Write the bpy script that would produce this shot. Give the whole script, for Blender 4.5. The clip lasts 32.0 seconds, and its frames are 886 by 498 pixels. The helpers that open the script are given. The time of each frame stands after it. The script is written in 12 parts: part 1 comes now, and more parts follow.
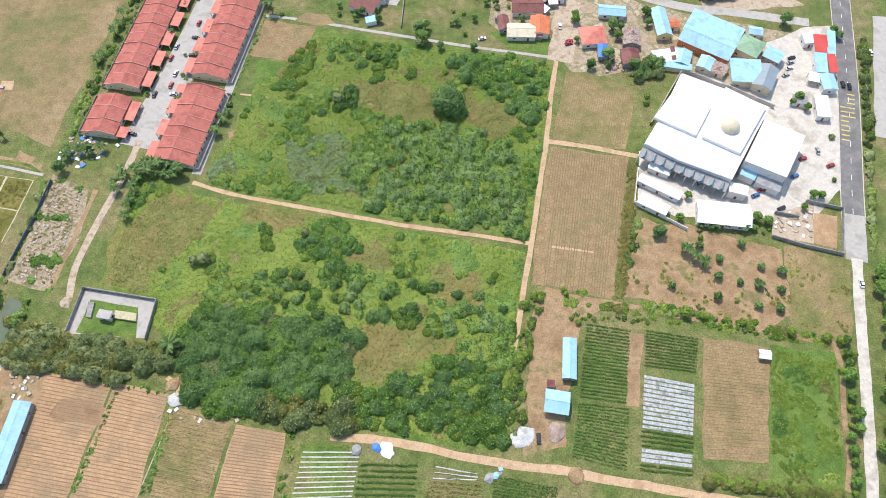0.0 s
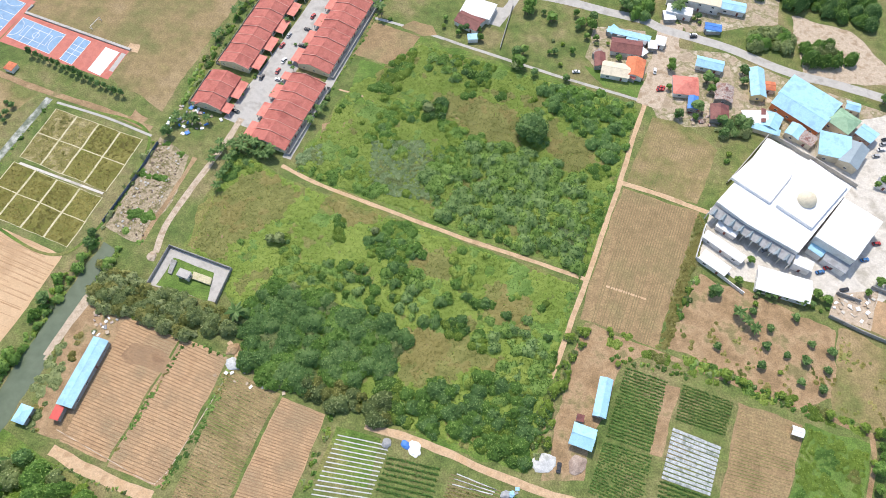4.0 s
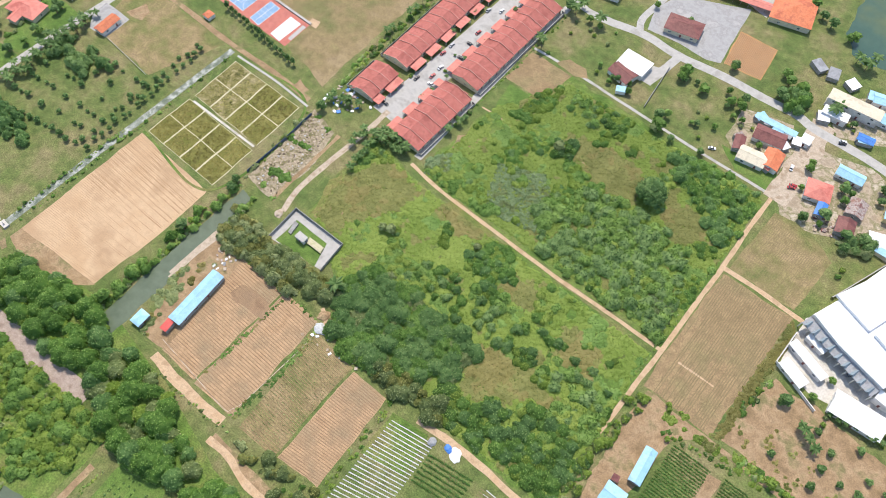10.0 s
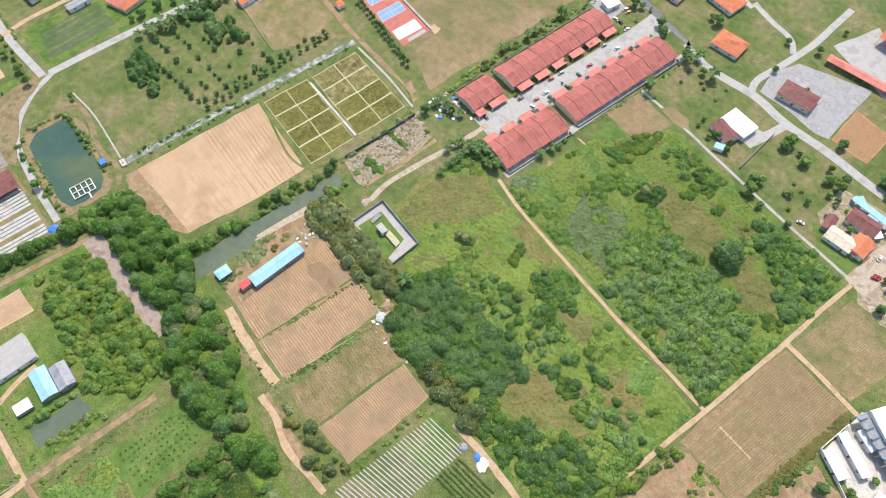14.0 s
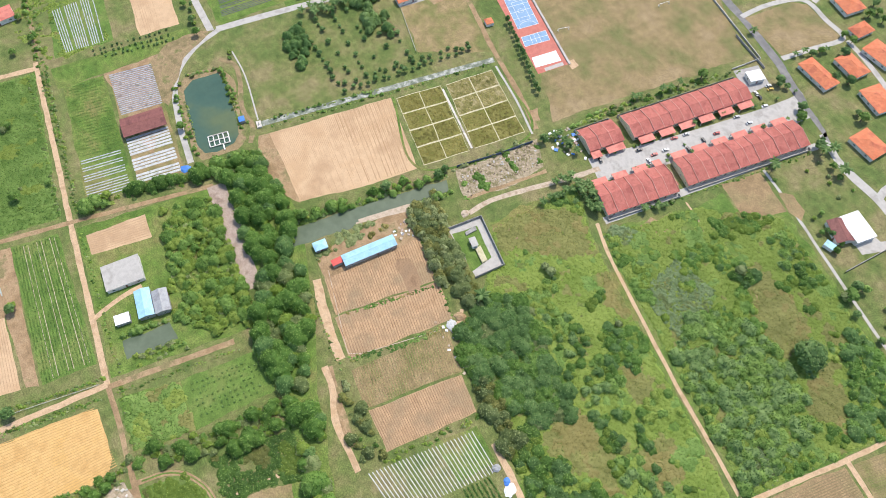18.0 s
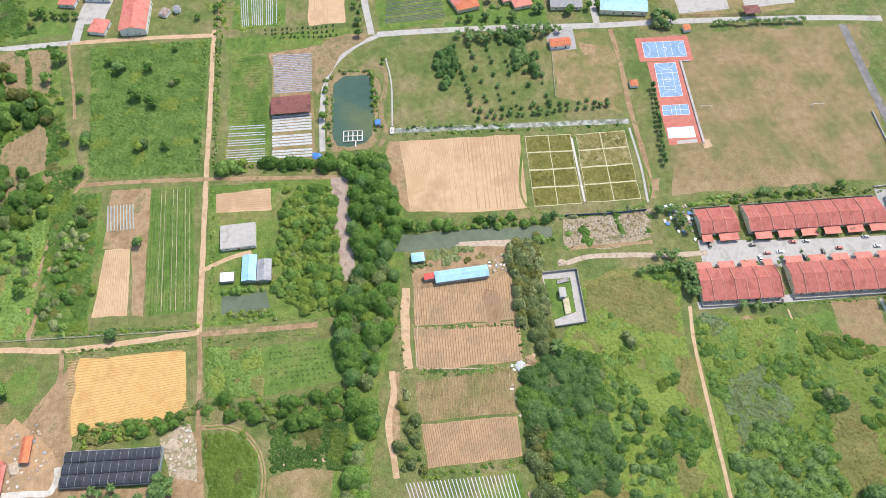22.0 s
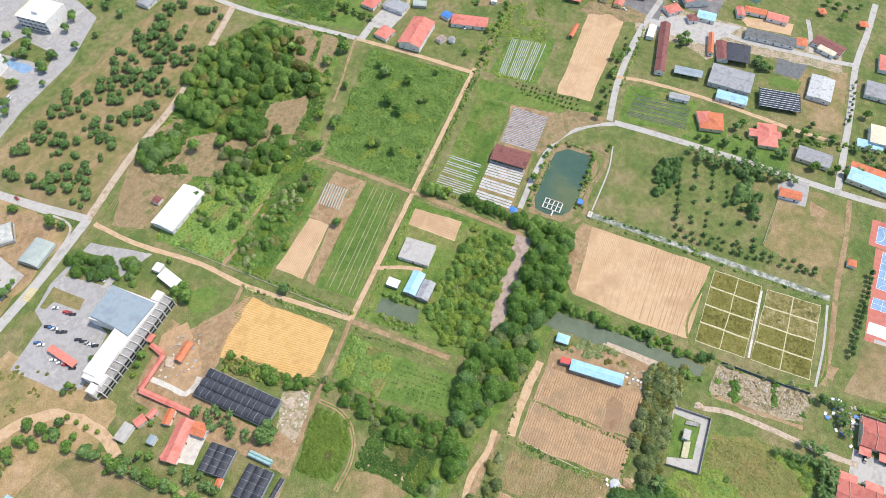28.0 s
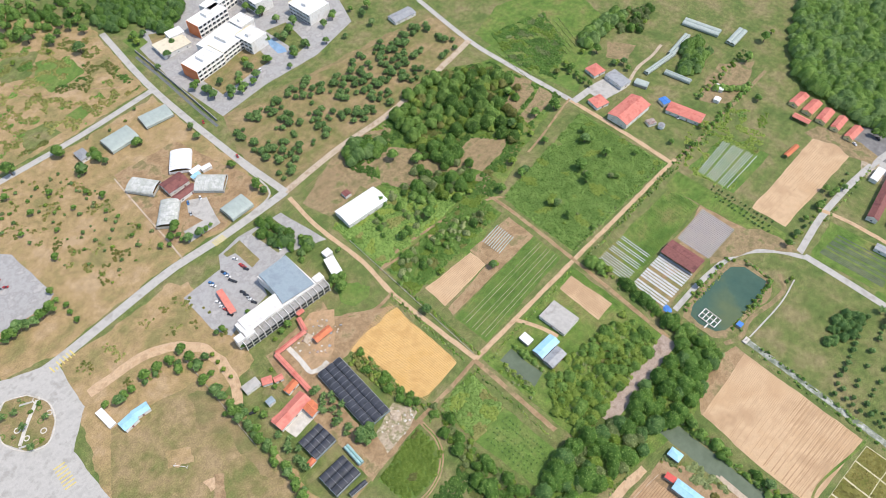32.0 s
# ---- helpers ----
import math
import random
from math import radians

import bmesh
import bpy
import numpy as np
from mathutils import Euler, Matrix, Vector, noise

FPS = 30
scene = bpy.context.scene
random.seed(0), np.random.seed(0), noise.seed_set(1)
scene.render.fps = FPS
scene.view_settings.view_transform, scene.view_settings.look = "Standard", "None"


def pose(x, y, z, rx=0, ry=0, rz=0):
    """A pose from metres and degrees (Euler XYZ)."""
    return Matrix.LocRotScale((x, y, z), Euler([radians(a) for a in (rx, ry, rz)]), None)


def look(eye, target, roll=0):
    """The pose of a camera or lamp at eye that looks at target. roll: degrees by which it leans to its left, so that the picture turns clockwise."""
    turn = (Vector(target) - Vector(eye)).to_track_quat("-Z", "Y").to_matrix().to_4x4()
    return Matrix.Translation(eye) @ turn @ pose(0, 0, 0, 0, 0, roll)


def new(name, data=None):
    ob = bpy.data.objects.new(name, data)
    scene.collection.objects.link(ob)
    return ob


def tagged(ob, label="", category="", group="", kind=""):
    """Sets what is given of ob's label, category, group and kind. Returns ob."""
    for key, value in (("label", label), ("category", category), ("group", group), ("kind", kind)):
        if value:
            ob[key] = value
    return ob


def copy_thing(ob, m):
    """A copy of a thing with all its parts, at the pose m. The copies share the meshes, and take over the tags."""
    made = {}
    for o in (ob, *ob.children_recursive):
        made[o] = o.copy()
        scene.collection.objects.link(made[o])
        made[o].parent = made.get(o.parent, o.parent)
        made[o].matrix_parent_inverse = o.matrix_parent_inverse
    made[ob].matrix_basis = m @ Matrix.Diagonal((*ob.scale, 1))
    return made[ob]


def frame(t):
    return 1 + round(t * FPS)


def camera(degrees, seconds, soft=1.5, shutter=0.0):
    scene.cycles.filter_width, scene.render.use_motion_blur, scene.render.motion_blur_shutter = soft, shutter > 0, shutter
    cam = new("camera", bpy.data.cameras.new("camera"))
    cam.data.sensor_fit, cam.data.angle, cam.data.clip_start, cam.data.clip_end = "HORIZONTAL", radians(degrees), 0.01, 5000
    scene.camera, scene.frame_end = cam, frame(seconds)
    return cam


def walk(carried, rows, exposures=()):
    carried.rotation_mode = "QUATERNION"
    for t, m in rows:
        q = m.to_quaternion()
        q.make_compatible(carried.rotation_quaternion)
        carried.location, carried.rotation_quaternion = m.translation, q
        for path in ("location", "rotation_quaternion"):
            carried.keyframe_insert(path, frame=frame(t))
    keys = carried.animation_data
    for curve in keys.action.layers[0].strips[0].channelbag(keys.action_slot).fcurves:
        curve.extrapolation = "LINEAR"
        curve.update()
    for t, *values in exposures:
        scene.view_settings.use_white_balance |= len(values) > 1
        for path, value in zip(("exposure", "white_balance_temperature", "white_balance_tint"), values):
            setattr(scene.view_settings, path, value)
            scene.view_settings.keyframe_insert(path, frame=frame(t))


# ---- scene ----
cam = camera(65.50, 32.0, soft=0.5)
# seconds, eye x, y, z, heading, pitch, lean
ROWS = [
    (0, -0.08, 0.05, 260.00, -0.03, -62.58, 0.07),
    (1, 0.18, 0.27, 263.87, 3.19, -62.54, 0.06),
    (2, 0.45, 0.52, 267.84, 6.39, -62.64, 0.06),
    (3, 0.65, 0.91, 271.87, 9.14, -62.75, 0.06),
    (4, 0.80, 1.37, 275.97, 11.48, -62.90, 0.04),
    (5, 0.79, 1.82, 280.11, 14.33, -63.02, 0.03),
    (6, 0.79, 2.14, 284.18, 17.34, -63.17, 0.03),
    (7, 0.87, 2.39, 288.02, 20.59, -63.21, 0.02),
    (8, 0.97, 2.44, 291.69, 23.72, -63.24, 0.01),
    (9, 1.00, 2.30, 295.13, 26.80, -63.24, -0.00),
    (10, 1.28, 2.21, 298.20, 29.66, -63.15, 0.02),
    (11, 1.64, 1.90, 301.26, 32.66, -63.08, 0.04),
    (12, 1.98, 1.39, 304.45, 36.13, -62.94, 0.05),
    (13, 2.47, 0.83, 307.78, 39.57, -62.97, 0.03),
    (14, 3.04, 0.45, 311.30, 42.88, -62.85, -0.03),
    (15, 3.59, 0.30, 314.78, 46.69, -62.85, -0.08),
    (16, 4.13, 0.35, 318.23, 50.74, -62.81, -0.12),
    (17, 4.69, 0.53, 321.72, 54.86, -62.69, -0.14),
    (18, 5.27, 0.83, 325.35, 59.19, -62.27, -0.09),
    (19, 5.57, 1.07, 328.76, 63.28, -61.83, -0.05),
    (20, 5.38, 1.24, 331.77, 67.52, -61.42, -0.02),
    (21, 5.25, 1.44, 334.87, 71.66, -61.05, -0.00),
    (22, 5.53, 1.66, 338.36, 75.86, -60.66, 0.00),
    (23, 6.20, 1.95, 342.16, 80.10, -60.24, 0.00),
    (24, 6.86, 2.09, 345.79, 84.43, -59.80, -0.04),
    (25, 7.28, 2.55, 349.27, 88.69, -59.34, -0.04),
    (26, 7.24, 3.33, 352.58, 93.25, -58.51, 0.02),
    (27, 6.99, 4.23, 355.79, 98.38, -57.69, 0.10),
    (28, 6.57, 5.16, 358.93, 103.13, -56.92, 0.14),
    (29, 6.16, 5.87, 362.09, 107.96, -56.09, 0.08),
    (30, 5.96, 6.53, 365.45, 113.28, -55.23, 0.04),
    (31, 6.06, 7.11, 369.02, 119.44, -54.41, 0.03),
    (32, 6.35, 7.67, 372.70, 125.87, -53.64, 0.05),
]
EXPOSURE = [(0.0, -0.04), (24.0, -0.02), (29.0, -0.05), (32.0, -0.13)]
walk(cam, [(t, pose(x, y, z, 90 + pitch, 0, yaw) @ pose(0, 0, 0, 0, 0, roll)) for t, x, y, z, yaw, pitch, roll in ROWS], EXPOSURE)

# ---- daylight ----
SUN_FROM = Vector((-0.45, 0.89, 0)).normalized()
SUN_HIGH = radians(62)
world = bpy.data.worlds.new("sky")
scene.world = world
world.use_nodes = True
sky = world.node_tree.nodes.new("ShaderNodeTexSky")
sky.sky_type, sky.sun_disc = "NISHITA", False
sky.sun_elevation = SUN_HIGH
sky.sun_rotation = math.atan2(SUN_FROM.x, SUN_FROM.y)
sky.air_density, sky.dust_density = 1.0, 1.4
back = world.node_tree.nodes["Background"]
world.node_tree.links.new(sky.outputs[0], back.inputs[0])
back.inputs[1].default_value = 0.215
sun = new("sun", bpy.data.lights.new("sun", "SUN"))
sun.data.energy, sun.data.angle, sun.data.color = 3.7, radians(0.6), (1.0, 0.915, 0.815)
way = SUN_FROM * math.cos(SUN_HIGH) + Vector((0, 0, math.sin(SUN_HIGH)))
sun.matrix_world = look(way * 500, (0, 0, 0))


# ---- materials ----
def hazed(c, k=0.09):
    """A colour a little greyed: the haze of the air, mixed into the base colour."""
    g = 0.3 * c[0] + 0.55 * c[1] + 0.15 * c[2]
    return tuple(v + (g - v) * k for v in c)


def surface(name, *colours, big=14.0, small=0.9, rough=0.9, bump=0.25, grain=0.35, metal=0.0, vary=0.0, stretch=(1, 1, 1), spec=0.3):
    """A weathered surface: the colours mixed in broad stains, with a fine grain over them. big, small: the size in metres of the two."""
    m = bpy.data.materials.new(name)
    m.use_nodes = True
    n, link = m.node_tree.nodes, m.node_tree.links.new
    b = n["Principled BSDF"]
    where = n.new("ShaderNodeNewGeometry")
    scl = n.new("ShaderNodeVectorMath")
    scl.operation = "MULTIPLY"
    scl.inputs[1].default_value = stretch
    link(where.outputs["Position"], scl.inputs[0])
    noises = []
    for size, detail in ((big, 3.5), (small, 4.0), (math.sqrt(big * small), 3.0)):
        t = n.new("ShaderNodeTexNoise")
        t.inputs["Scale"].default_value, t.inputs["Detail"].default_value, t.inputs["Roughness"].default_value = 1 / size, detail, 0.62
        link(scl.outputs[0], t.inputs["Vector"])
        noises.append(t)
    ramp = n.new("ShaderNodeValToRGB")
    link(noises[0].outputs["Fac"], ramp.inputs[0])
    e = ramp.color_ramp.elements
    while len(e) < len(colours):
        e.new(0.5)
    for k, c in enumerate(colours):
        e[k].position = 0.36 + 0.28 * k / max(1, len(colours) - 1)
        e[k].color = (*hazed(c), 1)
    fine = n.new("ShaderNodeMapRange")
    link(noises[1].outputs["Fac"], fine.inputs["Value"])
    fine.inputs["From Min"].default_value, fine.inputs["From Max"].default_value = 0.3, 0.7
    fine.inputs["To Min"].default_value, fine.inputs["To Max"].default_value = 1 - grain, 1 + grain
    middle = n.new("ShaderNodeMapRange")
    link(noises[2].outputs["Fac"], middle.inputs["Value"])
    middle.inputs["From Min"].default_value, middle.inputs["From Max"].default_value = 0.3, 0.7
    middle.inputs["To Min"].default_value, middle.inputs["To Max"].default_value = 1 - grain * 0.6, 1 + grain * 0.6
    both = n.new("ShaderNodeMath")
    both.operation = "MULTIPLY"
    link(fine.outputs[0], both.inputs[0])
    link(middle.outputs[0], both.inputs[1])
    tone = n.new("ShaderNodeVectorMath")
    tone.operation = "SCALE"
    link(ramp.outputs[0], tone.inputs[0])
    link(both.outputs[0], tone.inputs["Scale"])
    out = tone.outputs[0]
    if vary:
        info = n.new("ShaderNodeObjectInfo")
        spread = n.new("ShaderNodeMapRange")
        link(info.outputs["Random"], spread.inputs["Value"])
        spread.inputs["To Min"].default_value, spread.inputs["To Max"].default_value = 1 - vary, 1 + vary
        more = n.new("ShaderNodeVectorMath")
        more.operation = "SCALE"
        link(out, more.inputs[0])
        link(spread.outputs[0], more.inputs["Scale"])
        out = more.outputs[0]
    link(out, b.inputs["Base Color"])
    b.inputs["Roughness"].default_value, b.inputs["Metallic"].default_value = rough, metal
    b.inputs["Specular IOR Level"].default_value = spec
    if bump:
        rel = n.new("ShaderNodeBump")
        rel.inputs["Strength"].default_value, rel.inputs["Distance"].default_value = bump, small * 0.25
        link(noises[1].outputs["Fac"], rel.inputs["Height"])
        link(rel.outputs[0], b.inputs["Normal"])
    return m


def leafy(name, *colours, vary=0.1, patch=9.0):
    """Foliage: each leaf clump takes its own tone, so does each plant, and whole stands differ; light shines through in part."""
    m = bpy.data.materials.new(name)
    m.use_nodes = True
    n, link = m.node_tree.nodes, m.node_tree.links.new
    b = n["Principled BSDF"]
    where, info = n.new("ShaderNodeNewGeometry"), n.new("ShaderNodeObjectInfo")
    stand = n.new("ShaderNodeTexNoise")
    stand.inputs["Scale"].default_value, stand.inputs["Detail"].default_value = 1 / patch, 3.0
    link(where.outputs["Position"], stand.inputs["Vector"])
    both = n.new("ShaderNodeMath")
    both.operation = "MULTIPLY_ADD"
    both.inputs[1].default_value = 0.82
    link(where.outputs["Random Per Island"], both.inputs[0])
    shift = n.new("ShaderNodeMapRange")
    shift.inputs["From Min"].default_value, shift.inputs["From Max"].default_value = 0.33, 0.67
    shift.inputs["To Min"].default_value, shift.inputs["To Max"].default_value = -0.05, 0.24
    link(stand.outputs["Fac"], shift.inputs["Value"])
    link(shift.outputs[0], both.inputs[2])
    ramp = n.new("ShaderNodeValToRGB")
    link(both.outputs[0], ramp.inputs[0])
    e = ramp.color_ramp.elements
    while len(e) < len(colours):
        e.new(0.5)
    for k, c in enumerate(colours):
        e[k].position, e[k].color = k / max(1, len(colours) - 1), (*hazed(c, 0.08), 1)
    spread = n.new("ShaderNodeMapRange")
    link(info.outputs["Random"], spread.inputs["Value"])
    spread.inputs["To Min"].default_value, spread.inputs["To Max"].default_value = 1 - vary, 1 + vary
    tone = n.new("ShaderNodeVectorMath")
    tone.operation = "SCALE"
    link(ramp.outputs[0], tone.inputs[0])
    link(spread.outputs[0], tone.inputs["Scale"])
    link(tone.outputs[0], b.inputs["Base Color"])
    b.inputs["Roughness"].default_value, b.inputs["Specular IOR Level"].default_value = 0.6, 0.25
    thin, mix = n.new("ShaderNodeBsdfTranslucent"), n.new("ShaderNodeMixShader")
    mix.inputs[0].default_value = 0.4
    link(tone.outputs[0], thin.inputs["Color"])
    link(b.outputs[0], mix.inputs[1])
    link(thin.outputs[0], mix.inputs[2])
    link(mix.outputs[0], n["Material Output"].inputs["Surface"])
    return m


GRASS = surface("grass", (0.1, 0.15, 0.03), (0.138, 0.175, 0.041), (0.18, 0.188, 0.058), (0.23, 0.2, 0.082), big=22, small=0.7, bump=0.7, grain=0.42)
WILD = surface("wild_grass", (0.08, 0.155, 0.018), (0.115, 0.195, 0.025), (0.155, 0.21, 0.038), (0.2, 0.2, 0.055), big=24, small=0.7, bump=0.8, grain=0.44)
LAWN = surface("lawn", (0.09, 0.17, 0.022), (0.12, 0.205, 0.03), (0.165, 0.215, 0.045), big=18, small=0.6, bump=0.5, grain=0.38)
DRY = surface("dry_grass", (0.165, 0.18, 0.048), (0.225, 0.195, 0.068), (0.285, 0.215, 0.092), (0.34, 0.245, 0.12), big=20, small=0.8, bump=0.5, grain=0.3)
STRAW = surface("mown_hay", (0.265, 0.182, 0.085), (0.32, 0.218, 0.105), (0.26, 0.2, 0.088), big=20, small=0.8, bump=0.4, grain=0.3)
EARTH = surface("bare_earth", (0.265, 0.175, 0.085), (0.33, 0.215, 0.108), (0.385, 0.26, 0.138), (0.22, 0.185, 0.075), big=11, small=0.6, grain=0.27, bump=0.3)
SOIL = surface("tilled_soil", (0.42, 0.262, 0.132), (0.475, 0.305, 0.158), (0.385, 0.255, 0.135), (0.35, 0.25, 0.135), big=16, small=0.5, bump=0.5, grain=0.24)
SAND = surface("pale_tilled_sand", (0.53, 0.345, 0.185), (0.58, 0.395, 0.225), (0.47, 0.305, 0.165), big=25, small=0.7, bump=0.3, grain=0.1)
OCHRE = surface("yellow_sand", (0.62, 0.37, 0.105), (0.66, 0.41, 0.14), (0.55, 0.32, 0.095), big=14, small=0.8, bump=0.3, grain=0.12)
TRACK = surface("dirt_track", (0.52, 0.34, 0.185), (0.57, 0.395, 0.235), (0.45, 0.295, 0.16), big=6, small=0.6, grain=0.16, bump=0.2)
CHALK = surface("pale_rubble_track", (0.44, 0.345, 0.24), (0.52, 0.42, 0.31), (0.36, 0.265, 0.17), big=5, small=0.6, grain=0.18)
CONCRETE = surface("concrete", (0.42, 0.4, 0.365), (0.48, 0.46, 0.42), (0.37, 0.35, 0.315), big=7, small=0.5, grain=0.07, bump=0.1)
PALE = surface("pale_concrete", (0.54, 0.5, 0.43), (0.63, 0.59, 0.52), (0.44, 0.4, 0.33), big=9, small=0.7, grain=0.12, bump=0.1)
ASPHALT = surface("asphalt", (0.17, 0.165, 0.16), (0.2, 0.195, 0.19), (0.25, 0.24, 0.23), big=6, small=0.4, grain=0.15, bump=0.1)
GRAVEL = surface("grey_gravel", (0.36, 0.27, 0.22), (0.42, 0.33, 0.27), (0.3, 0.22, 0.17), big=6, small=0.5, grain=0.2)
WATER_GREEN = surface("green_pond_water", (0.05, 0.11, 0.08), (0.065, 0.125, 0.085), (0.11, 0.15, 0.07), big=45, small=3, rough=0.12, bump=0.02, grain=0.05, spec=0.35)
WATER_GREY = surface("grey_green_pond_water", (0.12, 0.155, 0.095), (0.14, 0.175, 0.11), (0.1, 0.135, 0.08), big=30, small=2, rough=0.15, bump=0.03, grain=0.06, spec=0.35)
CANAL = surface("canal_water_with_grey_weed", (0.13, 0.16, 0.11), (0.16, 0.19, 0.13), (0.3, 0.32, 0.27), (0.42, 0.43, 0.38), big=5, small=0.9, rough=0.4, bump=0.2, grain=0.3, spec=0.3)
RED_TILE = surface("red_roof_tile", (0.42, 0.115, 0.085), (0.48, 0.145, 0.11), (0.36, 0.095, 0.072), big=6, small=0.4, rough=0.75, grain=0.18, vary=0.06, bump=0.4)
ORANGE_TILE = surface("orange_roof_tile", (0.6, 0.16, 0.06), (0.66, 0.2, 0.08), (0.5, 0.13, 0.06), big=6, small=0.4, rough=0.75, grain=0.14, vary=0.08, bump=0.4)
SALMON = surface("salmon_roof_sheet", (0.62, 0.17, 0.12), (0.68, 0.22, 0.16), (0.55, 0.14, 0.1), big=7, small=0.5, rough=0.6, grain=0.08, vary=0.06, bump=0.2)
MAROON = surface("maroon_roof_sheet", (0.2, 0.07, 0.06), (0.25, 0.09, 0.075), (0.16, 0.055, 0.05), big=5, small=0.5, rough=0.6, grain=0.12, bump=0.2)
BLUE_SHEET = surface("sky_blue_roof_sheet", (0.3, 0.58, 0.74), (0.35, 0.63, 0.78), (0.27, 0.5, 0.66), big=6, small=0.6, rough=0.5, grain=0.07, vary=0.06, bump=0.15)
DEEP_BLUE = surface("deep_blue_sheet", (0.05, 0.2, 0.6), (0.06, 0.24, 0.66), (0.05, 0.17, 0.5), big=4, small=0.5, rough=0.5, grain=0.08, bump=0.15)
WHITE_SHEET = surface("white_roof_sheet", (0.82, 0.82, 0.81), (0.86, 0.86, 0.85), (0.76, 0.76, 0.75), big=7, small=0.7, rough=0.5, grain=0.05, vary=0.03, bump=0.1)
GREY_SHEET = surface("grey_roof_sheet", (0.29, 0.3, 0.31), (0.35, 0.36, 0.37), (0.25, 0.25, 0.26), big=5, small=0.5, rough=0.55, grain=0.1, vary=0.12, bump=0.2)
BLUE_GREY = surface("blue_grey_roof_sheet", (0.27, 0.34, 0.38), (0.3, 0.37, 0.41), (0.25, 0.31, 0.35), big=9, small=0.6, rough=0.5, grain=0.05, bump=0.1)
RUST = surface("rusty_roof_sheet", (0.3, 0.16, 0.12), (0.42, 0.36, 0.32), (0.22, 0.1, 0.085), big=3, small=0.5, rough=0.8, grain=0.25, vary=0.15, bump=0.3)
GREEN_SHEET = surface("green_roof_sheet", (0.25, 0.42, 0.26), (0.3, 0.48, 0.3), (0.22, 0.38, 0.23), big=5, small=0.5, rough=0.55, grain=0.08, bump=0.15)
NET = surface("black_shade_net", (0.045, 0.05, 0.065), (0.06, 0.065, 0.08), (0.035, 0.04, 0.05), big=5, small=0.5, rough=0.55, grain=0.2, bump=0.2)
WALL_WHITE = surface("white_render", (0.72, 0.7, 0.66), (0.78, 0.76, 0.72), (0.65, 0.62, 0.57), big=4, small=0.5, grain=0.06, bump=0.08)
WALL_CREAM = surface("cream_render", (0.66, 0.58, 0.42), (0.72, 0.64, 0.47), (0.6, 0.52, 0.37), big=4, small=0.5, grain=0.06, bump=0.08)
WALL_GREY = surface("grey_block_wall", (0.3, 0.29, 0.27), (0.36, 0.35, 0.33), (0.25, 0.24, 0.22), big=3, small=0.4, grain=0.15, bump=0.2)
YELLOW_WALL = surface("yellow_painted_wall", (0.72, 0.6, 0.27), (0.76, 0.65, 0.33), big=5, small=0.5, grain=0.05, bump=0.05)
ORANGE_WALL = surface("orange_painted_wall", (0.68, 0.2, 0.06), (0.72, 0.24, 0.09), big=5, small=0.5, grain=0.06, bump=0.05)
GLASS = surface("dark_window_glass", (0.03, 0.04, 0.05), (0.045, 0.055, 0.065), rough=0.08, bump=0, grain=0.1, spec=0.6)
FILM = surface("pale_plastic_film", (0.46, 0.47, 0.46), (0.56, 0.57, 0.56), (0.36, 0.38, 0.36), big=3, small=0.4, rough=0.35, grain=0.15, bump=0.5)
MULCH = surface("silver_mulch_film", (0.36, 0.38, 0.39), (0.47, 0.49, 0.5), (0.22, 0.25, 0.23), big=3, small=0.5, rough=0.35, grain=0.3, bump=0.5)
WHITE_PAINT = surface("white_paint", (0.8, 0.8, 0.78), (0.74, 0.74, 0.72), big=2, small=0.3, grain=0.08, bump=0.05)
COURT_RED = surface("red_court_paint", (0.5, 0.14, 0.1), (0.55, 0.17, 0.12), (0.46, 0.13, 0.1), big=8, small=0.6, grain=0.08, bump=0.05, rough=0.7)
COURT_BLUE = surface("blue_court_paint", (0.2, 0.34, 0.52), (0.23, 0.38, 0.56), (0.18, 0.31, 0.47), big=8, small=0.6, grain=0.08, bump=0.05, rough=0.7)
PADDY = surface("paddy_crop", (0.14, 0.145, 0.02), (0.175, 0.165, 0.03), (0.22, 0.2, 0.045), big=9, small=0.6, bump=0.8, grain=0.25)
BUND = surface("pale_earth_bund", (0.5, 0.46, 0.27), (0.56, 0.5, 0.32), (0.42, 0.4, 0.2), big=3, small=0.4, grain=0.2)
BARK = surface("bark", (0.14, 0.1, 0.07), (0.2, 0.15, 0.11), big=1.5, small=0.2, bump=0.5)
LEAF = leafy("green_leaves", (0.05, 0.119, 0.018), (0.14, 0.285, 0.04), (0.347, 0.515, 0.112))
LEAF_DARK = leafy("dark_leaves", (0.055, 0.13, 0.034), (0.138, 0.268, 0.066), (0.33, 0.475, 0.15))
LEAF_GREY = leafy("grey_green_leaves", (0.083, 0.126, 0.036), (0.215, 0.285, 0.09), (0.47, 0.526, 0.224))
LEAF_LIGHT = leafy("light_leaves", (0.101, 0.176, 0.016), (0.215, 0.335, 0.036), (0.403, 0.504, 0.09), patch=16.0)
LEAF_OLIVE = leafy("olive_leaves", (0.115, 0.14, 0.029), (0.24, 0.265, 0.06), (0.426, 0.414, 0.123))
LEAF_DRY = leafy("dry_ochre_leaves", (0.151, 0.151, 0.032), (0.29, 0.27, 0.065), (0.459, 0.392, 0.134))
CROP = leafy("crop_leaves", (0.06, 0.15, 0.025), (0.1, 0.225, 0.04), (0.17, 0.31, 0.065))
RICE = leafy("ripening_rice", (0.13, 0.125, 0.018), (0.225, 0.205, 0.032), (0.36, 0.32, 0.07))
SILVER_LEAF = leafy("silver_leaves", (0.115, 0.2, 0.065), (0.24, 0.35, 0.14), (0.5, 0.6, 0.31), patch=5.0)
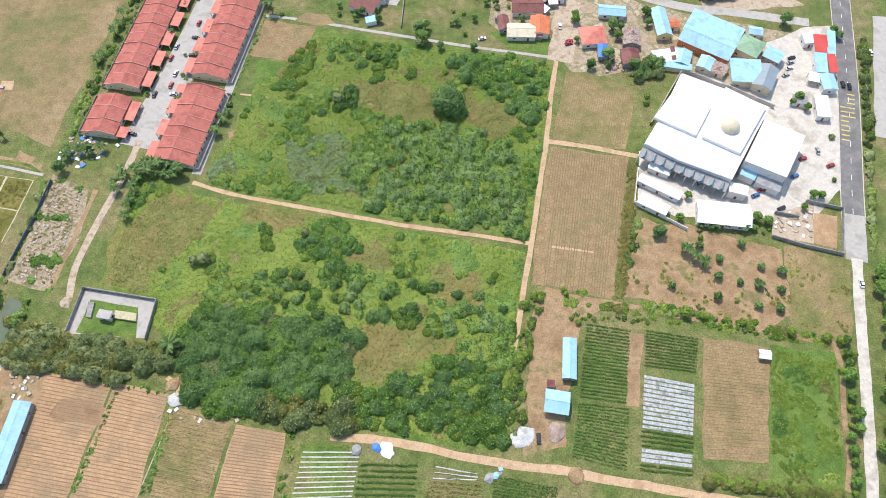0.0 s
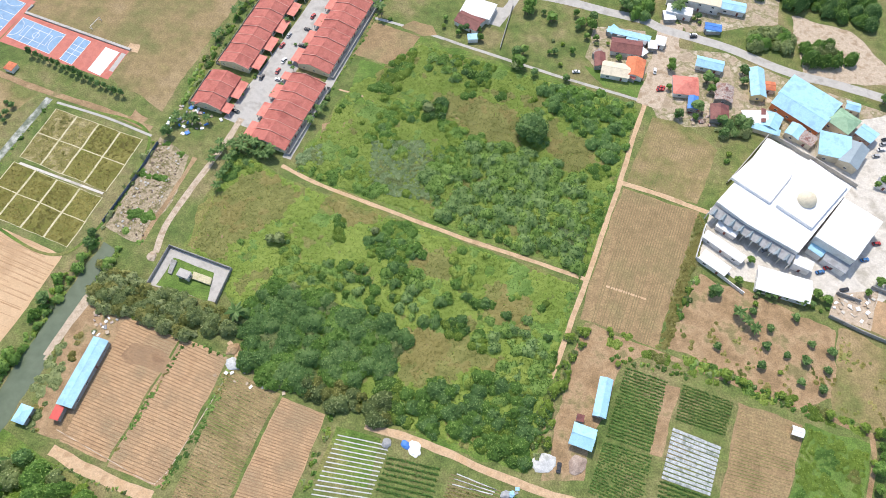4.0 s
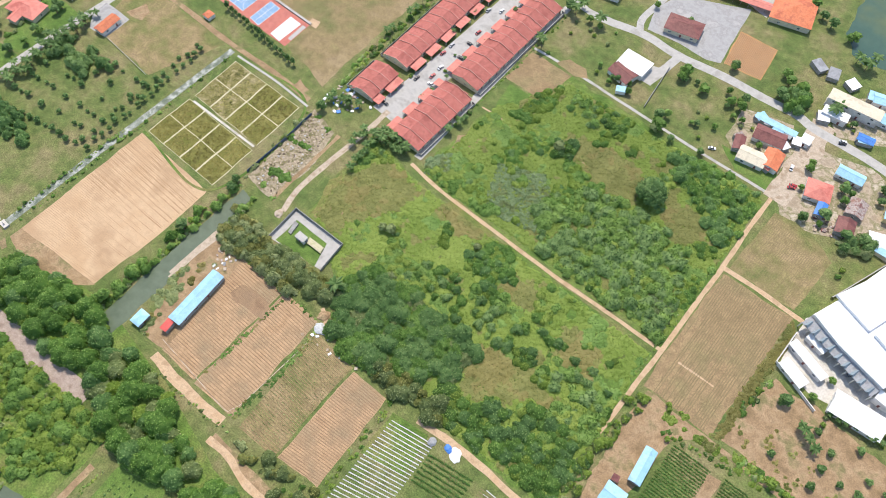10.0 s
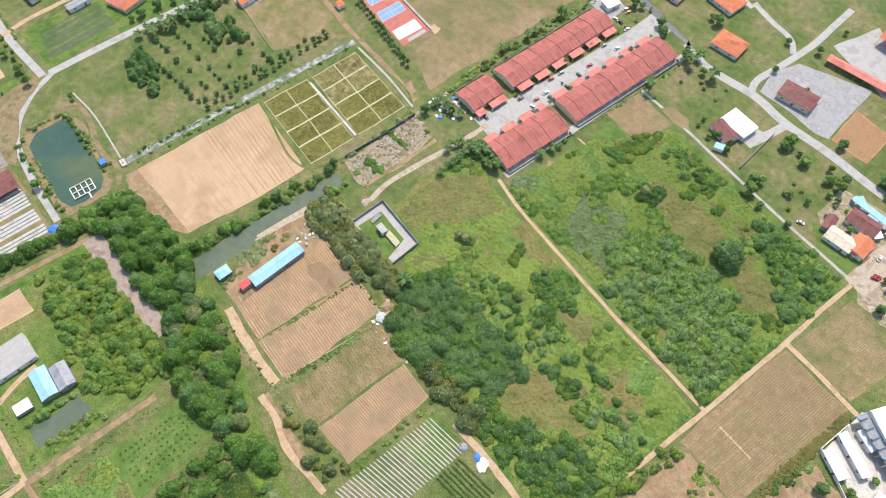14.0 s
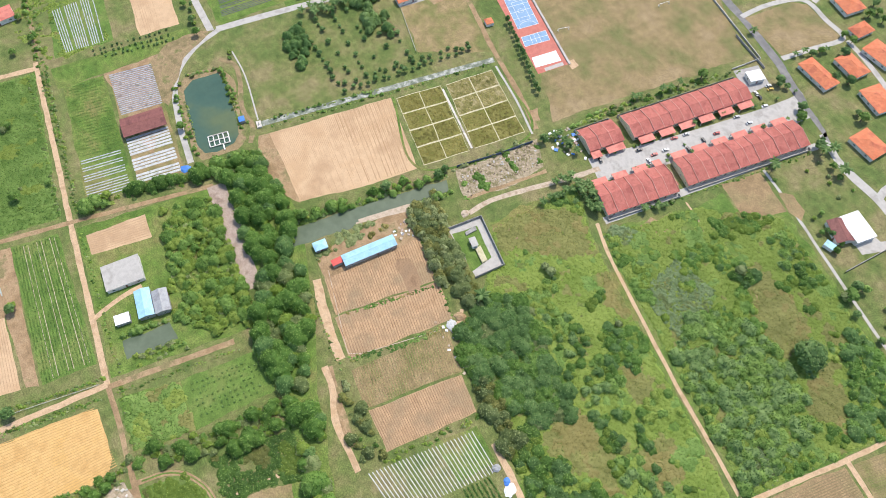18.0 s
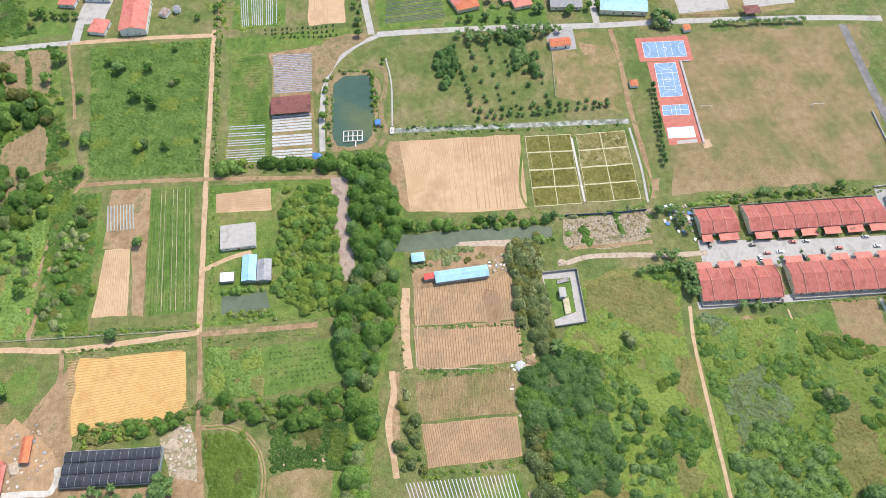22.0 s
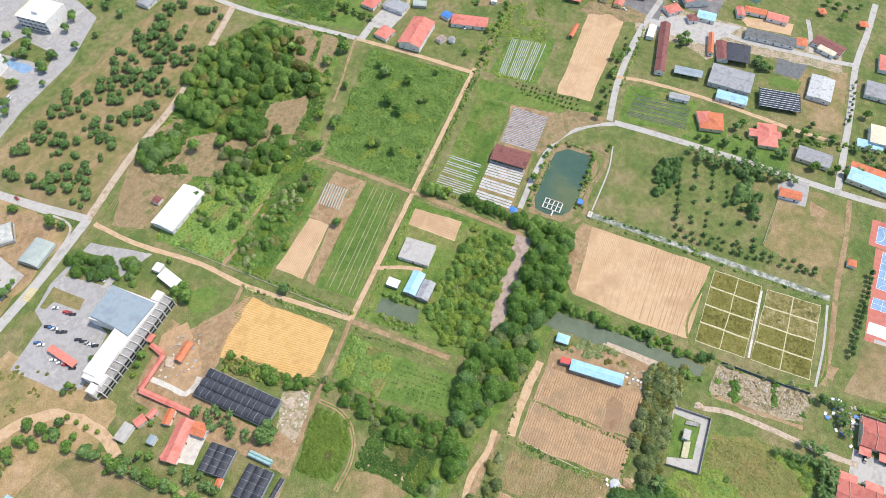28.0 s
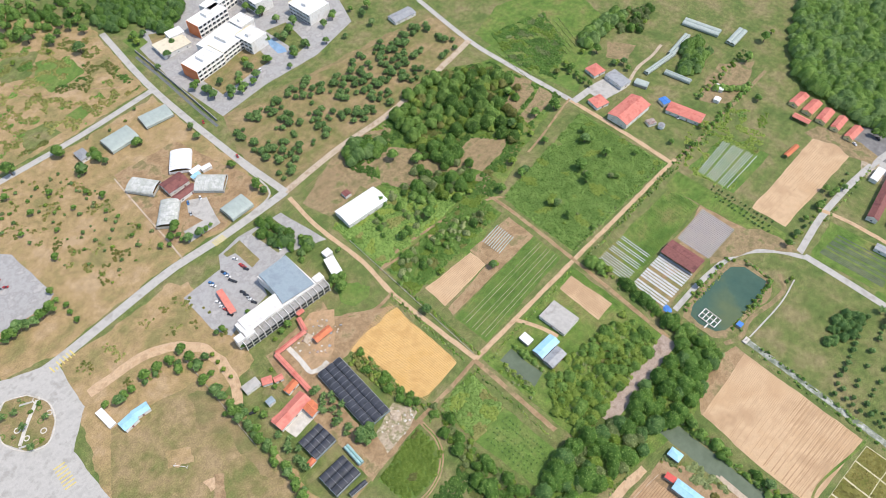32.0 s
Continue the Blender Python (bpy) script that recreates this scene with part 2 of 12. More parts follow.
PALM_LEAF = leafy("palm_leaves", (0.055, 0.125, 0.03), (0.11, 0.215, 0.05), (0.26, 0.38, 0.12))

RED_SHEET = surface("bright_red_roof_sheet", (0.62, 0.06, 0.05), (0.68, 0.09, 0.07), big=6, small=0.5, rough=0.5, grain=0.06, bump=0.1)
PARTY = surface("pale_red_parapet", (0.6, 0.3, 0.23), (0.66, 0.36, 0.29), big=4, small=0.4, grain=0.08)
OCHRE_GRASS = surface("ochre_weeds", (0.13, 0.17, 0.03), (0.175, 0.19, 0.04), (0.225, 0.2, 0.055), (0.15, 0.185, 0.035), big=10, small=0.6, bump=0.7, grain=0.4)
RUSSET = surface("russet_dry_grass", (0.24, 0.205, 0.072), (0.32, 0.235, 0.095), (0.38, 0.262, 0.118), (0.42, 0.295, 0.155), big=22, small=0.8, bump=0.4, grain=0.28)
WORN = surface("worn_grass", (0.17, 0.172, 0.055), (0.225, 0.188, 0.073), (0.275, 0.203, 0.09), (0.32, 0.235, 0.118), big=28, small=0.8, bump=0.5, grain=0.28)
RUBBLE = surface("rubble_and_weeds", (0.18, 0.17, 0.07), (0.29, 0.235, 0.14), (0.42, 0.345, 0.23), (0.32, 0.25, 0.15), big=4, small=0.8, bump=0.8, grain=0.25)
PARKING = surface("worn_grey_asphalt", (0.36, 0.35, 0.335), (0.4, 0.39, 0.375), (0.33, 0.32, 0.305), (0.44, 0.42, 0.4), big=9, small=0.5, grain=0.06, bump=0.1)
FURROW = surface("dark_furrow_soil", (0.27, 0.165, 0.088), (0.33, 0.21, 0.112), (0.3, 0.195, 0.108), big=8, small=0.5, grain=0.15)
PLOT = surface("brown_garden_soil", (0.2, 0.165, 0.07), (0.27, 0.2, 0.095), (0.315, 0.225, 0.115), (0.18, 0.18, 0.06), big=9, small=0.6, grain=0.32, bump=0.5)
SLATE = surface("dark_slate_sheet", (0.13, 0.14, 0.14), (0.17, 0.18, 0.18), (0.1, 0.11, 0.11), big=4, small=0.5, rough=0.6, grain=0.15, vary=0.1)
FENCE_BLUE = surface("faded_dark_blue_sheet", (0.07, 0.1, 0.15), (0.1, 0.13, 0.19), big=3, small=0.4, grain=0.15)
VILLAGE = surface("trodden_village_ground", (0.36, 0.28, 0.185), (0.45, 0.36, 0.255), (0.24, 0.22, 0.1), (0.52, 0.44, 0.33), big=7, small=0.7, grain=0.2, bump=0.4)

# ---- tools of the build ----
from mathutils.geometry import delaunay_2d_cdt


def part(name, bm, material, parent=None, label=""):
    """One mesh object out of a bmesh, under a thing or a part."""
    me = bpy.data.meshes.new(name)
    bm.to_mesh(me)
    bm.free()
    me.materials.append(material)
    ob = new(name, me)
    if parent:
        ob.parent = parent
    if label:
        tagged(ob, label)
    return ob


def thing(name, label, category, at=(0, 0, 0), turn=0.0, group="", kind=""):
    ob = new(name)
    ob.empty_display_size = 0.5
    ob.matrix_basis = pose(*at, 0, 0, turn)
    return tagged(ob, label, category, group, kind)


def box(bm, x0, x1, y0, y1, z0, z1):
    v = [bm.verts.new((x, y, z)) for z in (z0, z1) for y in (y0, y1) for x in (x0, x1)]
    for f in ((0, 2, 3, 1), (4, 5, 7, 6), (0, 1, 5, 4), (2, 6, 7, 3), (0, 4, 6, 2), (1, 3, 7, 5)):
        bm.faces.new([v[k] for k in f])
    return v


def boxes(*spans):
    bm = bmesh.new()
    for s in spans:
        box(bm, *s)
    return bm


def rough_outline(pts, step, jitter):
    """The outline with corners between the corners, nudged off the straight line."""
    out = []
    for k, a in enumerate(pts):
        a, b = Vector((*a, 0)), Vector((*pts[(k + 1) % len(pts)], 0))
        n = max(1, int((b - a).length / step))
        for i in range(n):
            p = a.lerp(b, i / n)
            q = p + Vector((0.37, 0.71, 0.5))
            p += Vector((noise.noise(q * 0.09), noise.noise(q * 0.09 + Vector((50, 0, 0))), 0)) * jitter * 1.6 + Vector((noise.noise(q * 0.43), noise.noise(q * 0.43 + Vector((50, 0, 0))), 0)) * jitter * 0.5
            out.append(p)
    return out


def area(pts):
    return sum(a[0] * b[1] - b[0] * a[1] for a, b in zip(pts, list(pts[1:]) + [pts[0]])) / 2


LAYER = [0.04]
SURFACES = []


def ground_at(x, y):
    """How high the topmost layer of ground lies at a place."""
    z = 0.0
    for h, shape in SURFACES:
        if isinstance(shape, tuple):
            line, half = shape
            if any((p.x - x) ** 2 + (p.y - y) ** 2 < half * half for p in line):
                z = max(z, h)
        elif inside((x, y), shape):
            z = max(z, h)
    return z


def spans(shape):
    """The boxes that a piece of ground covers: one for a field, one for each step of a road."""
    if isinstance(shape, tuple):
        line, half = shape
        return [(min(p.x, q.x) - half, max(p.x, q.x) + half, min(p.y, q.y) - half, max(p.y, q.y) + half) for p, q in zip(line, line[1:])]
    xs, ys = [p[0] for p in shape], [p[1] for p in shape]
    return [(min(xs) - 1.5, max(xs) + 1.5, min(ys) - 1.5, max(ys) + 1.5)]


def layer(shape):
    """The height of a new piece of ground: 4 mm over all that it may lie on."""
    z, mine = 0.012, spans(shape)
    for h, other, theirs in LAID:
        if h >= z and any(p[0] < q[1] and q[0] < p[1] and p[2] < q[3] and q[2] < p[3] for p in mine for q in theirs):
            z = h
    LAYER[0] = z + 0.004
    LAID.append((LAYER[0], shape, mine))
    SURFACES.append((LAYER[0], shape))
    return LAYER[0]


LAID = []


def field(name, label, category, material, pts, jitter=0.7, step=2.0, kind="structure"):
    """A piece of ground that lies on the sheet of earth, with an uneven edge."""
    if area(pts) < 0:
        pts = pts[::-1]
    z = layer(list(pts))
    edge = rough_outline(pts, step, jitter) if jitter else [Vector((*p, 0)) for p in pts]
    flat, _, tris, *_ = delaunay_2d_cdt([p.xy for p in edge], [(k, (k + 1) % len(edge)) for k in range(len(edge))], [], 1, 1e-4)
    bm = bmesh.new()
    top = [bm.verts.new((p.x, p.y, z)) for p in flat]
    for t in tris:
        bm.faces.new([top[k] for k in t])
    rim = [bm.verts.new((p.x, p.y, z)) for p in edge]
    low = [bm.verts.new((p.x, p.y, -0.05)) for p in edge]
    for k in range(len(rim)):
        j = (k + 1) % len(rim)
        bm.faces.new((low[k], low[j], rim[j], rim[k]))
    bmesh.ops.remove_doubles(bm, verts=bm.verts[:], dist=1e-4)
    ob = part(name, bm, material)
    return tagged(ob, label, category, kind=kind)


def curve(pts, step=3.0):
    """Points along a smooth line through the given ones."""
    p = [Vector((*a, 0)) for a in pts]
    p = [2 * p[0] - p[1]] + p + [2 * p[-1] - p[-2]]
    out = []
    for k in range(1, len(p) - 2):
        a, b, c, d = p[k - 1:k + 3]
        n = max(1, int((c - b).length / step))
        for i in range(n):
            t = i / n
            out.append(0.5 * (2 * b + (c - a) * t + (2 * a - 5 * b + 4 * c - d) * t * t + (3 * b - a - 3 * c + d) * t ** 3))
    return out + [p[-2]]


def strip(bm, line, width, z, jitter=0.0, low=-0.05):
    rims = []
    for k, p in enumerate(line):
        d = (line[min(k + 1, len(line) - 1)] - line[max(k - 1, 0)]).normalized()
        side = Vector((-d.y, d.x, 0)) * width / 2
        a, b = (side * (1 + jitter * noise.noise(p * 0.13 + Vector((s, s, 0)))) for s in (0, 40))
        rims.append([bm.verts.new((q.x, q.y, h)) for q, h in ((p + a, low), (p + a, z), (p - b, z), (p - b, low))])
    for r, s in zip(rims, rims[1:]):
        for k in range(3):
            bm.faces.new((r[k], r[k + 1], s[k + 1], s[k])[::-1])
    return rims


def road(name, label, category, material, pts, width, jitter=0.3, kind="structure"):
    bm = bmesh.new()
    line = curve(pts)
    layer((line, width * 0.5 * (1 + jitter * 0.5)))
    strip(bm, line, width, LAYER[0], jitter)
    return tagged(part(name, bm, material), label, category, kind=kind)


def inside(p, poly):
    hit = False
    for a, b in zip(poly, list(poly[1:]) + [poly[0]]):
        if (a[1] > p[1]) != (b[1] > p[1]) and p[0] < (b[0] - a[0]) * (p[1] - a[1]) / (b[1] - a[1]) + a[0]:
            hit = not hit
    return hit


def scatter(poly, gap, rng, loose=0.45):
    """Places about a gap apart inside an outline."""
    xs, ys = [p[0] for p in poly], [p[1] for p in poly]
    out = []
    y, odd = min(ys), 0
    while y < max(ys):
        x = min(xs) + odd * gap / 2
        while x < max(xs):
            p = (x + rng.uniform(-loose, loose) * gap, y + rng.uniform(-loose, loose) * gap)
            if inside(p, poly):
                out.append(p)
            x += gap
        y, odd = y + gap * 0.87, 1 - odd
    return out


def leaves(verts, faces, rng, centre, radius, count, size, flat=0.8, shell=0.82, core=True):
    """A clump of foliage: leafy flakes that face outward, laid over a closed uneven lump."""
    c0 = Vector(centre)
    if core:
        lump(verts, faces, rng, centre, radius * 0.86, radius * 0.86 * flat)
    for _ in range(count):
        d = Vector((rng.gauss(0, 1), rng.gauss(0, 1), abs(rng.gauss(0.3, 0.8))))
        d.normalize()
        r = radius * (shell + (1.12 - shell) * rng.random())
        c = c0 + Vector((d.x * r, d.y * r, d.z * r * flat))
        n = (d * 1.3 + Vector((rng.uniform(-0.6, 0.6), rng.uniform(-0.6, 0.6), rng.uniform(0.1, 0.8)))).normalized()
        u = n.orthogonal().normalized()
        w = n.cross(u)
        a = rng.uniform(0, 6.28)
        u, w = u * math.cos(a) + w * math.sin(a), w * math.cos(a) - u * math.sin(a)
        s = size * rng.uniform(0.6, 1.3)
        k = len(verts)
        verts += [c - u * s, c - w * s * 0.62 + n * s * 0.12, c + u * s, c + w * s * 0.62 + n * s * 0.12]
        faces.append((k, k + 1, k + 2, k + 3))


def lump(verts, faces, rng, centre, rx, rz):
    """A low uneven dome, open below."""
    k, sides = len(verts), 6
    c = Vector(centre)
    for a in (0.0, 0.85):
        for j in range(sides):
            b, q = 6.283 * (j + a * 0.6) / sides, rng.uniform(0.84, 1.1)
            verts.append(c + Vector((math.cos(b) * math.cos(a) * rx * q, math.sin(b) * math.cos(a) * rx * q, math.sin(a) * rz * q - (0.35 * rz if a == 0 else 0))))
    verts.append(c + Vector((0, 0, rz)))
    for j in range(sides):
        p, q = k + j, k + (j + 1) % sides
        faces.append((p, q, q + sides, p + sides))
        faces.append((k + 2 * sides, p + sides, q + sides))


def mesh_of(name, verts, faces, material):
    me = bpy.data.meshes.new(name)
    me.from_pydata([tuple(v) for v in verts], [], faces)
    me.materials.append(material)
    return me


def trunk_mesh(rng, high, thick, limbs):
    bm = bmesh.new()

    def limb(a, b, r0, r1):
        d = (b - a).normalized()
        u = d.orthogonal().normalized()
        w = d.cross(u)
        rims = [[bm.verts.new(p + (u * math.cos(t) + w * math.sin(t)) * r) for t in (0, 1.257, 2.513, 3.77, 5.027)] for p, r in ((a, r0), (a.lerp(b, 0.5) + u * r0 * 0.6, (r0 + r1) / 2), (b, r1))]
        for r, s in zip(rims, rims[1:]):
            for k in range(5):
                bm.faces.new((r[k], r[(k + 1) % 5], s[(k + 1) % 5], s[k]))
        bm.faces.new(rims[-1])
    limb(Vector((0, 0, -0.2)), Vector((rng.uniform(-0.2, 0.2), rng.uniform(-0.2, 0.2), high * 0.62)), thick, thick * 0.55)
    for k in range(limbs):
        a = 6.283 * k / limbs + rng.uniform(-0.4, 0.4)
        limb(Vector((0, 0, high * rng.uniform(0.3, 0.5))), Vector((math.cos(a) * high * 0.28, math.sin(a) * high * 0.28, high * rng.uniform(0.6, 0.75))), thick * 0.5, thick * 0.2)
    return bm


def make_tree(name, seed, high, wide, material, label, category="tree", clumps=9, flakes=20, size=0.6, low=0.32):
    """A tree with its trunk and limbs, and a crown of many flakes in uneven clumps."""
    rng = random.Random(seed)
    t = thing(name, label, category, (0, 0, -900))
    part("trunk", trunk_mesh(rng, high, wide * 0.045 + 0.05, 4), BARK, t)
    verts, faces = [], []
    mid = high * (0.5 + low / 2)
    lump(verts, faces, rng, (0, 0, mid), wide * 0.4, high * (1 - low) * 0.3)
    for k in range(clumps):
        a, r = 2.4 * k + rng.uniform(-0.4, 0.4), wide * 0.34 * math.sqrt((k + 0.4) / clumps)
        top = high * (1 - 0.32 * (r / (wide * 0.34)) ** 2) * rng.uniform(0.86, 1.0)
        rr = wide * rng.uniform(0.14, 0.22)
        leaves(verts, faces, rng, (math.cos(a) * r, math.sin(a) * r, top - rr * 0.9), rr, flakes, size)
    ob = new("crown", mesh_of("crown", verts, faces, material))
    ob.parent = t
    KINDS[t.name] = (wide, high, material)
    return t


KINDS = {}


def plant(proto, x, y, scale=1.0, tall=1.0, turn=None, z=0.0, rng=random):
    m = pose(x, y, z, 0, 0, rng.uniform(0, 360) if turn is None else turn) @ Matrix.Diagonal((scale, scale, scale * tall, 1))
    return copy_thing(proto, m)


def retire(*protos):
    for p in protos:
        for o in (*p.children_recursive, p):
            bpy.data.objects.remove(o)


def stand(name, label, category, chosen):
    """Many plants that nobody could count, joined into one mesh: pairs of a plant and its pose."""
    verts, loops, sizes, slots, mats, base = [], [], [], [], [], 0
    for proto, m in chosen:
        for child in proto.children:
            me = child.data
            co = np.empty(len(me.vertices) * 3, np.float32)
            me.vertices.foreach_get("co", co)
            mat = np.array(m)
            verts.append(co.reshape(-1, 3) @ mat[:3, :3].T + mat[:3, 3])
            lv = np.empty(len(me.loops), np.int32)
            me.loops.foreach_get("vertex_index", lv)
            loops.append(lv + base)
            lt = np.empty(len(me.polygons), np.int32)
            me.polygons.foreach_get("loop_total", lt)
            sizes.append(lt)
            if me.materials[0] not in mats:
                mats.append(me.materials[0])
            slots.append(np.full(len(lt), mats.index(me.materials[0]), np.int32))
            base += len(me.vertices)
    verts, loops, sizes, slots = (np.concatenate(v) for v in (verts, loops, sizes, slots))
    me = bpy.data.meshes.new(name)
    me.vertices.add(len(verts))
    me.vertices.foreach_set("co", verts.astype(np.float32).ravel())
    me.loops.add(len(loops))
    me.loops.foreach_set("vertex_index", loops)
    me.polygons.add(len(sizes))
    me.polygons.foreach_set("loop_start", np.concatenate(([0], np.cumsum(sizes)[:-1])).astype(np.int32))
    for mt in mats:
        me.materials.append(mt)
    me.polygons.foreach_set("material_index", slots)
    me.update(calc_edges=True)
    return tagged(new(name, me), label, category, kind="stuff")


def inside_all(px, py, poly):
    """Which of many places lie inside an outline."""
    hit = np.zeros(px.shape, bool)
    for (x0, y0), (x1, y1) in zip(poly, poly[1:] + poly[:1]):
        if y0 != y1:
            hit ^= ((py < y0) != (py < y1)) & (px < (x1 - x0) * (py - y0) / (y1 - y0) + x0)
    return hit


def canopy(name, label, category, domes, mats, cell=0.6, density=2.7, flake=0.42, seed=1):
    """One leafy roof over many plants that nobody could count: the domes (x, y, radius, top, depth, tone) meet in one uneven sheet, laid all over with leaf flakes."""
    rng = np.random.default_rng(seed)
    d = np.array(domes, float)
    x0, y0 = d[:, 0].min() - 8, d[:, 1].min() - 8
    nx, ny = int((d[:, 0].max() + 8 - x0) / cell), int((d[:, 1].max() + 8 - y0) / cell)
    high, tone = np.zeros((nx, ny)), np.zeros((nx, ny), np.int32)
    for x, y, r, top, deep, mt in domes:
        i0, i1 = max(0, int((x - r - x0) / cell)), int((x + r - x0) / cell) + 2
        j0, j1 = max(0, int((y - r - y0) / cell)), int((y + r - y0) / cell) + 2
        gx = (x0 + np.arange(i0, min(i1, nx)) * cell - x)[:, None]
        gy = (y0 + np.arange(j0, min(j1, ny)) * cell - y)[None, :]
        q = (gx * gx + gy * gy) / (r * r)
        z = np.where(q < 1, top - deep * (1 - np.sqrt(np.clip(1 - q, 0, 1))), 0)
        part_of = high[i0:i1, j0:j1]
        more = z > part_of
        part_of[more] = z[more]
        tone[i0:i1, j0:j1][more] = mt
    high += (high > 0.3) * rng.uniform(-0.12, 0.12, high.shape) * np.minimum(1, high * 0.5)
    sx, sy = np.gradient(high, cell)
    steep = np.sqrt(sx * sx + sy * sy)
    around = np.zeros_like(high)
    for di, dj in ((1, 0), (-1, 0), (0, 1), (0, -1), (1, 1), (-1, -1), (1, -1), (-1, 1)):
        around = np.maximum(around, np.roll(high, (di, dj), (0, 1)))
    around[around < 1.2] = 0
    # the sheet
    live = high > 0.25
    quad = live[:-1, :-1] | live[1:, :-1] | live[1:, 1:] | live[:-1, 1:]
    ii, jj = np.nonzero(quad)
    ids = np.arange(nx * ny).reshape(nx, ny)
    faces = np.stack([ids[ii, jj], ids[ii + 1, jj], ids[ii + 1, jj + 1], ids[ii, jj + 1]], 1)
    used, faces = np.unique(faces, return_inverse=True)
    faces = faces.reshape(-1, 4)
    ui, uj = used // ny, used % ny
    shake = rng.uniform(-0.3, 0.3, (2, len(used))) * cell
    sheet = np.stack([x0 + ui * cell + shake[0], y0 + uj * cell + shake[1], np.where(high[ui, uj] > 0, high[ui, uj] * 0.93 - 0.12, around[ui, uj] * 0.5 - 0.1)], 1)
    sheet_tone = tone[ii, jj]
    # the flakes
    fi, fj = np.nonzero(live)
    n = rng.poisson(density * cell * cell * (1 + np.minimum(steep[fi, fj], 2.0) * 0.5))
    fi, fj = np.repeat(fi, n), np.repeat(fj, n)
    off = rng.uniform(-0.5, 0.5, (2, len(fi))) * cell
    gx, gy = np.clip(sx[fi, fj], -2, 2), np.clip(sy[fi, fj], -2, 2)
    fz = high[fi, fj] + gx * off[0] + gy * off[1] + rng.uniform(-0.18, 0.2, len(fi)) * np.minimum(1, high[fi, fj])
    fz = np.maximum(0.1, fz - np.maximum(0, steep[fi, fj] - 1) * cell * rng.random(len(fi)))
    c = np.stack([x0 + fi * cell + off[0], y0 + fj * cell + off[1], fz], 1)
    nrm = np.stack([-gx * 0.7, -gy * 0.7, np.ones(len(fi))], 1)
    nrm /= np.linalg.norm(nrm, axis=1)[:, None]
    # leaves hanging down the open sides
    rim_i, rim_j = np.nonzero(live & (high > 1.0) & (np.minimum.reduce([np.roll(high, (di, dj), (0, 1)) for di, dj in ((1, 0), (-1, 0), (0, 1), (0, -1))]) < 0.25))
    n = rng.poisson(density * cell * high[rim_i, rim_j] * 1.1)
    rim_i, rim_j = np.repeat(rim_i, n), np.repeat(rim_j, n)
    out = np.stack([-sx[rim_i, rim_j], -sy[rim_i, rim_j], np.zeros(len(rim_i))], 1)
    out /= np.linalg.norm(out, axis=1)[:, None] + 1e-6
    drop = rng.uniform(0.25, 1.0, len(rim_i))
    side = np.stack([x0 + rim_i * cell, y0 + rim_j * cell, high[rim_i, rim_j] * drop], 1) + out * (cell * rng.uniform(0.1, 0.9, len(rim_i)))[:, None] + rng.uniform(-0.25, 0.25, (len(rim_i), 3))
    c, nrm = np.concatenate([c, side]), np.concatenate([nrm, out * 0.8 + np.array([0, 0, 0.6])])
    fi, fj = np.concatenate([fi, rim_i]), np.concatenate([fj, rim_j])
    nrm += rng.normal(0, 0.58, nrm.shape)
    nrm /= np.linalg.norm(nrm, axis=1)[:, None]
    a = rng.uniform(0, 6.28, len(fi))
    u = np.cross(nrm, np.stack([np.cos(a), np.sin(a), np.full(len(fi), 0.2)], 1))
    u /= np.linalg.norm(u, axis=1)[:, None] + 1e-6
    w = np.cross(nrm, u)
    s = (flake * rng.uniform(0.55, 1.3, len(fi)))[:, None]
    quads = np.stack([c - u * s, c - w * s * 0.6 + nrm * s * 0.12, c + u * s, c + w * s * 0.6 + nrm * s * 0.12], 1).reshape(-1, 3)
    verts = np.concatenate([sheet, quads])
    loops = np.concatenate([faces.ravel(), len(sheet) + np.arange(len(quads))]).astype(np.int32)
    slots = np.concatenate([sheet_tone, tone[fi, fj]]).astype(np.int32)
    me = bpy.data.meshes.new(name)
    me.vertices.add(len(verts))
    me.vertices.foreach_set("co", verts.astype(np.float32).ravel())
    me.loops.add(len(loops))
    me.loops.foreach_set("vertex_index", loops)
    me.polygons.add(len(slots))
    me.polygons.foreach_set("loop_start", np.arange(0, len(loops), 4, dtype=np.int32))
    for mt in mats:
        me.materials.append(mt)
    me.polygons.foreach_set("material_index", slots)
    me.update(calc_edges=True)
    return tagged(new(name, me), label, category, kind="stuff")


def thicket(name, label, poly, gap, lo, hi, tall, seed, mats, choose=lambda p: 0, keep=lambda p: True, category="undergrowth", density=4.0, flake=0.32, cell=0.5):
    """Low weeds and bushes, close together; tall is a plant's height over its radius."""
    rng = random.Random(seed)
    domes = []
    for p in scatter(poly, gap, rng):
        if keep(p):
            r = rng.uniform(lo, hi)
            h = r * tall * rng.uniform(0.7, 1.3)
            domes.append((p[0], p[1], r, h, h * 0.9, choose(p)))
    return canopy(name, label, category, domes, mats, cell, density, flake, seed)


def undergrowth(name, label, material, poly, gap, size, seed, flakes=18, flake=0.35, keep=lambda p: True, tall=0.9, core=True, category="undergrowth"):
    """Low bushes and weeds that nobody could count, as one mesh."""
    rng = random.Random(seed)
    verts, faces = [], []
    for x, y in scatter(poly, gap, rng):
        if keep((x, y)):
            r = size * rng.uniform(0.55, 1.25)
            leaves(verts, faces, rng, (x, y, r * 0.05), r, flakes, flake, tall, 0.75 if core else 0.3, core)
    ob = new(name, mesh_of(name, verts, faces, material))
    return tagged(ob, label, category, kind="stuff")


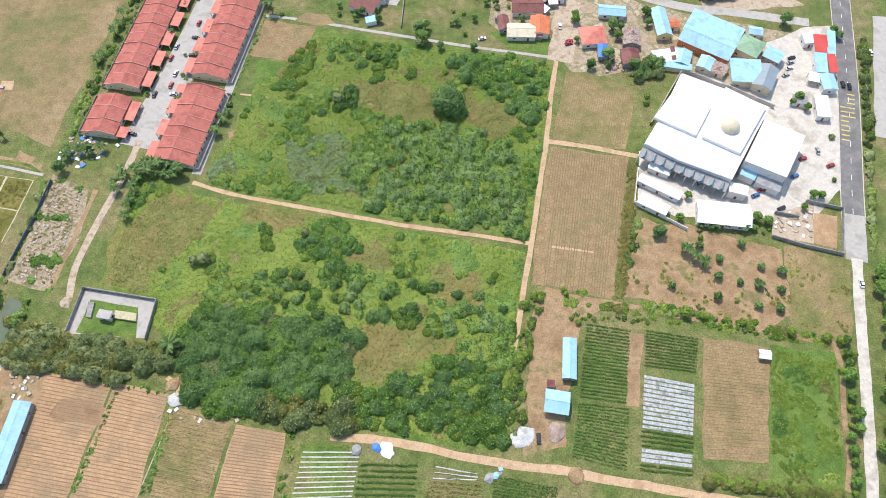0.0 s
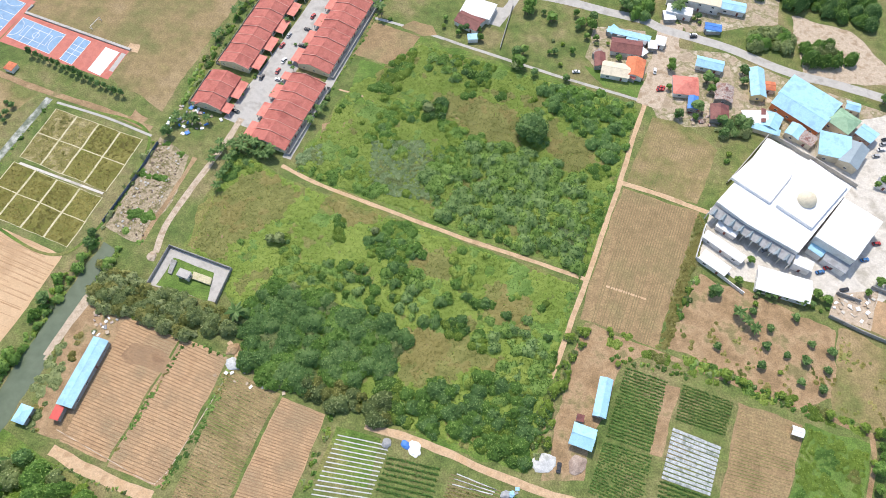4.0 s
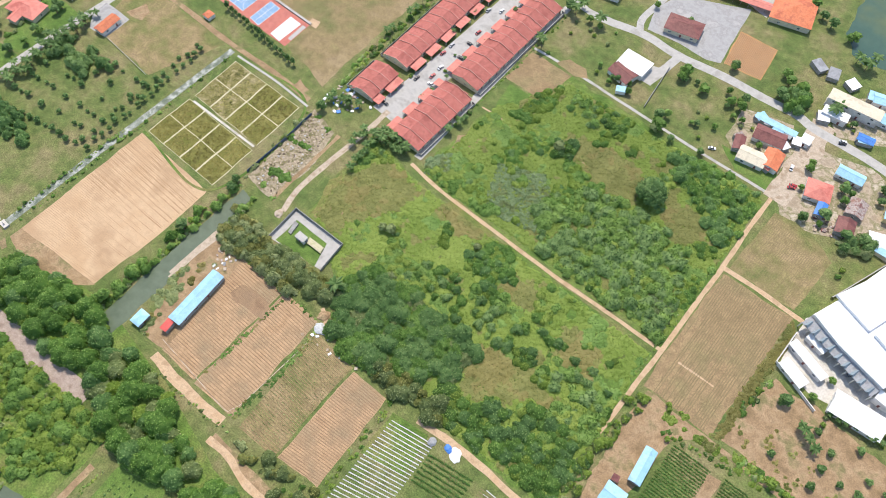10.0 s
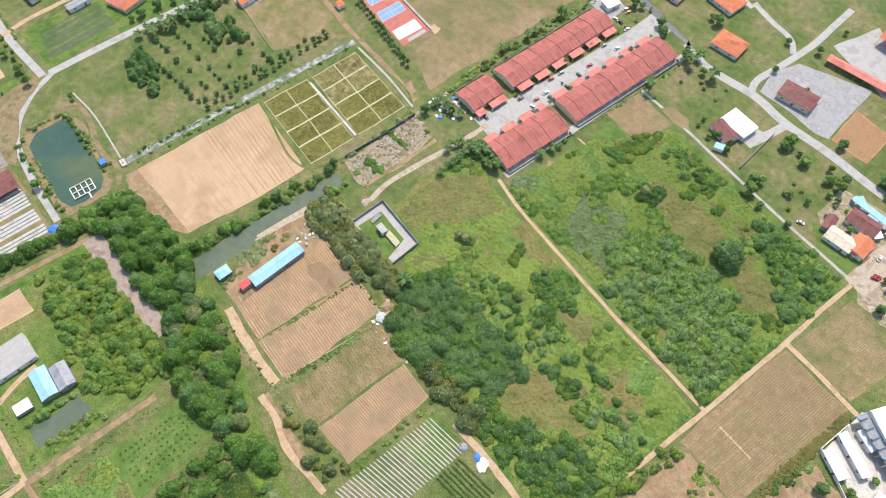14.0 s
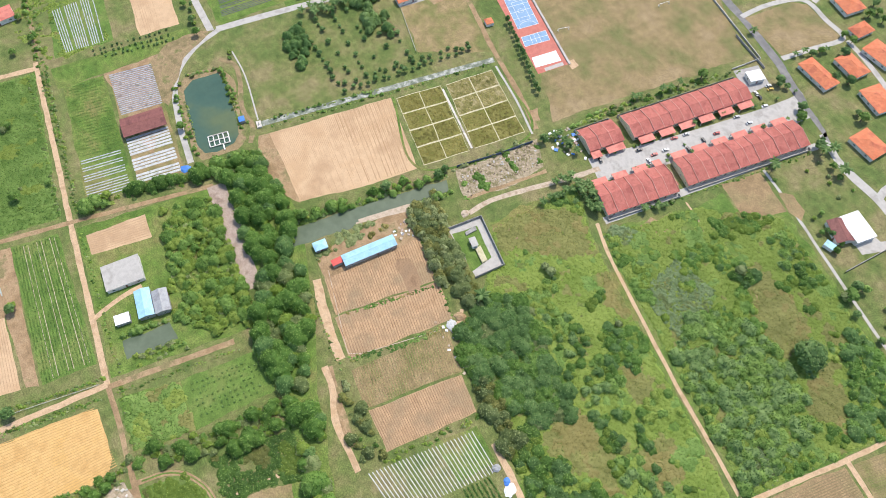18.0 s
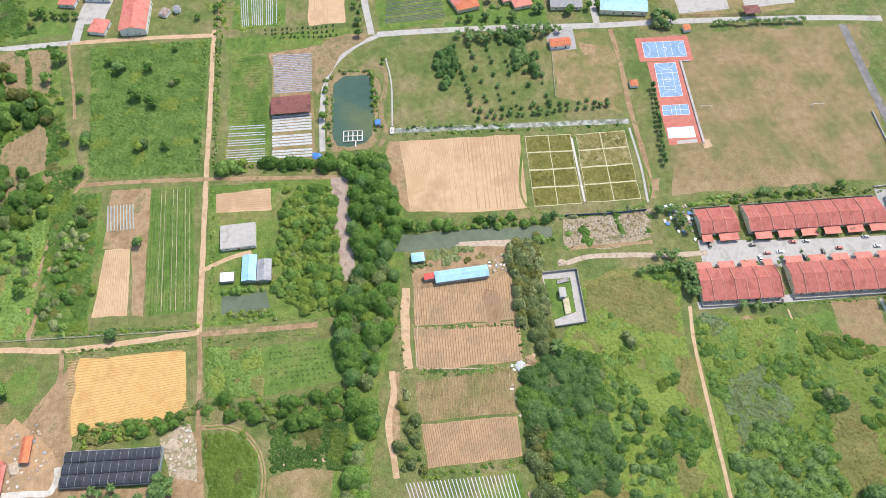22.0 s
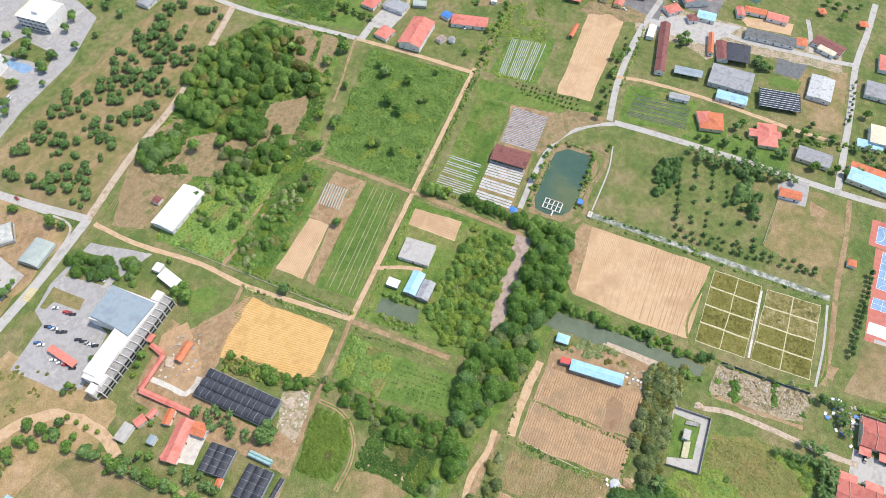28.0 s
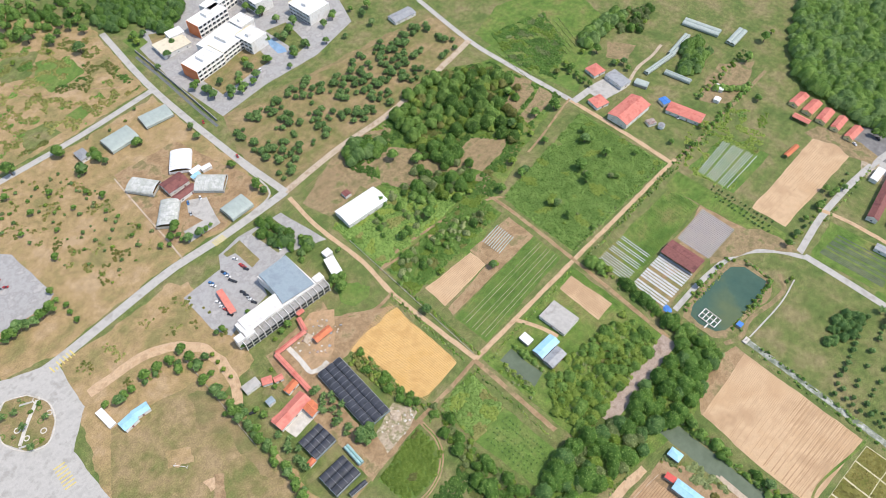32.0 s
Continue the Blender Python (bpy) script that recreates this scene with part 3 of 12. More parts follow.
def ridges(name, label, category, material, quad, count, width, high, wiggle=0.12, broken=0.0, seed=1, kind="stuff", across=6.0):
    """Raised rows in a field from one side to the other: quad holds the four corners, and the rows run from its side a-b to d-c."""
    rng = random.Random(seed)
    a, b, c, d = (Vector((*p, 0)) for p in quad)
    z = ground_at(*((a + b + c + d) / 4).xy)
    bm = bmesh.new()
    for i in range(count):
        t = (i + 0.5) / count
        p, q = a.lerp(b, t), d.lerp(c, t)
        n = max(2, int((q - p).length / across))
        side = Vector((-(q - p).y, (q - p).x, 0)).normalized()
        rows, cut = [], rng.random() < broken
        for k in range(n + 1):
            m = p.lerp(q, k / n) + side * wiggle * noise.noise(Vector((k * 0.6, i * 7.3, seed)))
            w = width * (0.5 + 0.12 * noise.noise(Vector((k * 0.9, i * 3.1, seed + 5))))
            if cut and k > n * rng.uniform(0.3, 0.9):
                break
            rows.append([bm.verts.new((*(m + side * s * w).xy, h)) for s, h in ((-1, z - 0.03), (-0.45, z + high), (0.45, z + high), (1, z - 0.03))])
        for r, s in zip(rows, rows[1:]):
            for k in range(3):
                bm.faces.new((r[k], r[k + 1], s[k + 1], s[k])[::-1])
    return tagged(part(name, bm, material), label, category, kind=kind)


def crop_rows(name, label, material, quad, count, gap, size, flake, seed, flakes=7, keep=0.95, category="crop"):
    rng = random.Random(seed)
    a, b, c, d = (Vector((*p, 0)) for p in quad)
    verts, faces = [], []
    z = ground_at(*((a + b + c + d) / 4).xy)
    for i in range(count):
        t = (i + 0.5) / count
        p, q = a.lerp(b, t), d.lerp(c, t)
        n = max(1, int((q - p).length / gap))
        for k in range(n + 1):
            m = p.lerp(q, k / n)
            if rng.random() < keep and noise.noise(m * 0.08) > -0.95:
                leaves(verts, faces, rng, (m.x + rng.uniform(-0.15, 0.15), m.y + rng.uniform(-0.15, 0.15), z + 0.05), size * rng.uniform(0.7, 1.2), flakes, flake, 0.8, 0.5, False)
    ob = new(name, mesh_of(name, verts, faces, material))
    return tagged(ob, label, category, kind="stuff")


def frame_of(a, b, c):
    """A rectangle out of two corners of a side and a point on the far side: its middle, length, width and turn, with the length along x."""
    a, b, c = (Vector((*p, 0)) for p in (a, b, c))
    u = (b - a).normalized()
    v = Vector((-u.y, u.x, 0))
    w = (c - a).dot(v)
    mid = (a + b) / 2 + v * w / 2
    return mid, (b - a).length, abs(w), math.degrees(math.atan2(u.y, u.x))


WINDOW = {}


def window(parent, x, y, z, wide, high, turn):
    """A window let into a wall: its frame, with the pane and the sill under it."""
    key = (round(wide, 1), round(high, 1))
    if key not in WINDOW:
        w, h = wide / 2, high
        fr = boxes((-w, -w + 0.1, -0.09, 0.06, 0, h), (w - 0.1, w, -0.09, 0.06, 0, h), (-w + 0.1, w - 0.1, -0.09, 0.06, 0, 0.1), (-w + 0.1, w - 0.1, -0.09, 0.06, h - 0.1, h), (-0.04, 0.04, -0.07, 0.04, 0.1, h - 0.1))
        pn = boxes((-w + 0.1, w - 0.1, -0.05, 0.03, 0.1, h - 0.1))
        WINDOW[key] = []
        for nm, bm, mt in (("window_frame", fr, WHITE_PAINT), ("pane", pn, GLASS)):
            me = bpy.data.meshes.new(nm)
            bm.to_mesh(me)
            bm.free()
            me.materials.append(mt)
            WINDOW[key].append(me)
    f = new("window", WINDOW[key][0])
    f.parent, f.matrix_basis = parent, pose(x, y, z, 0, 0, turn)
    p = new("pane", WINDOW[key][1])
    p.parent = f


def wall_ring(l, w, z0, z1, thick=0.2):
    x, y = l / 2, w / 2
    return boxes((-x, x, -y, -y + thick, z0, z1), (-x, x, y - thick, y, z0, z1), (-x, -x + thick, -y + thick, y - thick, z0, z1), (x - thick, x, -y + thick, y - thick, z0, z1))


def slab(bm, pts, thick):
    """A sheet with thickness over a polygon in space."""
    top = [bm.verts.new(p) for p in pts]
    low = [bm.verts.new(Vector(p) - Vector((0, 0, thick))) for p in pts]
    bm.faces.new(top)
    bm.faces.new(low[::-1])
    for k in range(len(pts)):
        j = (k + 1) % len(pts)
        bm.faces.new((top[j], top[k], low[k], low[j]))


def arched(bm, x0, x1, y0, span, base, rise, thick, n=10):
    """One bent sheet over a span, closed below and at its edges."""
    rims = []
    for k in range(n + 1):
        a = math.pi * k / n
        y, z = y0 + span / 2 - span / 2 * math.cos(a), base + rise * math.sin(a)
        rims.append([bm.verts.new(p) for p in ((x0, y, z), (x1, y, z), (x1, y, z - thick), (x0, y, z - thick))])
    for r, s in zip(rims, rims[1:]):
        for k in range(4):
            bm.faces.new((r[k], r[(k + 1) % 4], s[(k + 1) % 4], s[k]))
    bm.faces.new(rims[0][::-1])
    bm.faces.new(rims[-1])


def roof_part(parent, kind, l, w, h, rise, over, material, z=0.0):
    x, y, t = l / 2 + over, w / 2 + over, 0.12
    drop = rise * over / max(0.1, w / 2)
    bm = bmesh.new()
    if kind == "gable":
        slab(bm, [(-x, -y, h - drop + t), (x, -y, h - drop + t), (x, 0, h + rise + t), (-x, 0, h + rise + t)], t)
        slab(bm, [(x, y, h - drop + t), (-x, y, h - drop + t), (-x, 0, h + rise + t), (x, 0, h + rise + t)], t)
    elif kind == "hip":
        s = max(0.3, l / 2 - w / 2)
        a, b = (-s, 0, h + rise + t), (s, 0, h + rise + t)
        e = h - drop + t
        slab(bm, [(-x, -y, e), (x, -y, e), b, a], t)
        slab(bm, [(x, y, e), (-x, y, e), a, b], t)
        slab(bm, [(-x, y, e), (-x, -y, e), a], t)
        slab(bm, [(x, -y, e), (x, y, e), b], t)
    elif kind == "mono":
        slab(bm, [(-x, -y, h - drop / 2 + t), (x, -y, h - drop / 2 + t), (x, y, h + rise + drop / 2 + t), (-x, y, h + rise + drop / 2 + t)], t)
    elif kind == "arch":
        arched(bm, -x, x, -y, 2 * y, h + t, rise, t)
    else:
        box(bm, -x, x, -y, y, h, h + 0.25)
    r = part("roof", bm, material, parent)
    if kind in ("gable", "hip"):
        s = x if kind == "gable" else max(0.3, l / 2 - w / 2)
        cap = bmesh.new()
        slab(cap, [(-s, -0.22, h + rise + t + 0.02), (s, -0.22, h + rise + t + 0.02), (s, 0, h + rise + t + 0.1), (-s, 0, h + rise + t + 0.1)], 0.06)
        slab(cap, [(s, 0.22, h + rise + t + 0.02), (-s, 0.22, h + rise + t + 0.02), (-s, 0, h + rise + t + 0.1), (s, 0, h + rise + t + 0.1)], 0.06)
        part("ridge_cap", cap, material, r)
    return r


def house(name, label, a, b, c, high, rise, roof="gable", cover=RED_TILE, walls=WALL_WHITE, over=0.6, category="house", windows=True, open_sides=False, storeys=1, flip=False, group="", z=0.0):
    """A building out of its eaves' corners: walls, gables, roof with ridge, windows and a door; or posts where its sides are open."""
    mid, l, w, turn = frame_of(a, b, c)
    if w > l and roof in ("gable", "hip", "arch") or flip:
        l, w, turn = w, l, turn + 90
    t = thing(name, label, category, (mid.x, mid.y, z), turn, group)
    l, w = l - 2 * over, w - 2 * over
    if open_sides:
        n = max(2, int(l / 4.5) + 1)
        for k in range(n):
            for s in (-1, 1):
                x = -l / 2 + 0.12 + (l - 0.24) * k / (n - 1)
                part("post", boxes((x - 0.09, x + 0.09, s * (w / 2 - 0.1) - 0.09, s * (w / 2 - 0.1) + 0.09, 0, high + (rise if roof == "mono" and s > 0 else 0))), WALL_GREY, t)
    else:
        part("wall", wall_ring(l, w, 0, high), walls, t)
        if roof in ("gable", "mono", "arch"):
            for x0, x1 in ((-l / 2, -l / 2 + 0.2), (l / 2 - 0.2, l / 2)):
                g = bmesh.new()
                if roof == "gable":
                    ring = [(-w / 2, high), (w / 2, high), (0, high + rise)]
                elif roof == "mono":
                    ring = [(-w / 2, high), (w / 2, high), (w / 2, high + rise)]
                else:
                    ring = [(w / 2 * math.cos(math.pi * k / 8), high + rise * math.sin(math.pi * k / 8)) for k in range(9)]
                p, q = ([g.verts.new((x, yy, zz)) for yy, zz in ring] for x in (x0, x1))
                g.faces.new(p[::-1])
                g.faces.new(q)
                for k in range(len(ring)):
                    j = (k + 1) % len(ring)
                    g.faces.new((p[k], p[j], q[j], q[k]))
                part("gable_wall", g, walls, t)
            if roof == "mono":
                part("back_wall", boxes((-l / 2 + 0.2, l / 2 - 0.2, w / 2 - 0.2, w / 2, high, high + rise)), walls, t)
        if windows:
            for s in range(storeys):
                z0 = 1.0 + s * high / storeys
                for side in (-1, 1):
                    n = max(1, int(l / 6.0))
                    for k in range(n):
                        x = -l / 2 + l * (k + 0.5) / n
                        if s == 0 and side == -1 and k == n // 2:
                            continue
                        window(t, x, side * w / 2, z0, 1.6, 1.2, 0 if side > 0 else 180)
                    m = max(1, int(w / 8))
                    for k in range(m):
                        window(t, side * l / 2, -w / 2 + w * (k + 0.5) / m, z0, 1.4, 1.2, 90 if side < 0 else -90)
            n = max(1, int(l / 6.0))
            x = -l / 2 + l * (n // 2 + 0.5) / n
            part("door", boxes((x - 0.5, x + 0.5, -w / 2 - 0.05, -w / 2 + 0.03, 0.05, 2.1)), MAROON, t, "brown wooden door")
    roof_part(t, roof, l, w, high, rise, over, cover)
    return t


# ---- ground ----
bm = bmesh.new()
bmesh.ops.create_grid(bm, x_segments=24, y_segments=24, size=2400)
tagged(part("ground", bm, GRASS), "green grass and weeds on flat farm land", "ground", kind="structure")

# open grass of other tones
field("dry_land", "wide dry orange-brown grassland west of the farms", "field", RUSSET, [(-42.4, -456.7), (-130.8, -436.0), (-202.0, -430.5), (-192.6, -336.6), (-184.2, -278.9), (-99.8, -292.2), (-15.0, -295.6), (12.6, -305.8), (25.6, -343.8)], 2.0)
field("dry_land", "wide dry grassland beside the playing field", "field", RUSSET, [(-10.7, -284.2), (-90.2, -281.0), (-92.3, -220.9), (-81.8, -195.7), (-59.0, -195.9), (-50.5, -155.4), (-43.2, -102.8), (26.7, -189.6), (4.5, -242.6)], 2.0)
field("dry_land", "dry rough grassland beside the far road", "field", RUSSET, [(-179.5, -656.9), (-229.5, -545.7), (-205.0, -442.5), (-137.6, -445.1), (-56.9, -459.1)], 2.0)
field("dry_land", "dry brown grass along the orchard road", "field", WORN, [(-220.1, -368.7), (-303.5, -346.2), (-424.5, -319.1), (-412.0, -264.2), (-296.7, -262.9), (-190.9, -274.2), (-198.4, -330.6)], 2.0)
field("wild_field", "overgrown green field of weeds beside a dirt track", "field", WILD, [(-92.8, 223.0), (-64.6, 261.8), (1.6, 248.5), (54.2, 239.3), (47.5, 194.5), (37.7, 139.3), (-23.1, 149.0), (-106.7, 164.9)], 1.5)
field("wild_field", "overgrown green field with bushes below a dirt track", "field", WILD, [(-108.2, 161.9), (-20.5, 145.6), (35.1, 134.7), (25.3, 50.6), (-30.3, 56.8), (-100.5, 85.2), (-141.5, 119.2), (-139.1, 175.4)], 1.5)
field("bright_patch", "bright green grass patch in the weeds", "field", LAWN, [(-92.2, 239.8), (-71.0, 238.4), (-65.6, 224.8), (-91.6, 224.0)])
field("ochre_patch", "drying ochre weeds in the field", "field", OCHRE_GRASS, [(-50.5, 224.8), (-23.2, 228.3), (-3.9, 219.6), (-1.1, 202.6), (-22.4, 202.6), (-44.2, 210.9)], 1.5)
field("ochre_patch", "drying ochre weeds in the field", "field", OCHRE_GRASS, [(9.7, 217.9), (28.5, 212.7), (39.9, 199.4), (19.9, 194.4), (10.9, 202.6)], 1.5)
field("ochre_patch", "drying ochre weeds in the field", "field", OCHRE_GRASS, [(-143.4, 137.8), (-124.0, 163.4), (-97.8, 156.1), (-104.8, 137.8), (-117.2, 127.1), (-121.8, 114.1), (-139.2, 119.2)], 1.5)
field("ochre_patch", "drying ochre weeds in the field", "field", OCHRE_GRASS, [(-35.1, 101.8), (-5.4, 98.2), (10.3, 91.1), (-5.3, 85.2), (-20.5, 76.2), (-31.3, 73.9), (-36.3, 85.2)], 1.5)
field("ochre_patch", "drying ochre weeds in the field", "field", OCHRE_GRASS, [(-39.8, 140.6), (-20.2, 135.2), (-22.2, 124.5), (-43.7, 127.1)], 1.5)
field("ochre_patch", "drying ochre weeds in the field", "field", OCHRE_GRASS, [(-82.3, 160.5), (-55.4, 153.2), (-69.2, 143.4), (-89.4, 148.9)], 1.5)
field("ochre_patch", "drying ochre weeds in the field", "field", OCHRE_GRASS, [(-5.7, 127.2), (17.9, 121.9), (15.2, 109.2), (-5.5, 111.7)], 1.5)
field("brown_patch", "trampled brown earth in the weeds", "field", EARTH, [(-138.0, 124.4), (-127.0, 128.4), (-116.9, 119.2), (-123.2, 115.4), (-137.7, 117.9)])
field("brown_patch", "dry brown grass in the weeds", "field", RUSSET, [(-30.4, 100.6), (-14.5, 98.2), (-18.8, 93.4), (-31.1, 92.2)])
field("bare_patch", "bare brown patch in the weeds", "field", STRAW, [(-91.3, 267.7), (-64.6, 261.8), (-68.0, 251.1), (-71.1, 239.1), (-96.7, 242.8)])
field("hay_meadow", "dry mown meadow of yellow-green grass", "field", DRY, [(60.4, 233.5), (76.4, 232.0), (92.8, 219.7), (84.0, 185.6), (50.8, 192.5)])
field("mown_field", "brown mown hay field", "field", STRAW, [(49.2, 188.7), (84.6, 181.8), (75.1, 138.0), (70.3, 111.3), (50.4, 116.3), (36.5, 118.1), (38.7, 135.2)])
field("orchard_ground", "bare brown orchard ground with dry grass", "field", EARTH, [(85.1, 149.7), (105.4, 146.3), (143.3, 135.3), (142.1, 104.4), (123.4, 97.1), (74.5, 113.0)], 1.5)
field("dry_ground", "dry grassy plot beside a white road", "field", DRY, [(144.8, 137.5), (171.8, 129.4), (162.4, 94.7), (141.0, 99.5)], 1.5)
field("sports_field", "worn brown and green sports field", "field", WORN, [(-304.9, 236.8), (-281.5, 371.0), (-160.6, 320.3), (-181.6, 188.4)], 1.5)
field("dry_yard", "dry grass plot beside the orchard", "field", DRY, [(-323.7, 160.1), (-316.7, 200.2), (-246.4, 186.3), (-269.9, 146.7)], 1.0)
field("pasture", "green pasture beside the pond", "field", GRASS, [(-345.3, 51.9), (-323.7, 160.1), (-269.9, 146.7), (-244.9, 182.0), (-269.7, 45.0)], 1.0)
field("lawn", "bright green lawn", "field", LAWN, [(-145.3, -58.2), (-140.2, -19.5), (-120.4, -15.8), (-116.4, -19.2), (-118.8, -59.7)], 1.0)
field("lawn", "bright green pasture with weeds", "field", WILD, [(-151.9, -86.8), (-145.3, -58.2), (-118.8, -59.7), (-123.9, -88.8)], 1.0)
field("weedy_field", "lush weedy field with single bushes", "field", LAWN, [(-387.6, -143.5), (-376.7, -65.1), (-264.9, -81.6), (-277.4, -145.5)], 1.0)
field("weedy_strip", "strip of rough green weeds", "field", WILD, [(-270.1, -165.2), (-265.6, -139.9), (-175.6, -146.3), (-180.2, -172.6)], 1.0)
field("weedy_strip", "strip of rough green weeds", "field", WILD, [(-238.3, -215.3), (-240.3, -182.3), (-179.4, -177.8), (-186.1, -225.7)], 1.0)
field("grass_plot", "bright green grass plot inside a bend of a track", "field", LAWN, [(-106.7, -91.9), (-104.6, -71.8), (-88.0, -65.6), (-70.0, -70.5), (-70.3, -90.5)], 1.0)
field("clearing", "round brown clearing of dry grass", "field", DRY, [(-79.1, -62.0), (-78.5, -45.6), (-73.5, -29.7), (-59.1, -25.8), (-44.0, -38.0), (-53.8, -66.1)], 1.5)
field("orchard_ground", "dry grass under the fruit trees", "field", DRY, [(-219.1, -364.5), (-300.8, -343.8), (-417.7, -314.1), (-407.2, -266.9), (-304.3, -269.0), (-195.6, -281.5)], 1.5)
field("wood_floor", "dry weedy ground between the trees", "field", WILD, [(-297.0, -260.2), (-362.6, -263.0), (-400.9, -236.6), (-397.7, -164.3), (-345.6, -163.0), (-271.7, -149.0), (-181.7, -178.0), (-197.8, -208.9), (-231.6, -216.2), (-230.9, -257.0), (-261.9, -267.6)], 1.5)
field("tilled_plot", "curved brown tilled strip between the trees", "field", PLOT, [(-392.9, -212.0), (-397.3, -194.9), (-387.9, -187.1), (-357.0, -184.0), (-357.4, -195.9), (-377.5, -202.6)], 0.8)
field("tilled_plot", "curved brown tilled strip between the trees", "field", PLOT, [(-395.4, -187.0), (-393.9, -171.5), (-374.1, -168.6), (-352.3, -170.8), (-354.2, -180.7), (-375.7, -181.5)], 0.8)
field("tilled_plot", "brown tilled plot between the trees", "field", PLOT, [(-314.3, -197.4), (-328.9, -174.0), (-316.4, -170.4), (-290.4, -170.6), (-283.2, -192.9), (-301.4, -197.8)], 0.8)
field("tilled_plot", "brown bare ground among the trees", "field", PLOT, [(-269.3, -243.4), (-283.2, -218.4), (-285.3, -182.5), (-267.8, -191.5), (-242.3, -204.4), (-239.0, -225.1), (-251.1, -237.0)], 0.8)
field("tilled_plot", "brown bare ground beside the road", "field", PLOT, [(-237.2, -242.4), (-240.5, -221.5), (-227.0, -226.9), (-226.7, -240.4)], 0.8)
field("tilled_plot", "thin brown strip under the trees", "field", PLOT, [(-284.5, -173.1), (-299.3, -166.7), (-278.9, -159.1), (-270.2, -165.9)], 0.6)
field("ploughed_verge", "brown ploughed corner plot", "field", PLOT, [(-247.6, -272.8), (-291.7, -258.9), (-265.5, -238.1), (-193.4, -230.9), (-190.2, -257.1)], 1.0)
field("dry_meadow", "dry orange-brown meadow with small trees", "field", RUSSET, [(-74.3, -444.3), (-130.1, -435.0), (-127.8, -398.6), (-110.8, -299.2), (-58.2, -303.0), (-36.6, -325.7), (-53.0, -411.8)], 1.5)
field("dry_meadow", "dry rough meadow beside the road", "field", RUSSET, [(-84.0, -459.1), (-192.5, -624.7), (-221.6, -543.0), (-205.6, -445.2), (-137.6, -445.1)], 1.5)
field("farm_yard", "brown earth yard round the glasshouses", "field", EARTH, [(-129.1, -387.4), (-179.1, -377.5), (-188.0, -296.7), (-144.4, -285.8), (-108.5, -302.3)], 1.0)
field("dry_verge", "dry brown roadside meadow", "field", RUSSET, [(-14.2, -288.9), (-96.6, -272.1), (-88.7, -212.3), (-69.2, -206.6), (-9.7, -246.0), (-0.7, -270.3)], 1.0)
field("sports_field", "worn pale playing field of dry grass", "field", DRY, [(-3.9, -231.0), (-53.8, -214.1), (-55.5, -182.9), (-39.7, -107.7), (26.7, -189.6)], 1.0)
field("farm_ground", "brown farm ground with dry grass", "field", STRAW, [(103.9, 95.2), (128.9, 91.2), (119.7, 46.7), (95.6, 47.6)], 0.8)
field("farm_ground", "green grassy plot beside the white road", "field", LAWN, [(130.2, 91.9), (155.2, 88.8), (144.6, 36.8), (118.0, 38.7)], 0.8)
field("farm_yard", "bare reddish earth of the farm yard", "field", EARTH, [(38.8, 116.8), (69.6, 110.5), (56.1, 101.9), (47.9, 71.8), (45.2, 52.7), (30.4, 48.6), (33.5, 85.3)], 1.0)
field("crop_ground", "green crop ground", "field", GRASS, [(56.2, 103.1), (76.3, 99.5), (68.1, 42.6), (44.8, 47.6), (50.0, 71.8)], 0.6)
field("crop_ground", "green crop ground", "field", GRASS, [(81.0, 100.7), (104.2, 97.1), (99.0, 79.6), (78.0, 81.9)], 0.6)
field("earth_strip", "bare earth strip between crops", "field", EARTH, [(74.1, 97.0), (80.0, 97.1), (74.4, 67.5), (69.6, 67.5)], 0.6)

field("side_lawn", "green lawn between the houses", "field", LAWN, [(-359.0, 124.5), (-360.9, 166.4), (-331.4, 161.6), (-337.0, 120.9)])
field("side_lawn", "grass before the bungalow", "field", LAWN, [(-371.8, 96.9), (-367.2, 124.4), (-339.6, 120.8), (-346.0, 92.1)])
field("nursery_ground", "brown nursery ground with sparse grass", "field", DRY, [(-441.6, 177.6), (-443.1, 210.2), (-377.2, 201.2), (-382.9, 167.2)])
field("nursery_bed", "dark netted nursery bed", "field", SLATE, [(-450.0, 159.4), (-445.8, 181.9), (-428.6, 175.0), (-430.4, 156.8)])
field("nursery_bed", "bright green nursery bed", "field", LAWN, [(-426.8, 154.7), (-426.0, 176.9), (-415.9, 172.5), (-417.1, 152.4)])
field("church_lawn", "dry lawn of the church", "field", DRY, [(-346.5, 257.8), (-332.8, 346.0), (-306.7, 335.4), (-314.3, 253.7)], 0.6)
field("dark_pasture", "deep green grass round the weed sheet bed", "field", WILD, [(-393.1, 51.0), (-387.9, 104.3), (-353.1, 99.5), (-354.8, 48.4)])
field("scrub_ground", "rough green ground under the wood", "field", WILD, [(-254.4, -75.7), (-242.1, -4.8), (-152.2, -12.1), (-163.4, -86.0)])
field("scrub_ground", "rough green ground under the trees", "field", WILD, [(-237.4, -215.3), (-265.6, -170.2), (-265.6, -138.0), (-188.5, -134.1), (-185.2, -166.0), (-190.3, -217.3)])
field("wood_floor", "rough green floor of the wood", "field", WILD, [(-140.7, -22.5), (-178.8, -3.2), (-249.3, 3.0), (-248.8, 30.9), (-202.9, 32.1), (-147.5, 15.1), (-105.9, -3.1), (-55.7, -18.2), (-58.9, -36.6), (-108.9, -20.1)])
field("garden_ground", "green garden ground north of the lane", "field", LAWN, [(-404.8, -250.5), (-503.7, -224.5), (-485.0, -179.7), (-405.7, -157.6), (-405.1, -199.9)])

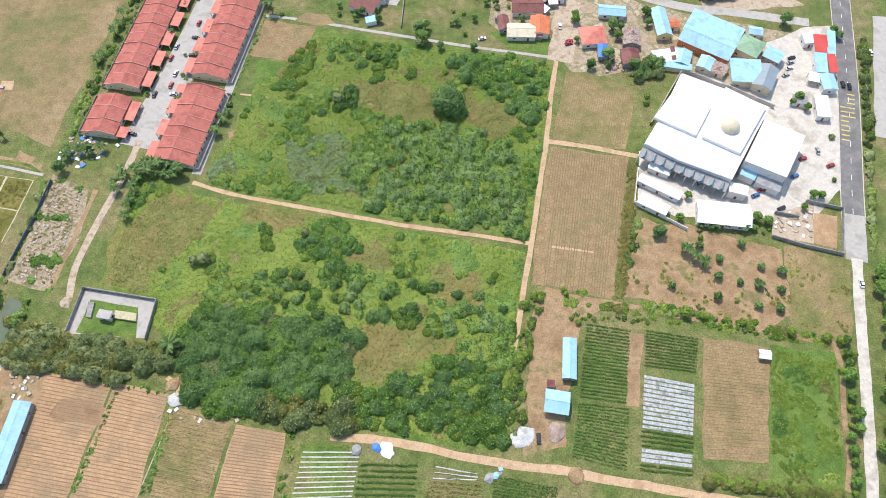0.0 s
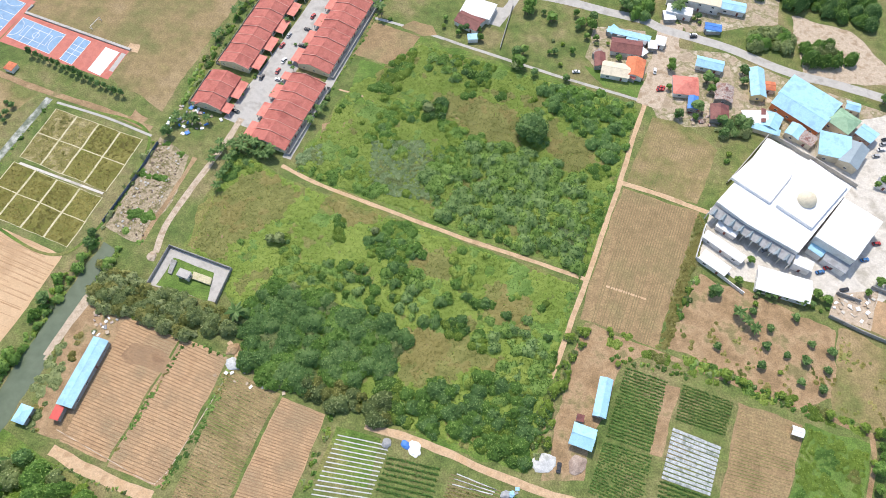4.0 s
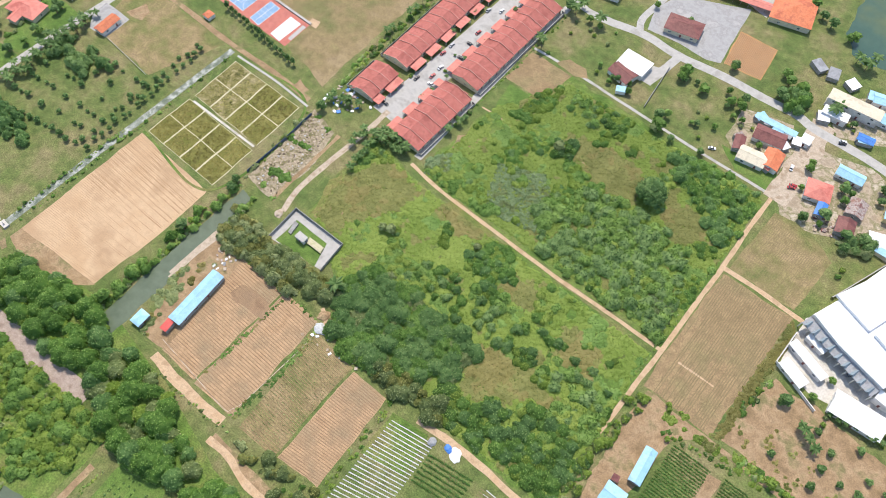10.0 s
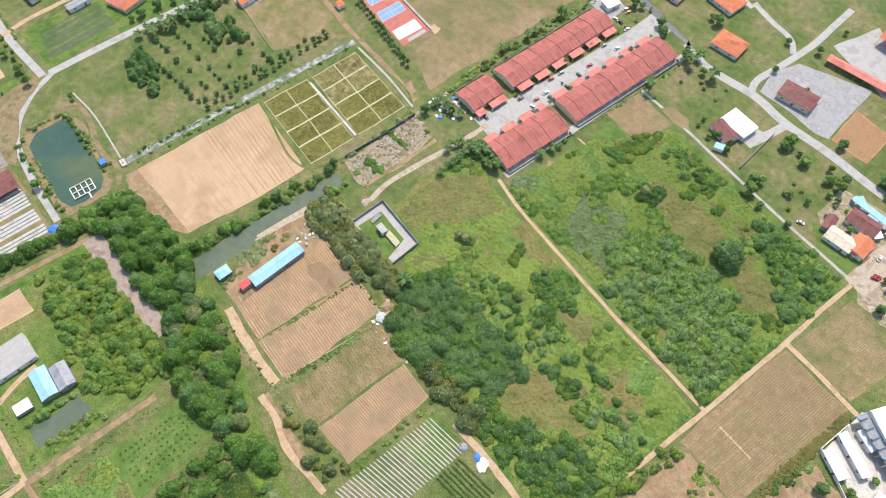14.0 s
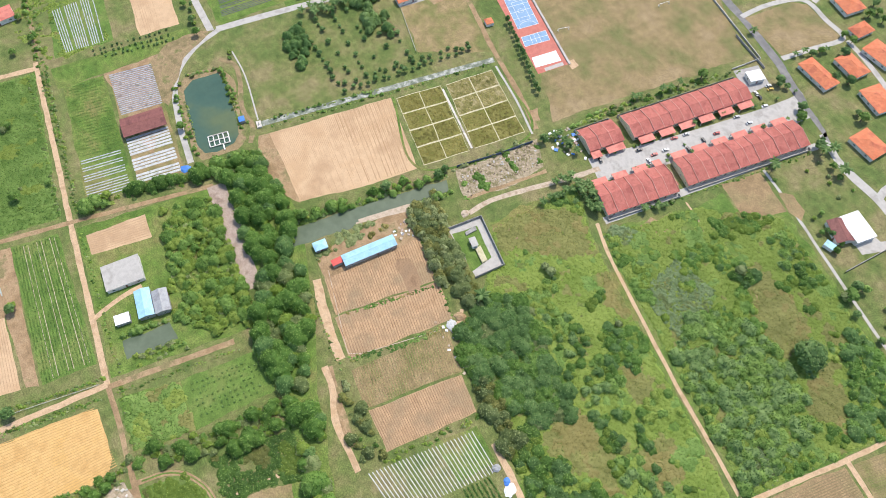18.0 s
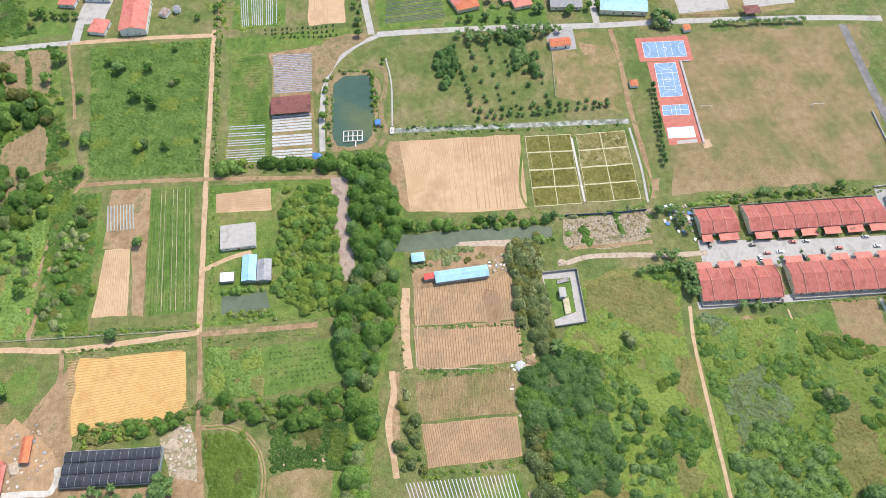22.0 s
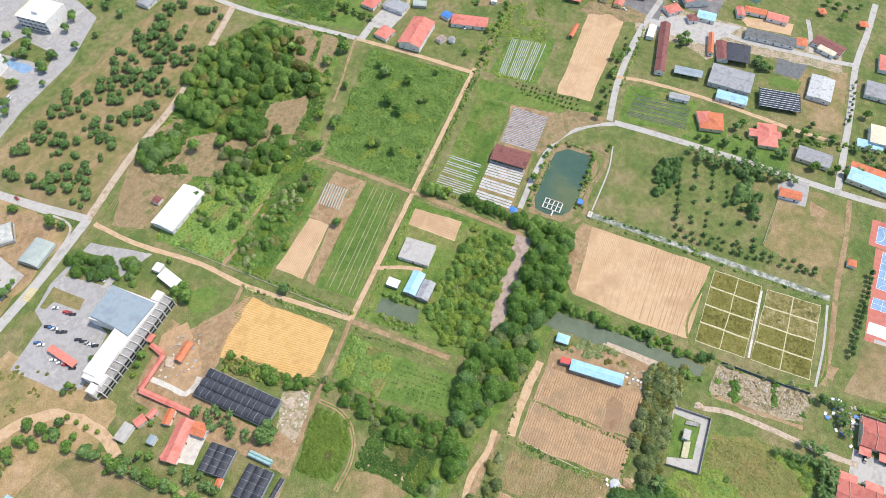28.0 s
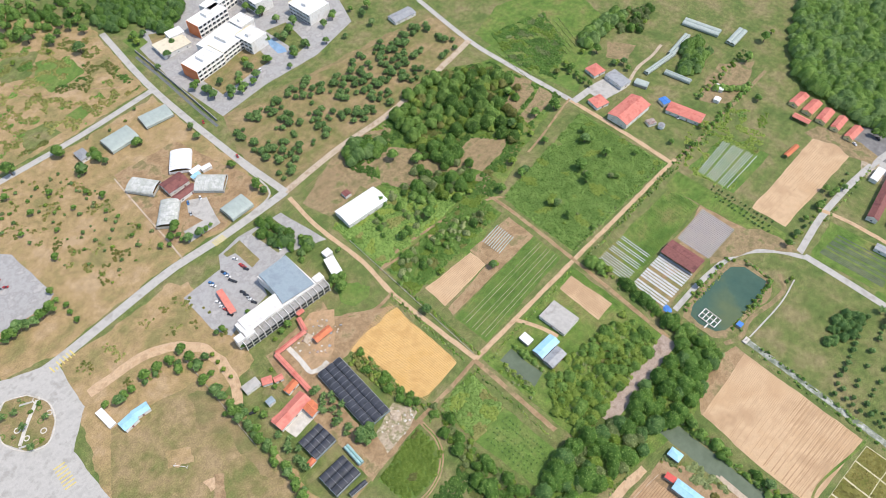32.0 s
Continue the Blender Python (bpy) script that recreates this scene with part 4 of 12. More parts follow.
# ploughed and sown fields
field("sand_field", "pale sandy field, freshly tilled", "field", SAND, [(-259.6, 40.1), (-246.6, 114.5), (-193.4, 102.3), (-199.3, 66.7), (-207.8, 35.9)], 0.5)
field("sand_field_corner", "brown tilled corner beside the sandy field", "field", EARTH, [(-260.6, 34.5), (-259.5, 40.4), (-207.0, 36.1), (-214.3, 30.6), (-224.2, 20.9), (-243.4, 24.5)], 0.8)
field("ploughed_field", "brown ploughed vegetable field", "field", SOIL, [(-158.4, 26.1), (-154.3, 81.0), (-127.8, 76.0), (-136.9, 22.5)], 0.5)
field("ploughed_field", "reddish brown ploughed vegetable field", "field", SOIL, [(-136.0, 21.2), (-126.7, 76.8), (-105.1, 72.0), (-112.4, 17.7)], 0.5)
field("ploughed_field", "grey-brown field with sparse young crops", "field", DRY, [(-107.3, 15.3), (-102.3, 67.8), (-79.4, 61.6), (-86.6, 12.4)], 0.5)
field("ploughed_field", "reddish brown ploughed vegetable field", "field", SOIL, [(-85.1, 13.1), (-78.0, 60.5), (-58.6, 57.3), (-63.7, 12.2)], 0.5)
field("hay_field", "ochre yellow field of cut stubble", "field", OCHRE, [(-161.9, -150.1), (-158.3, -136.4), (-157.0, -118.2), (-152.6, -96.8), (-140.2, -97.3), (-126.5, -98.2), (-121.3, -101.2), (-119.4, -109.9), (-123.0, -130.5), (-122.1, -146.3), (-120.7, -156.4), (-123.7, -159.1), (-143.0, -154.6)], 0.5)
field("sand_plot", "pale sandy plot", "field", SAND, [(-247.6, -72.6), (-244.1, -40.6), (-228.7, -42.7), (-234.2, -73.7)], 0.4)
field("sand_plot", "pale brown tilled plot", "field", SAND, [(-224.5, -136.5), (-222.9, -122.6), (-180.6, -125.5), (-183.8, -143.8)], 0.4)
field("crop_ground", "green ground with pale seed rows", "field", LAWN, [(-261.2, -109.5), (-256.9, -85.2), (-174.3, -89.8), (-177.2, -116.3)], 0.5)
field("crop_ground", "brown garden ground", "field", EARTH, [(-265.2, -132.5), (-261.2, -109.5), (-177.5, -117.8), (-180.1, -123.0), (-222.0, -122.0), (-225.6, -138.1)], 0.5)
field("crop_ground", "vegetable ground with green weeds", "field", WILD, [(-356.5, -52.9), (-352.3, -29.0), (-263.2, -39.2), (-267.8, -65.7)], 0.5)
field("crop_ground", "grey-brown vegetable ground", "field", DRY, [(-351.9, -26.3), (-347.2, 0.3), (-258.4, -11.7), (-262.9, -37.5)], 0.5)
field("sand_field", "pale brown tilled field beside the lane", "field", SAND, [(-473.8, 14.7), (-466.1, 42.5), (-369.6, 26.7), (-372.5, 1.6)], 0.6)
field("crop_ground", "green garden with pale rows", "field", LAWN, [(-428.8, -41.9), (-430.4, -6.6), (-377.8, -13.8), (-381.3, -50.6)], 0.6)
field("weedy_strip", "long green verge with young trees", "field", WILD, [(-374.0, -55.5), (-364.4, 29.3), (-350.6, 30.9), (-355.9, -56.0)], 0.6)
field("bare_verge", "bare brown verge", "field", EARTH, [(-353.6, -28.5), (-350.6, 30.9), (-347.7, 35.2), (-323.9, -1.3), (-277.6, -24.4)], 0.6)
field("plastic_garden_ground", "grassy ground between sheeted rows", "field", WILD, [(-53.2, 53.6), (-34.7, 52.6), (-35.4, 32.8), (-56.2, 32.8)], 0.5)
field("crop_ground", "bright green vegetable ground", "field", GRASS, [(-29.9, 49.6), (-8.0, 48.2), (-9.8, 31.9), (-32.6, 31.9)], 0.5)
field("crop_ground", "green ground beside the dirt road", "field", GRASS, [(-6.0, 46.6), (44.3, 40.6), (41.5, 31.0), (-7.8, 31.0)], 0.5)
field("rubbish_plot", "stony brown plot of rubble and cut wood", "field", RUBBLE, [(-180.8, 120.3), (-175.8, 172.0), (-158.0, 164.6), (-155.7, 144.1), (-161.1, 114.8)], 1.2)
field("bare_bank", "bare brown bank of the canal", "field", EARTH, [(-171.8, 27.8), (-177.4, 85.2), (-154.1, 84.8), (-157.6, 26.6)], 1.0)
field("orange_plot", "orange ploughed earth plot", "field", surface("orange_soil", (0.46, 0.22, 0.075), (0.52, 0.265, 0.1), (0.4, 0.21, 0.08), big=6, small=0.5, grain=0.2), [(5.5, 313.2), (6.6, 341.1), (29.2, 337.2), (27.6, 311.3)], 0.5)
field("dark_bed", "bed of dark weed sheet on the grass", "field", WILD, [(-385.8, 57.8), (-383.6, 98.4), (-356.5, 95.5), (-361.2, 51.8)], 0.8)
field("villa_ground", "brown trodden ground round the shade house", "yard", EARTH, [(-138.6, -190.5), (-131.4, -180.0), (-138.8, -170.4), (-152.0, -160.8), (-163.2, -151.4), (-121.9, -154.2), (-96.7, -155.0), (-84.4, -107.8), (-113.1, -103.8), (-108.3, -92.7), (-68.6, -92.4), (-77.8, -160.0), (-88.6, -192.2), (-109.9, -191.0)], 1.0)
field("building_plot", "bare sandy building plot", "field", SOIL, [(-125.9, -191.9), (-137.6, -181.6), (-116.8, -161.7), (-98.3, -160.1), (-97.5, -184.9)], 0.8)
field("rubble_yard", "pale rubble beside the shade house", "field", VILLAGE, [(-109.7, -112.0), (-114.8, -97.5), (-99.3, -93.7), (-83.5, -94.3), (-89.6, -107.7)], 0.8)

# water
field("pond_bank", "brown earth bank of the pond", "bank", PLOT, [(-318.7, 6.0), (-327.6, 15.4), (-322.8, 35.5), (-308.5, 39.0), (-280.1, 31.2), (-262.6, 27.7), (-258.2, 19.7), (-261.4, -0.5), (-269.1, -3.0), (-292.6, 1.0)], 0.8)
field("pond", "green fish pond water", "pond", WATER_GREEN, [(-315.1, 9.0), (-320.9, 16.6), (-317.9, 32.3), (-307.6, 33.7), (-295.0, 30.6), (-281.0, 29.0), (-268.3, 25.1), (-263.7, 20.4), (-262.8, 9.3), (-265.2, 2.9), (-273.4, 1.4), (-291.4, 3.8)], 0.5)
field("long_pond", "still grey-green pond water", "pond", WATER_GREY, [(-194.6, 19.7), (-189.9, 52.3), (-183.6, 87.8), (-178.3, 112.5), (-170.7, 110.1), (-174.0, 86.3), (-177.0, 60.7), (-183.3, 18.9)], 0.8)
field("small_pond", "muddy green pond below a house", "pond", WATER_GREY, [(-178.9, -75.5), (-176.5, -51.7), (-165.9, -51.4), (-168.6, -76.5)], 0.6)
road("canal", "narrow canal choked with grey water weed", "canal", CANAL, [(-268.8, 36.9), (-264.0, 62.1), (-255.1, 107.5), (-247.5, 145.8), (-239.9, 184.1)], 4.0, 0.2)

# paved yards
field("village_ground", "trodden ground between far farm buildings", "yard", VILLAGE, [(-481.7, 45.7), (-488.7, 89.4), (-477.9, 141.6), (-472.9, 207.4), (-441.4, 206.3), (-447.0, 166.9), (-449.0, 134.3), (-433.5, 106.4), (-447.2, 88.6), (-449.3, 54.1)], 1.0)
field("village_ground", "trodden sandy ground between village houses", "yard", VILLAGE, [(57.8, 243.0), (63.8, 282.0), (96.4, 282.0), (118.8, 273.9), (157.8, 264.0), (182.4, 258.2), (164.6, 218.0), (115.2, 232.1), (101.9, 236.4), (76.2, 230.2), (62.7, 233.8)], 1.0)
field("village_ground", "trodden ground round the old houses", "yard", VILLAGE, [(25.6, 288.6), (52.8, 290.9), (58.4, 272.3), (54.8, 255.6), (34.4, 255.0), (23.6, 265.4)], 1.0)
field("village_ground", "trodden ground round the workshops", "yard", VILLAGE, [(63.1, 317.6), (99.5, 340.1), (124.6, 330.3), (122.7, 308.6), (73.6, 293.2)], 1.0)
field("compound_yard", "pale concrete yard of the large white hall", "yard", PALE, [(89.7, 184.9), (110.6, 202.7), (123.5, 232.1), (183.3, 262.1), (198.3, 264.1), (190.9, 214.6), (178.6, 166.6), (161.2, 149.2), (102.4, 150.5), (86.3, 159.2)], 0.5)
field("car_park", "grey asphalt car park of the office block", "yard", PARKING, [(-87.3, -264.4), (-116.7, -262.1), (-124.1, -271.2), (-141.6, -272.0), (-175.0, -263.5), (-176.2, -221.9), (-152.1, -236.0), (-140.3, -235.2), (-125.6, -232.7), (-120.4, -222.8), (-99.1, -221.8), (-86.0, -219.6), (-82.2, -232.8)], 0.2)
field("parking_island", "dry grass island in the car park", "field", DRY, [(-126.4, -269.7), (-141.1, -269.1), (-137.6, -246.6), (-130.0, -246.1), (-131.7, -263.6), (-126.1, -265.8)], 0.2)
field("parking_island", "grassy island in the car park", "field", GRASS, [(-149.1, -266.2), (-168.1, -265.5), (-166.8, -243.7), (-149.2, -240.0)], 0.4)
field("enclosure_floor", "grey concrete floor of a walled plant", "yard", CONCRETE, [(-147.8, 116.1), (-117.0, 110.9), (-118.3, 94.5), (-150.4, 96.9)], 0.2)
field("enclosure_grass", "green grass inside the walled plant", "field", LAWN, [(-144.4, 111.6), (-124.0, 107.9), (-122.4, 94.5), (-146.7, 97.3)], 0.4)
field("court_paving", "red painted court paving", "court", COURT_RED, [(-283.8, 214.3), (-280.1, 235.3), (-212.9, 221.6), (-216.0, 201.3)], 0)
field("court_paving", "red painted futsal court paving", "court", COURT_RED, [(-306.6, 214.8), (-300.4, 250.4), (-277.9, 245.1), (-285.5, 210.2)], 0)
field("roundabout", "pale concrete roundabout", "road", CONCRETE, [(-12.2, -291.7), (-4.0, -253.9), (16.3, -236.8), (21.3, -191.9), (75.3, -266.5), (37.7, -329.5), (10.3, -303.8)], 0.5)

field("island_grass", "round dry grass island of the roundabout", "field", DRY, [(11.2, -286.8), (6.7, -273.4), (11.1, -260.3), (21.6, -252.3), (31.3, -257.5), (36.4, -272.6), (31.1, -287.8), (21.4, -293.7)], 0.3)
field("parking_lot", "pale sandy parking lot beyond the avenue", "yard", CHALK, [(129.7, 317.0), (160.4, 312.2), (188.0, 278.6), (136.0, 271.5)], 1.0)
field("parking_lot", "pale worn asphalt lot beyond the avenue", "yard", CONCRETE, [(221.7, 270.0), (249.4, 270.1), (222.9, 188.2), (200.8, 194.6)], 0.6)
field("school_yard", "worn grey asphalt yard of a school", "yard", PARKING, [(-41.2, 315.9), (-42.9, 334.4), (-35.6, 350.2), (6.3, 360.4), (5.2, 333.4), (4.1, 312.4), (-3.7, 310.8), (-22.1, 314.9)], 0.3)
field("school_yard", "pale asphalt yard between school roofs", "yard", CONCRETE, [(-27.4, 376.1), (-13.5, 408.8), (19.4, 383.1), (16.5, 358.6)], 0.4)
field("school_yard", "pale asphalt yard all round the school blocks", "yard", PARKING, [(-236.2, -489.5), (-223.7, -428.6), (-219.6, -368.2), (-266.0, -367.8), (-318.3, -359.6), (-371.7, -366.2), (-389.7, -396.4), (-379.5, -472.3), (-313.7, -516.3), (-263.6, -509.8)], 0.3)
field("school_garden", "dry garden between the school blocks", "field", DRY, [(-239.9, -418.2), (-237.1, -386.7), (-269.3, -387.3), (-289.9, -386.1), (-295.8, -407.3), (-288.7, -417.1), (-266.6, -413.2)], 0.3)
field("school_garden", "grass beside the school drive", "field", LAWN, [(-234.2, -509.4), (-249.0, -505.1), (-246.2, -489.0), (-231.3, -487.2)], 0.3)
field("school_garden", "dry garden behind the school", "field", DRY, [(-252.9, -497.1), (-276.2, -481.3), (-270.4, -467.6), (-255.7, -479.8), (-245.9, -482.8)], 0.3)
field("school_garden", "garden strip with trees beside the pool", "field", GRASS, [(-317.0, -418.2), (-336.1, -412.6), (-325.4, -375.8), (-306.0, -374.1), (-313.7, -386.6)], 0.3)
field("pool", "blue swimming pool beside the yellow wall", "pool", COURT_BLUE, [(-313.0, -414.2), (-310.0, -387.8), (-307.0, -382.9), (-300.8, -387.5), (-306.8, -409.4)], 0.2)
field("farm_court", "grey concrete court before the barn", "yard", CONCRETE, [(-412.8, -151.2), (-441.7, -143.4), (-435.9, -127.5), (-408.7, -136.2)], 0.4)
field("junction_yard", "wide asphalt yard among farm buildings", "yard", CONCRETE, [(-475.5, 59.8), (-481.8, 90.0), (-478.5, 133.2), (-450.7, 109.4), (-453.6, 88.0), (-460.0, 65.9)], 0.6)
field("parking_lot", "grey asphalt car park with white bays", "yard", ASPHALT, [(-561.2, 59.8), (-555.7, 79.3), (-545.3, 99.0), (-549.9, 119.5), (-508.4, 119.6), (-491.0, 115.0), (-489.5, 93.7), (-500.7, 79.1), (-500.0, 65.9), (-518.0, 60.1)], 0.3)
field("asphalt_yard", "dark asphalt yard before the cabins", "yard", ASPHALT, [(-511.2, 44.2), (-534.1, 78.7), (-471.5, 69.1), (-473.4, 53.4), (-485.9, 36.1)], 0.5)
field("net_yard", "sandy yard behind the long houses", "yard", SAND, [(-491.5, 130.5), (-491.5, 172.9), (-477.3, 170.8), (-479.9, 137.3)], 0.5)
field("villa_yard", "pale yard of the villa", "yard", PALE, [(-61.1, -154.8), (-79.6, -152.5), (-78.3, -142.6), (-61.9, -142.5)], 0.4)
field("glasshouse_court", "round grey forecourt of the glasshouses", "yard", CONCRETE, [(-144.0, -325.4), (-154.0, -316.0), (-148.1, -302.1), (-143.8, -290.8), (-119.6, -295.1), (-123.9, -305.6), (-138.7, -302.1), (-136.4, -315.7)], 0.4)
field("car_park_bays", "pale grey bays beside the dry meadow", "yard", PARKING, [(-28.3, -412.9), (-42.8, -383.4), (-40.8, -334.4), (-31.1, -329.7), (-3.6, -336.4), (10.9, -349.7)], 0.4)
field("church_car_park", "grey car park behind a brown fence", "yard", CONCRETE, [(-335.5, 256.4), (-331.6, 293.2), (-317.3, 290.2), (-321.1, 253.9)], 0.3)
field("church_car_park", "grey car park behind a brown fence", "yard", CONCRETE, [(-329.8, 304.6), (-323.2, 342.1), (-311.8, 337.4), (-315.1, 301.2)], 0.3)
field("lot_of_cuttings", "brown plot strewn with cut branches", "field", EARTH, [(-97.0, 168.6), (-99.7, 195.3), (-88.6, 201.7), (-89.5, 188.1), (-92.6, 174.7)], 1.0)
field("building_plot", "walled building plot with brown earth", "field", SOIL, [(162.3, 152.6), (172.1, 151.5), (167.4, 135.3), (157.9, 138.1)], 0.3)
field("building_plot", "pale rubble yard of the building plot", "yard", CHALK, [(144.9, 153.4), (163.2, 157.2), (158.3, 137.5), (141.0, 141.3)], 0.4)
field("garden_lawn", "bright green lawn by the concrete path", "field", LAWN, [(23.2, 260.0), (55.3, 255.0), (54.5, 243.0), (34.1, 247.4)], 0.5)
field("garden_lawn", "green lawn beside the offices", "field", LAWN, [(-154.1, -189.1), (-162.2, -181.6), (-160.4, -173.0), (-145.5, -175.4)], 0.5)
field("pond_water", "blue-green pond beyond the farms", "pond", WATER_GREEN, [(-554.5, 129.2), (-554.4, 152.8), (-524.9, 155.5), (-510.5, 145.0), (-516.4, 129.5)], 0.6)
field("pond_water", "pale pond beyond the track", "pond", WATER_GREY, [(-600.9, 118.8), (-613.2, 156.4), (-584.9, 147.6), (-573.3, 124.7)], 0.6)

# roads and tracks
road("lane_concrete", "worn concrete lane between terraced houses", "road", CONCRETE, [(-113.8, 337.0), (-114.4, 315.5), (-121.1, 274.9), (-130.5, 229.7), (-136.7, 205.1), (-140.9, 187.7)], 17.0, 0.03)
road("dirt_road", "pale dirt road beside the field", "track", CHALK, [(-140.2, 191.3), (-143.5, 173.3), (-150.1, 146.4), (-154.1, 126.1), (-153.3, 112.2)], 3.0)
road("back_lane", "narrow concrete lane behind the houses", "road", CONCRETE, [(-88.1, 308.5), (-92.9, 287.6), (-103.4, 222.0), (-111.2, 172.8)], 4.5, 0.1)
road("dirt_track", "pale dirt track across the overgrown field", "track", TRACK, [(-112.1, 168.4), (-91.3, 161.7), (-56.6, 154.5), (-20.0, 147.0), (7.3, 142.8), (37.4, 137.6)], 1.9)
road("dirt_track", "dirt track along the hay field", "track", TRACK, [(56.4, 241.9), (51.8, 217.9), (47.9, 191.9), (43.1, 166.5), (37.6, 136.9), (34.4, 122.0), (30.5, 101.8), (26.8, 85.3)], 2.3)
road("dirt_track", "short dirt track between two hay fields", "track", TRACK, [(48.6, 191.2), (69.2, 187.4), (89.4, 182.7)], 2.4)
road("concrete_path", "narrow concrete path at the field's edge", "path", CONCRETE, [(-91.6, 270.5), (-70.9, 267.3), (-24.1, 257.2), (13.0, 249.6), (56.4, 241.9)], 1.7)
road("village_yard", "pale sandy yard between houses", "yard", CHALK, [(66.8, 299.4), (64.1, 278.1), (61.8, 257.8), (57.7, 239.6)], 13.0, 0.3)
road("village_road", "worn concrete village road", "road", CONCRETE, [(-92.4, 318.1), (-68.9, 311.0), (-41.0, 311.0), (-18.5, 305.8), (8.2, 304.0), (33.1, 300.3), (51.7, 298.0), (62.5, 293.5), (81.4, 290.1), (98.8, 286.2), (127.3, 276.4), (152.0, 272.8), (187.7, 265.9)], 5.6, 0.06)
road("avenue", "grey asphalt road with a dashed white centre line", "road", ASPHALT, [(212.6, 307.6), (204.6, 266.1), (196.4, 225.0), (188.6, 191.4), (181.8, 163.7), (177.3, 143.6)], 9.5, 0.02)
road("avenue_end", "pale worn end of the asphalt road", "road", CONCRETE, [(179.4, 152.0), (177.1, 140.8), (174.6, 129.4)], 9.0, 0.05)
road("white_road", "white gravel road beside the farm", "track", PALE, [(174.9, 130.5), (169.6, 106.9), (164.7, 83.1), (159.6, 59.0), (153.3, 31.1)], 4.5, 0.15)
road("farm_road", "pale brown dirt road through the farms", "track", TRACK, [(-41.9, 56.3), (-26.0, 55.1), (-9.2, 52.7), (7.5, 49.0), (28.1, 45.6), (44.5, 44.0), (56.6, 41.4), (84.6, 36.8), (123.7, 30.1)], 3.2)
road("dirt_track", "brown dirt track between fields", "track", TRACK, [(-384.6, -62.1), (-317.4, -70.2), (-262.0, -77.2), (-207.7, -83.5), (-159.9, -89.1)], 3.0)
road("dirt_track", "worn dirt track between fields", "track", EARTH, [(-159.9, -89.1), (-139.7, -90.3), (-109.8, -93.2), (-71.1, -95.0), (-42.0, -95.7)], 2.6)
road("dirt_road", "orange dirt road between fields", "track", TRACK, [(-188.7, -268.2), (-180.9, -235.3), (-176.4, -191.1), (-168.3, -158.4), (-164.2, -121.6), (-161.4, -89.6)], 3.2)
road("dirt_track", "grassy dirt track", "track", EARTH, [(-159.9, -89.1), (-156.1, -63.6), (-150.5, -27.6)], 3.0)
road("dirt_track", "dirt track beside the woods", "track", EARTH, [(-274.4, -170.6), (-271.5, -136.8), (-259.8, -77.3), (-250.9, -38.4), (-242.3, -1.4)], 2.8)
road("dirt_track", "dirt track through the scrub", "track", EARTH, [(-274.4, -165.6), (-245.4, -165.7), (-201.8, -176.4), (-177.5, -176.1)], 2.2)
road("dirt_track", "dirt track to the building plot", "track", EARTH, [(-169.0, -158.9), (-151.0, -160.6), (-137.5, -172.3), (-123.1, -171.4)], 2.4)
road("dirt_track", "winding track through the grass", "track", EARTH, [(-110.3, -92.7), (-106.5, -77.3), (-96.8, -67.9), (-82.3, -64.5), (-66.3, -67.5)], 2.4)
road("grass_strip", "grass strip between the wheel ruts", "grass", WILD, [(-109.8, -89.9), (-106.5, -77.3), (-96.8, -67.9), (-82.3, -64.5), (-66.3, -67.5)], 0.7, 0.8)
road("north_lane", "concrete lane with grass edges", "road", CONCRETE, [(-432.3, -337.8), (-410.6, -266.2), (-403.3, -221.0), (-395.5, -154.5)], 4.6, 0.06)
road("north_track", "brown dirt lane", "track", TRACK, [(-395.3, -157.0), (-388.0, -108.0), (-379.1, -61.7)], 3.6)
road("farm_entry", "concrete farm entry", "road", CONCRETE, [(-395.5, -154.5), (-419.7, -149.8), (-437.2, -143.6)], 6.0, 0.1)
road("orchard_road", "brown gravel road along the orchard", "road", CHALK, [(-190.9, -274.2), (-246.7, -272.0), (-299.2, -264.9), (-367.0, -264.7), (-410.6, -266.2)], 5.2, 0.08)
road("main_road", "pale concrete road past the glasshouses", "road", CONCRETE, [(-230.2, -531.0), (-208.3, -438.0), (-195.5, -339.6), (-190.9, -274.2)], 5.5, 0.05)
road("main_road", "pale concrete road", "road", CONCRETE, [(-60.1, -450.1), (-134.6, -441.0), (-207.4, -437.0)], 5.5, 0.05)
road("main_road", "pale concrete road to the roundabout", "road", CONCRETE, [(-190.9, -274.2), (-139.2, -280.3), (-96.1, -287.9), (-52.3, -289.9), (-12.2, -291.7), (8.5, -295.2)], 6.5, 0.05)
road("sandy_way", "orange sandy way beside the playing field", "track", TRACK, [(-10.3, -258.4), (-25.0, -256.2), (-42.4, -253.1), (-55.9, -245.9), (-63.5, -238.8), (-69.9, -225.2), (-69.5, -211.6), (-66.3, -198.9), (-62.7, -190.5), (-54.4, -182.5)], 6.5, 0.35)
SANDY = SURFACES[-1][1][0]
road("lane", "winding concrete lane past the pond", "road", CONCRETE, [(-263.3, -6.6), (-295.7, -1.6), (-326.4, 7.9), (-344.3, 26.3), (-352.1, 47.0)], 3.6, 0.06)
road("lane", "concrete lane between the farms", "road", CONCRETE, [(-497.7, 69.4), (-451.7, 54.8), (-397.7, 44.4), (-353.2, 41.8)], 4.6, 0.06)
road("east_road", "concrete road along the orchard", "road", CONCRETE, [(-352.9, 45.6), (-349.2, 70.3), (-342.5, 108.8), (-334.7, 147.1), (-323.9, 196.4), (-314.5, 250.2), (-296.1, 337.0), (-282.8, 388.4)], 5.0, 0.04)
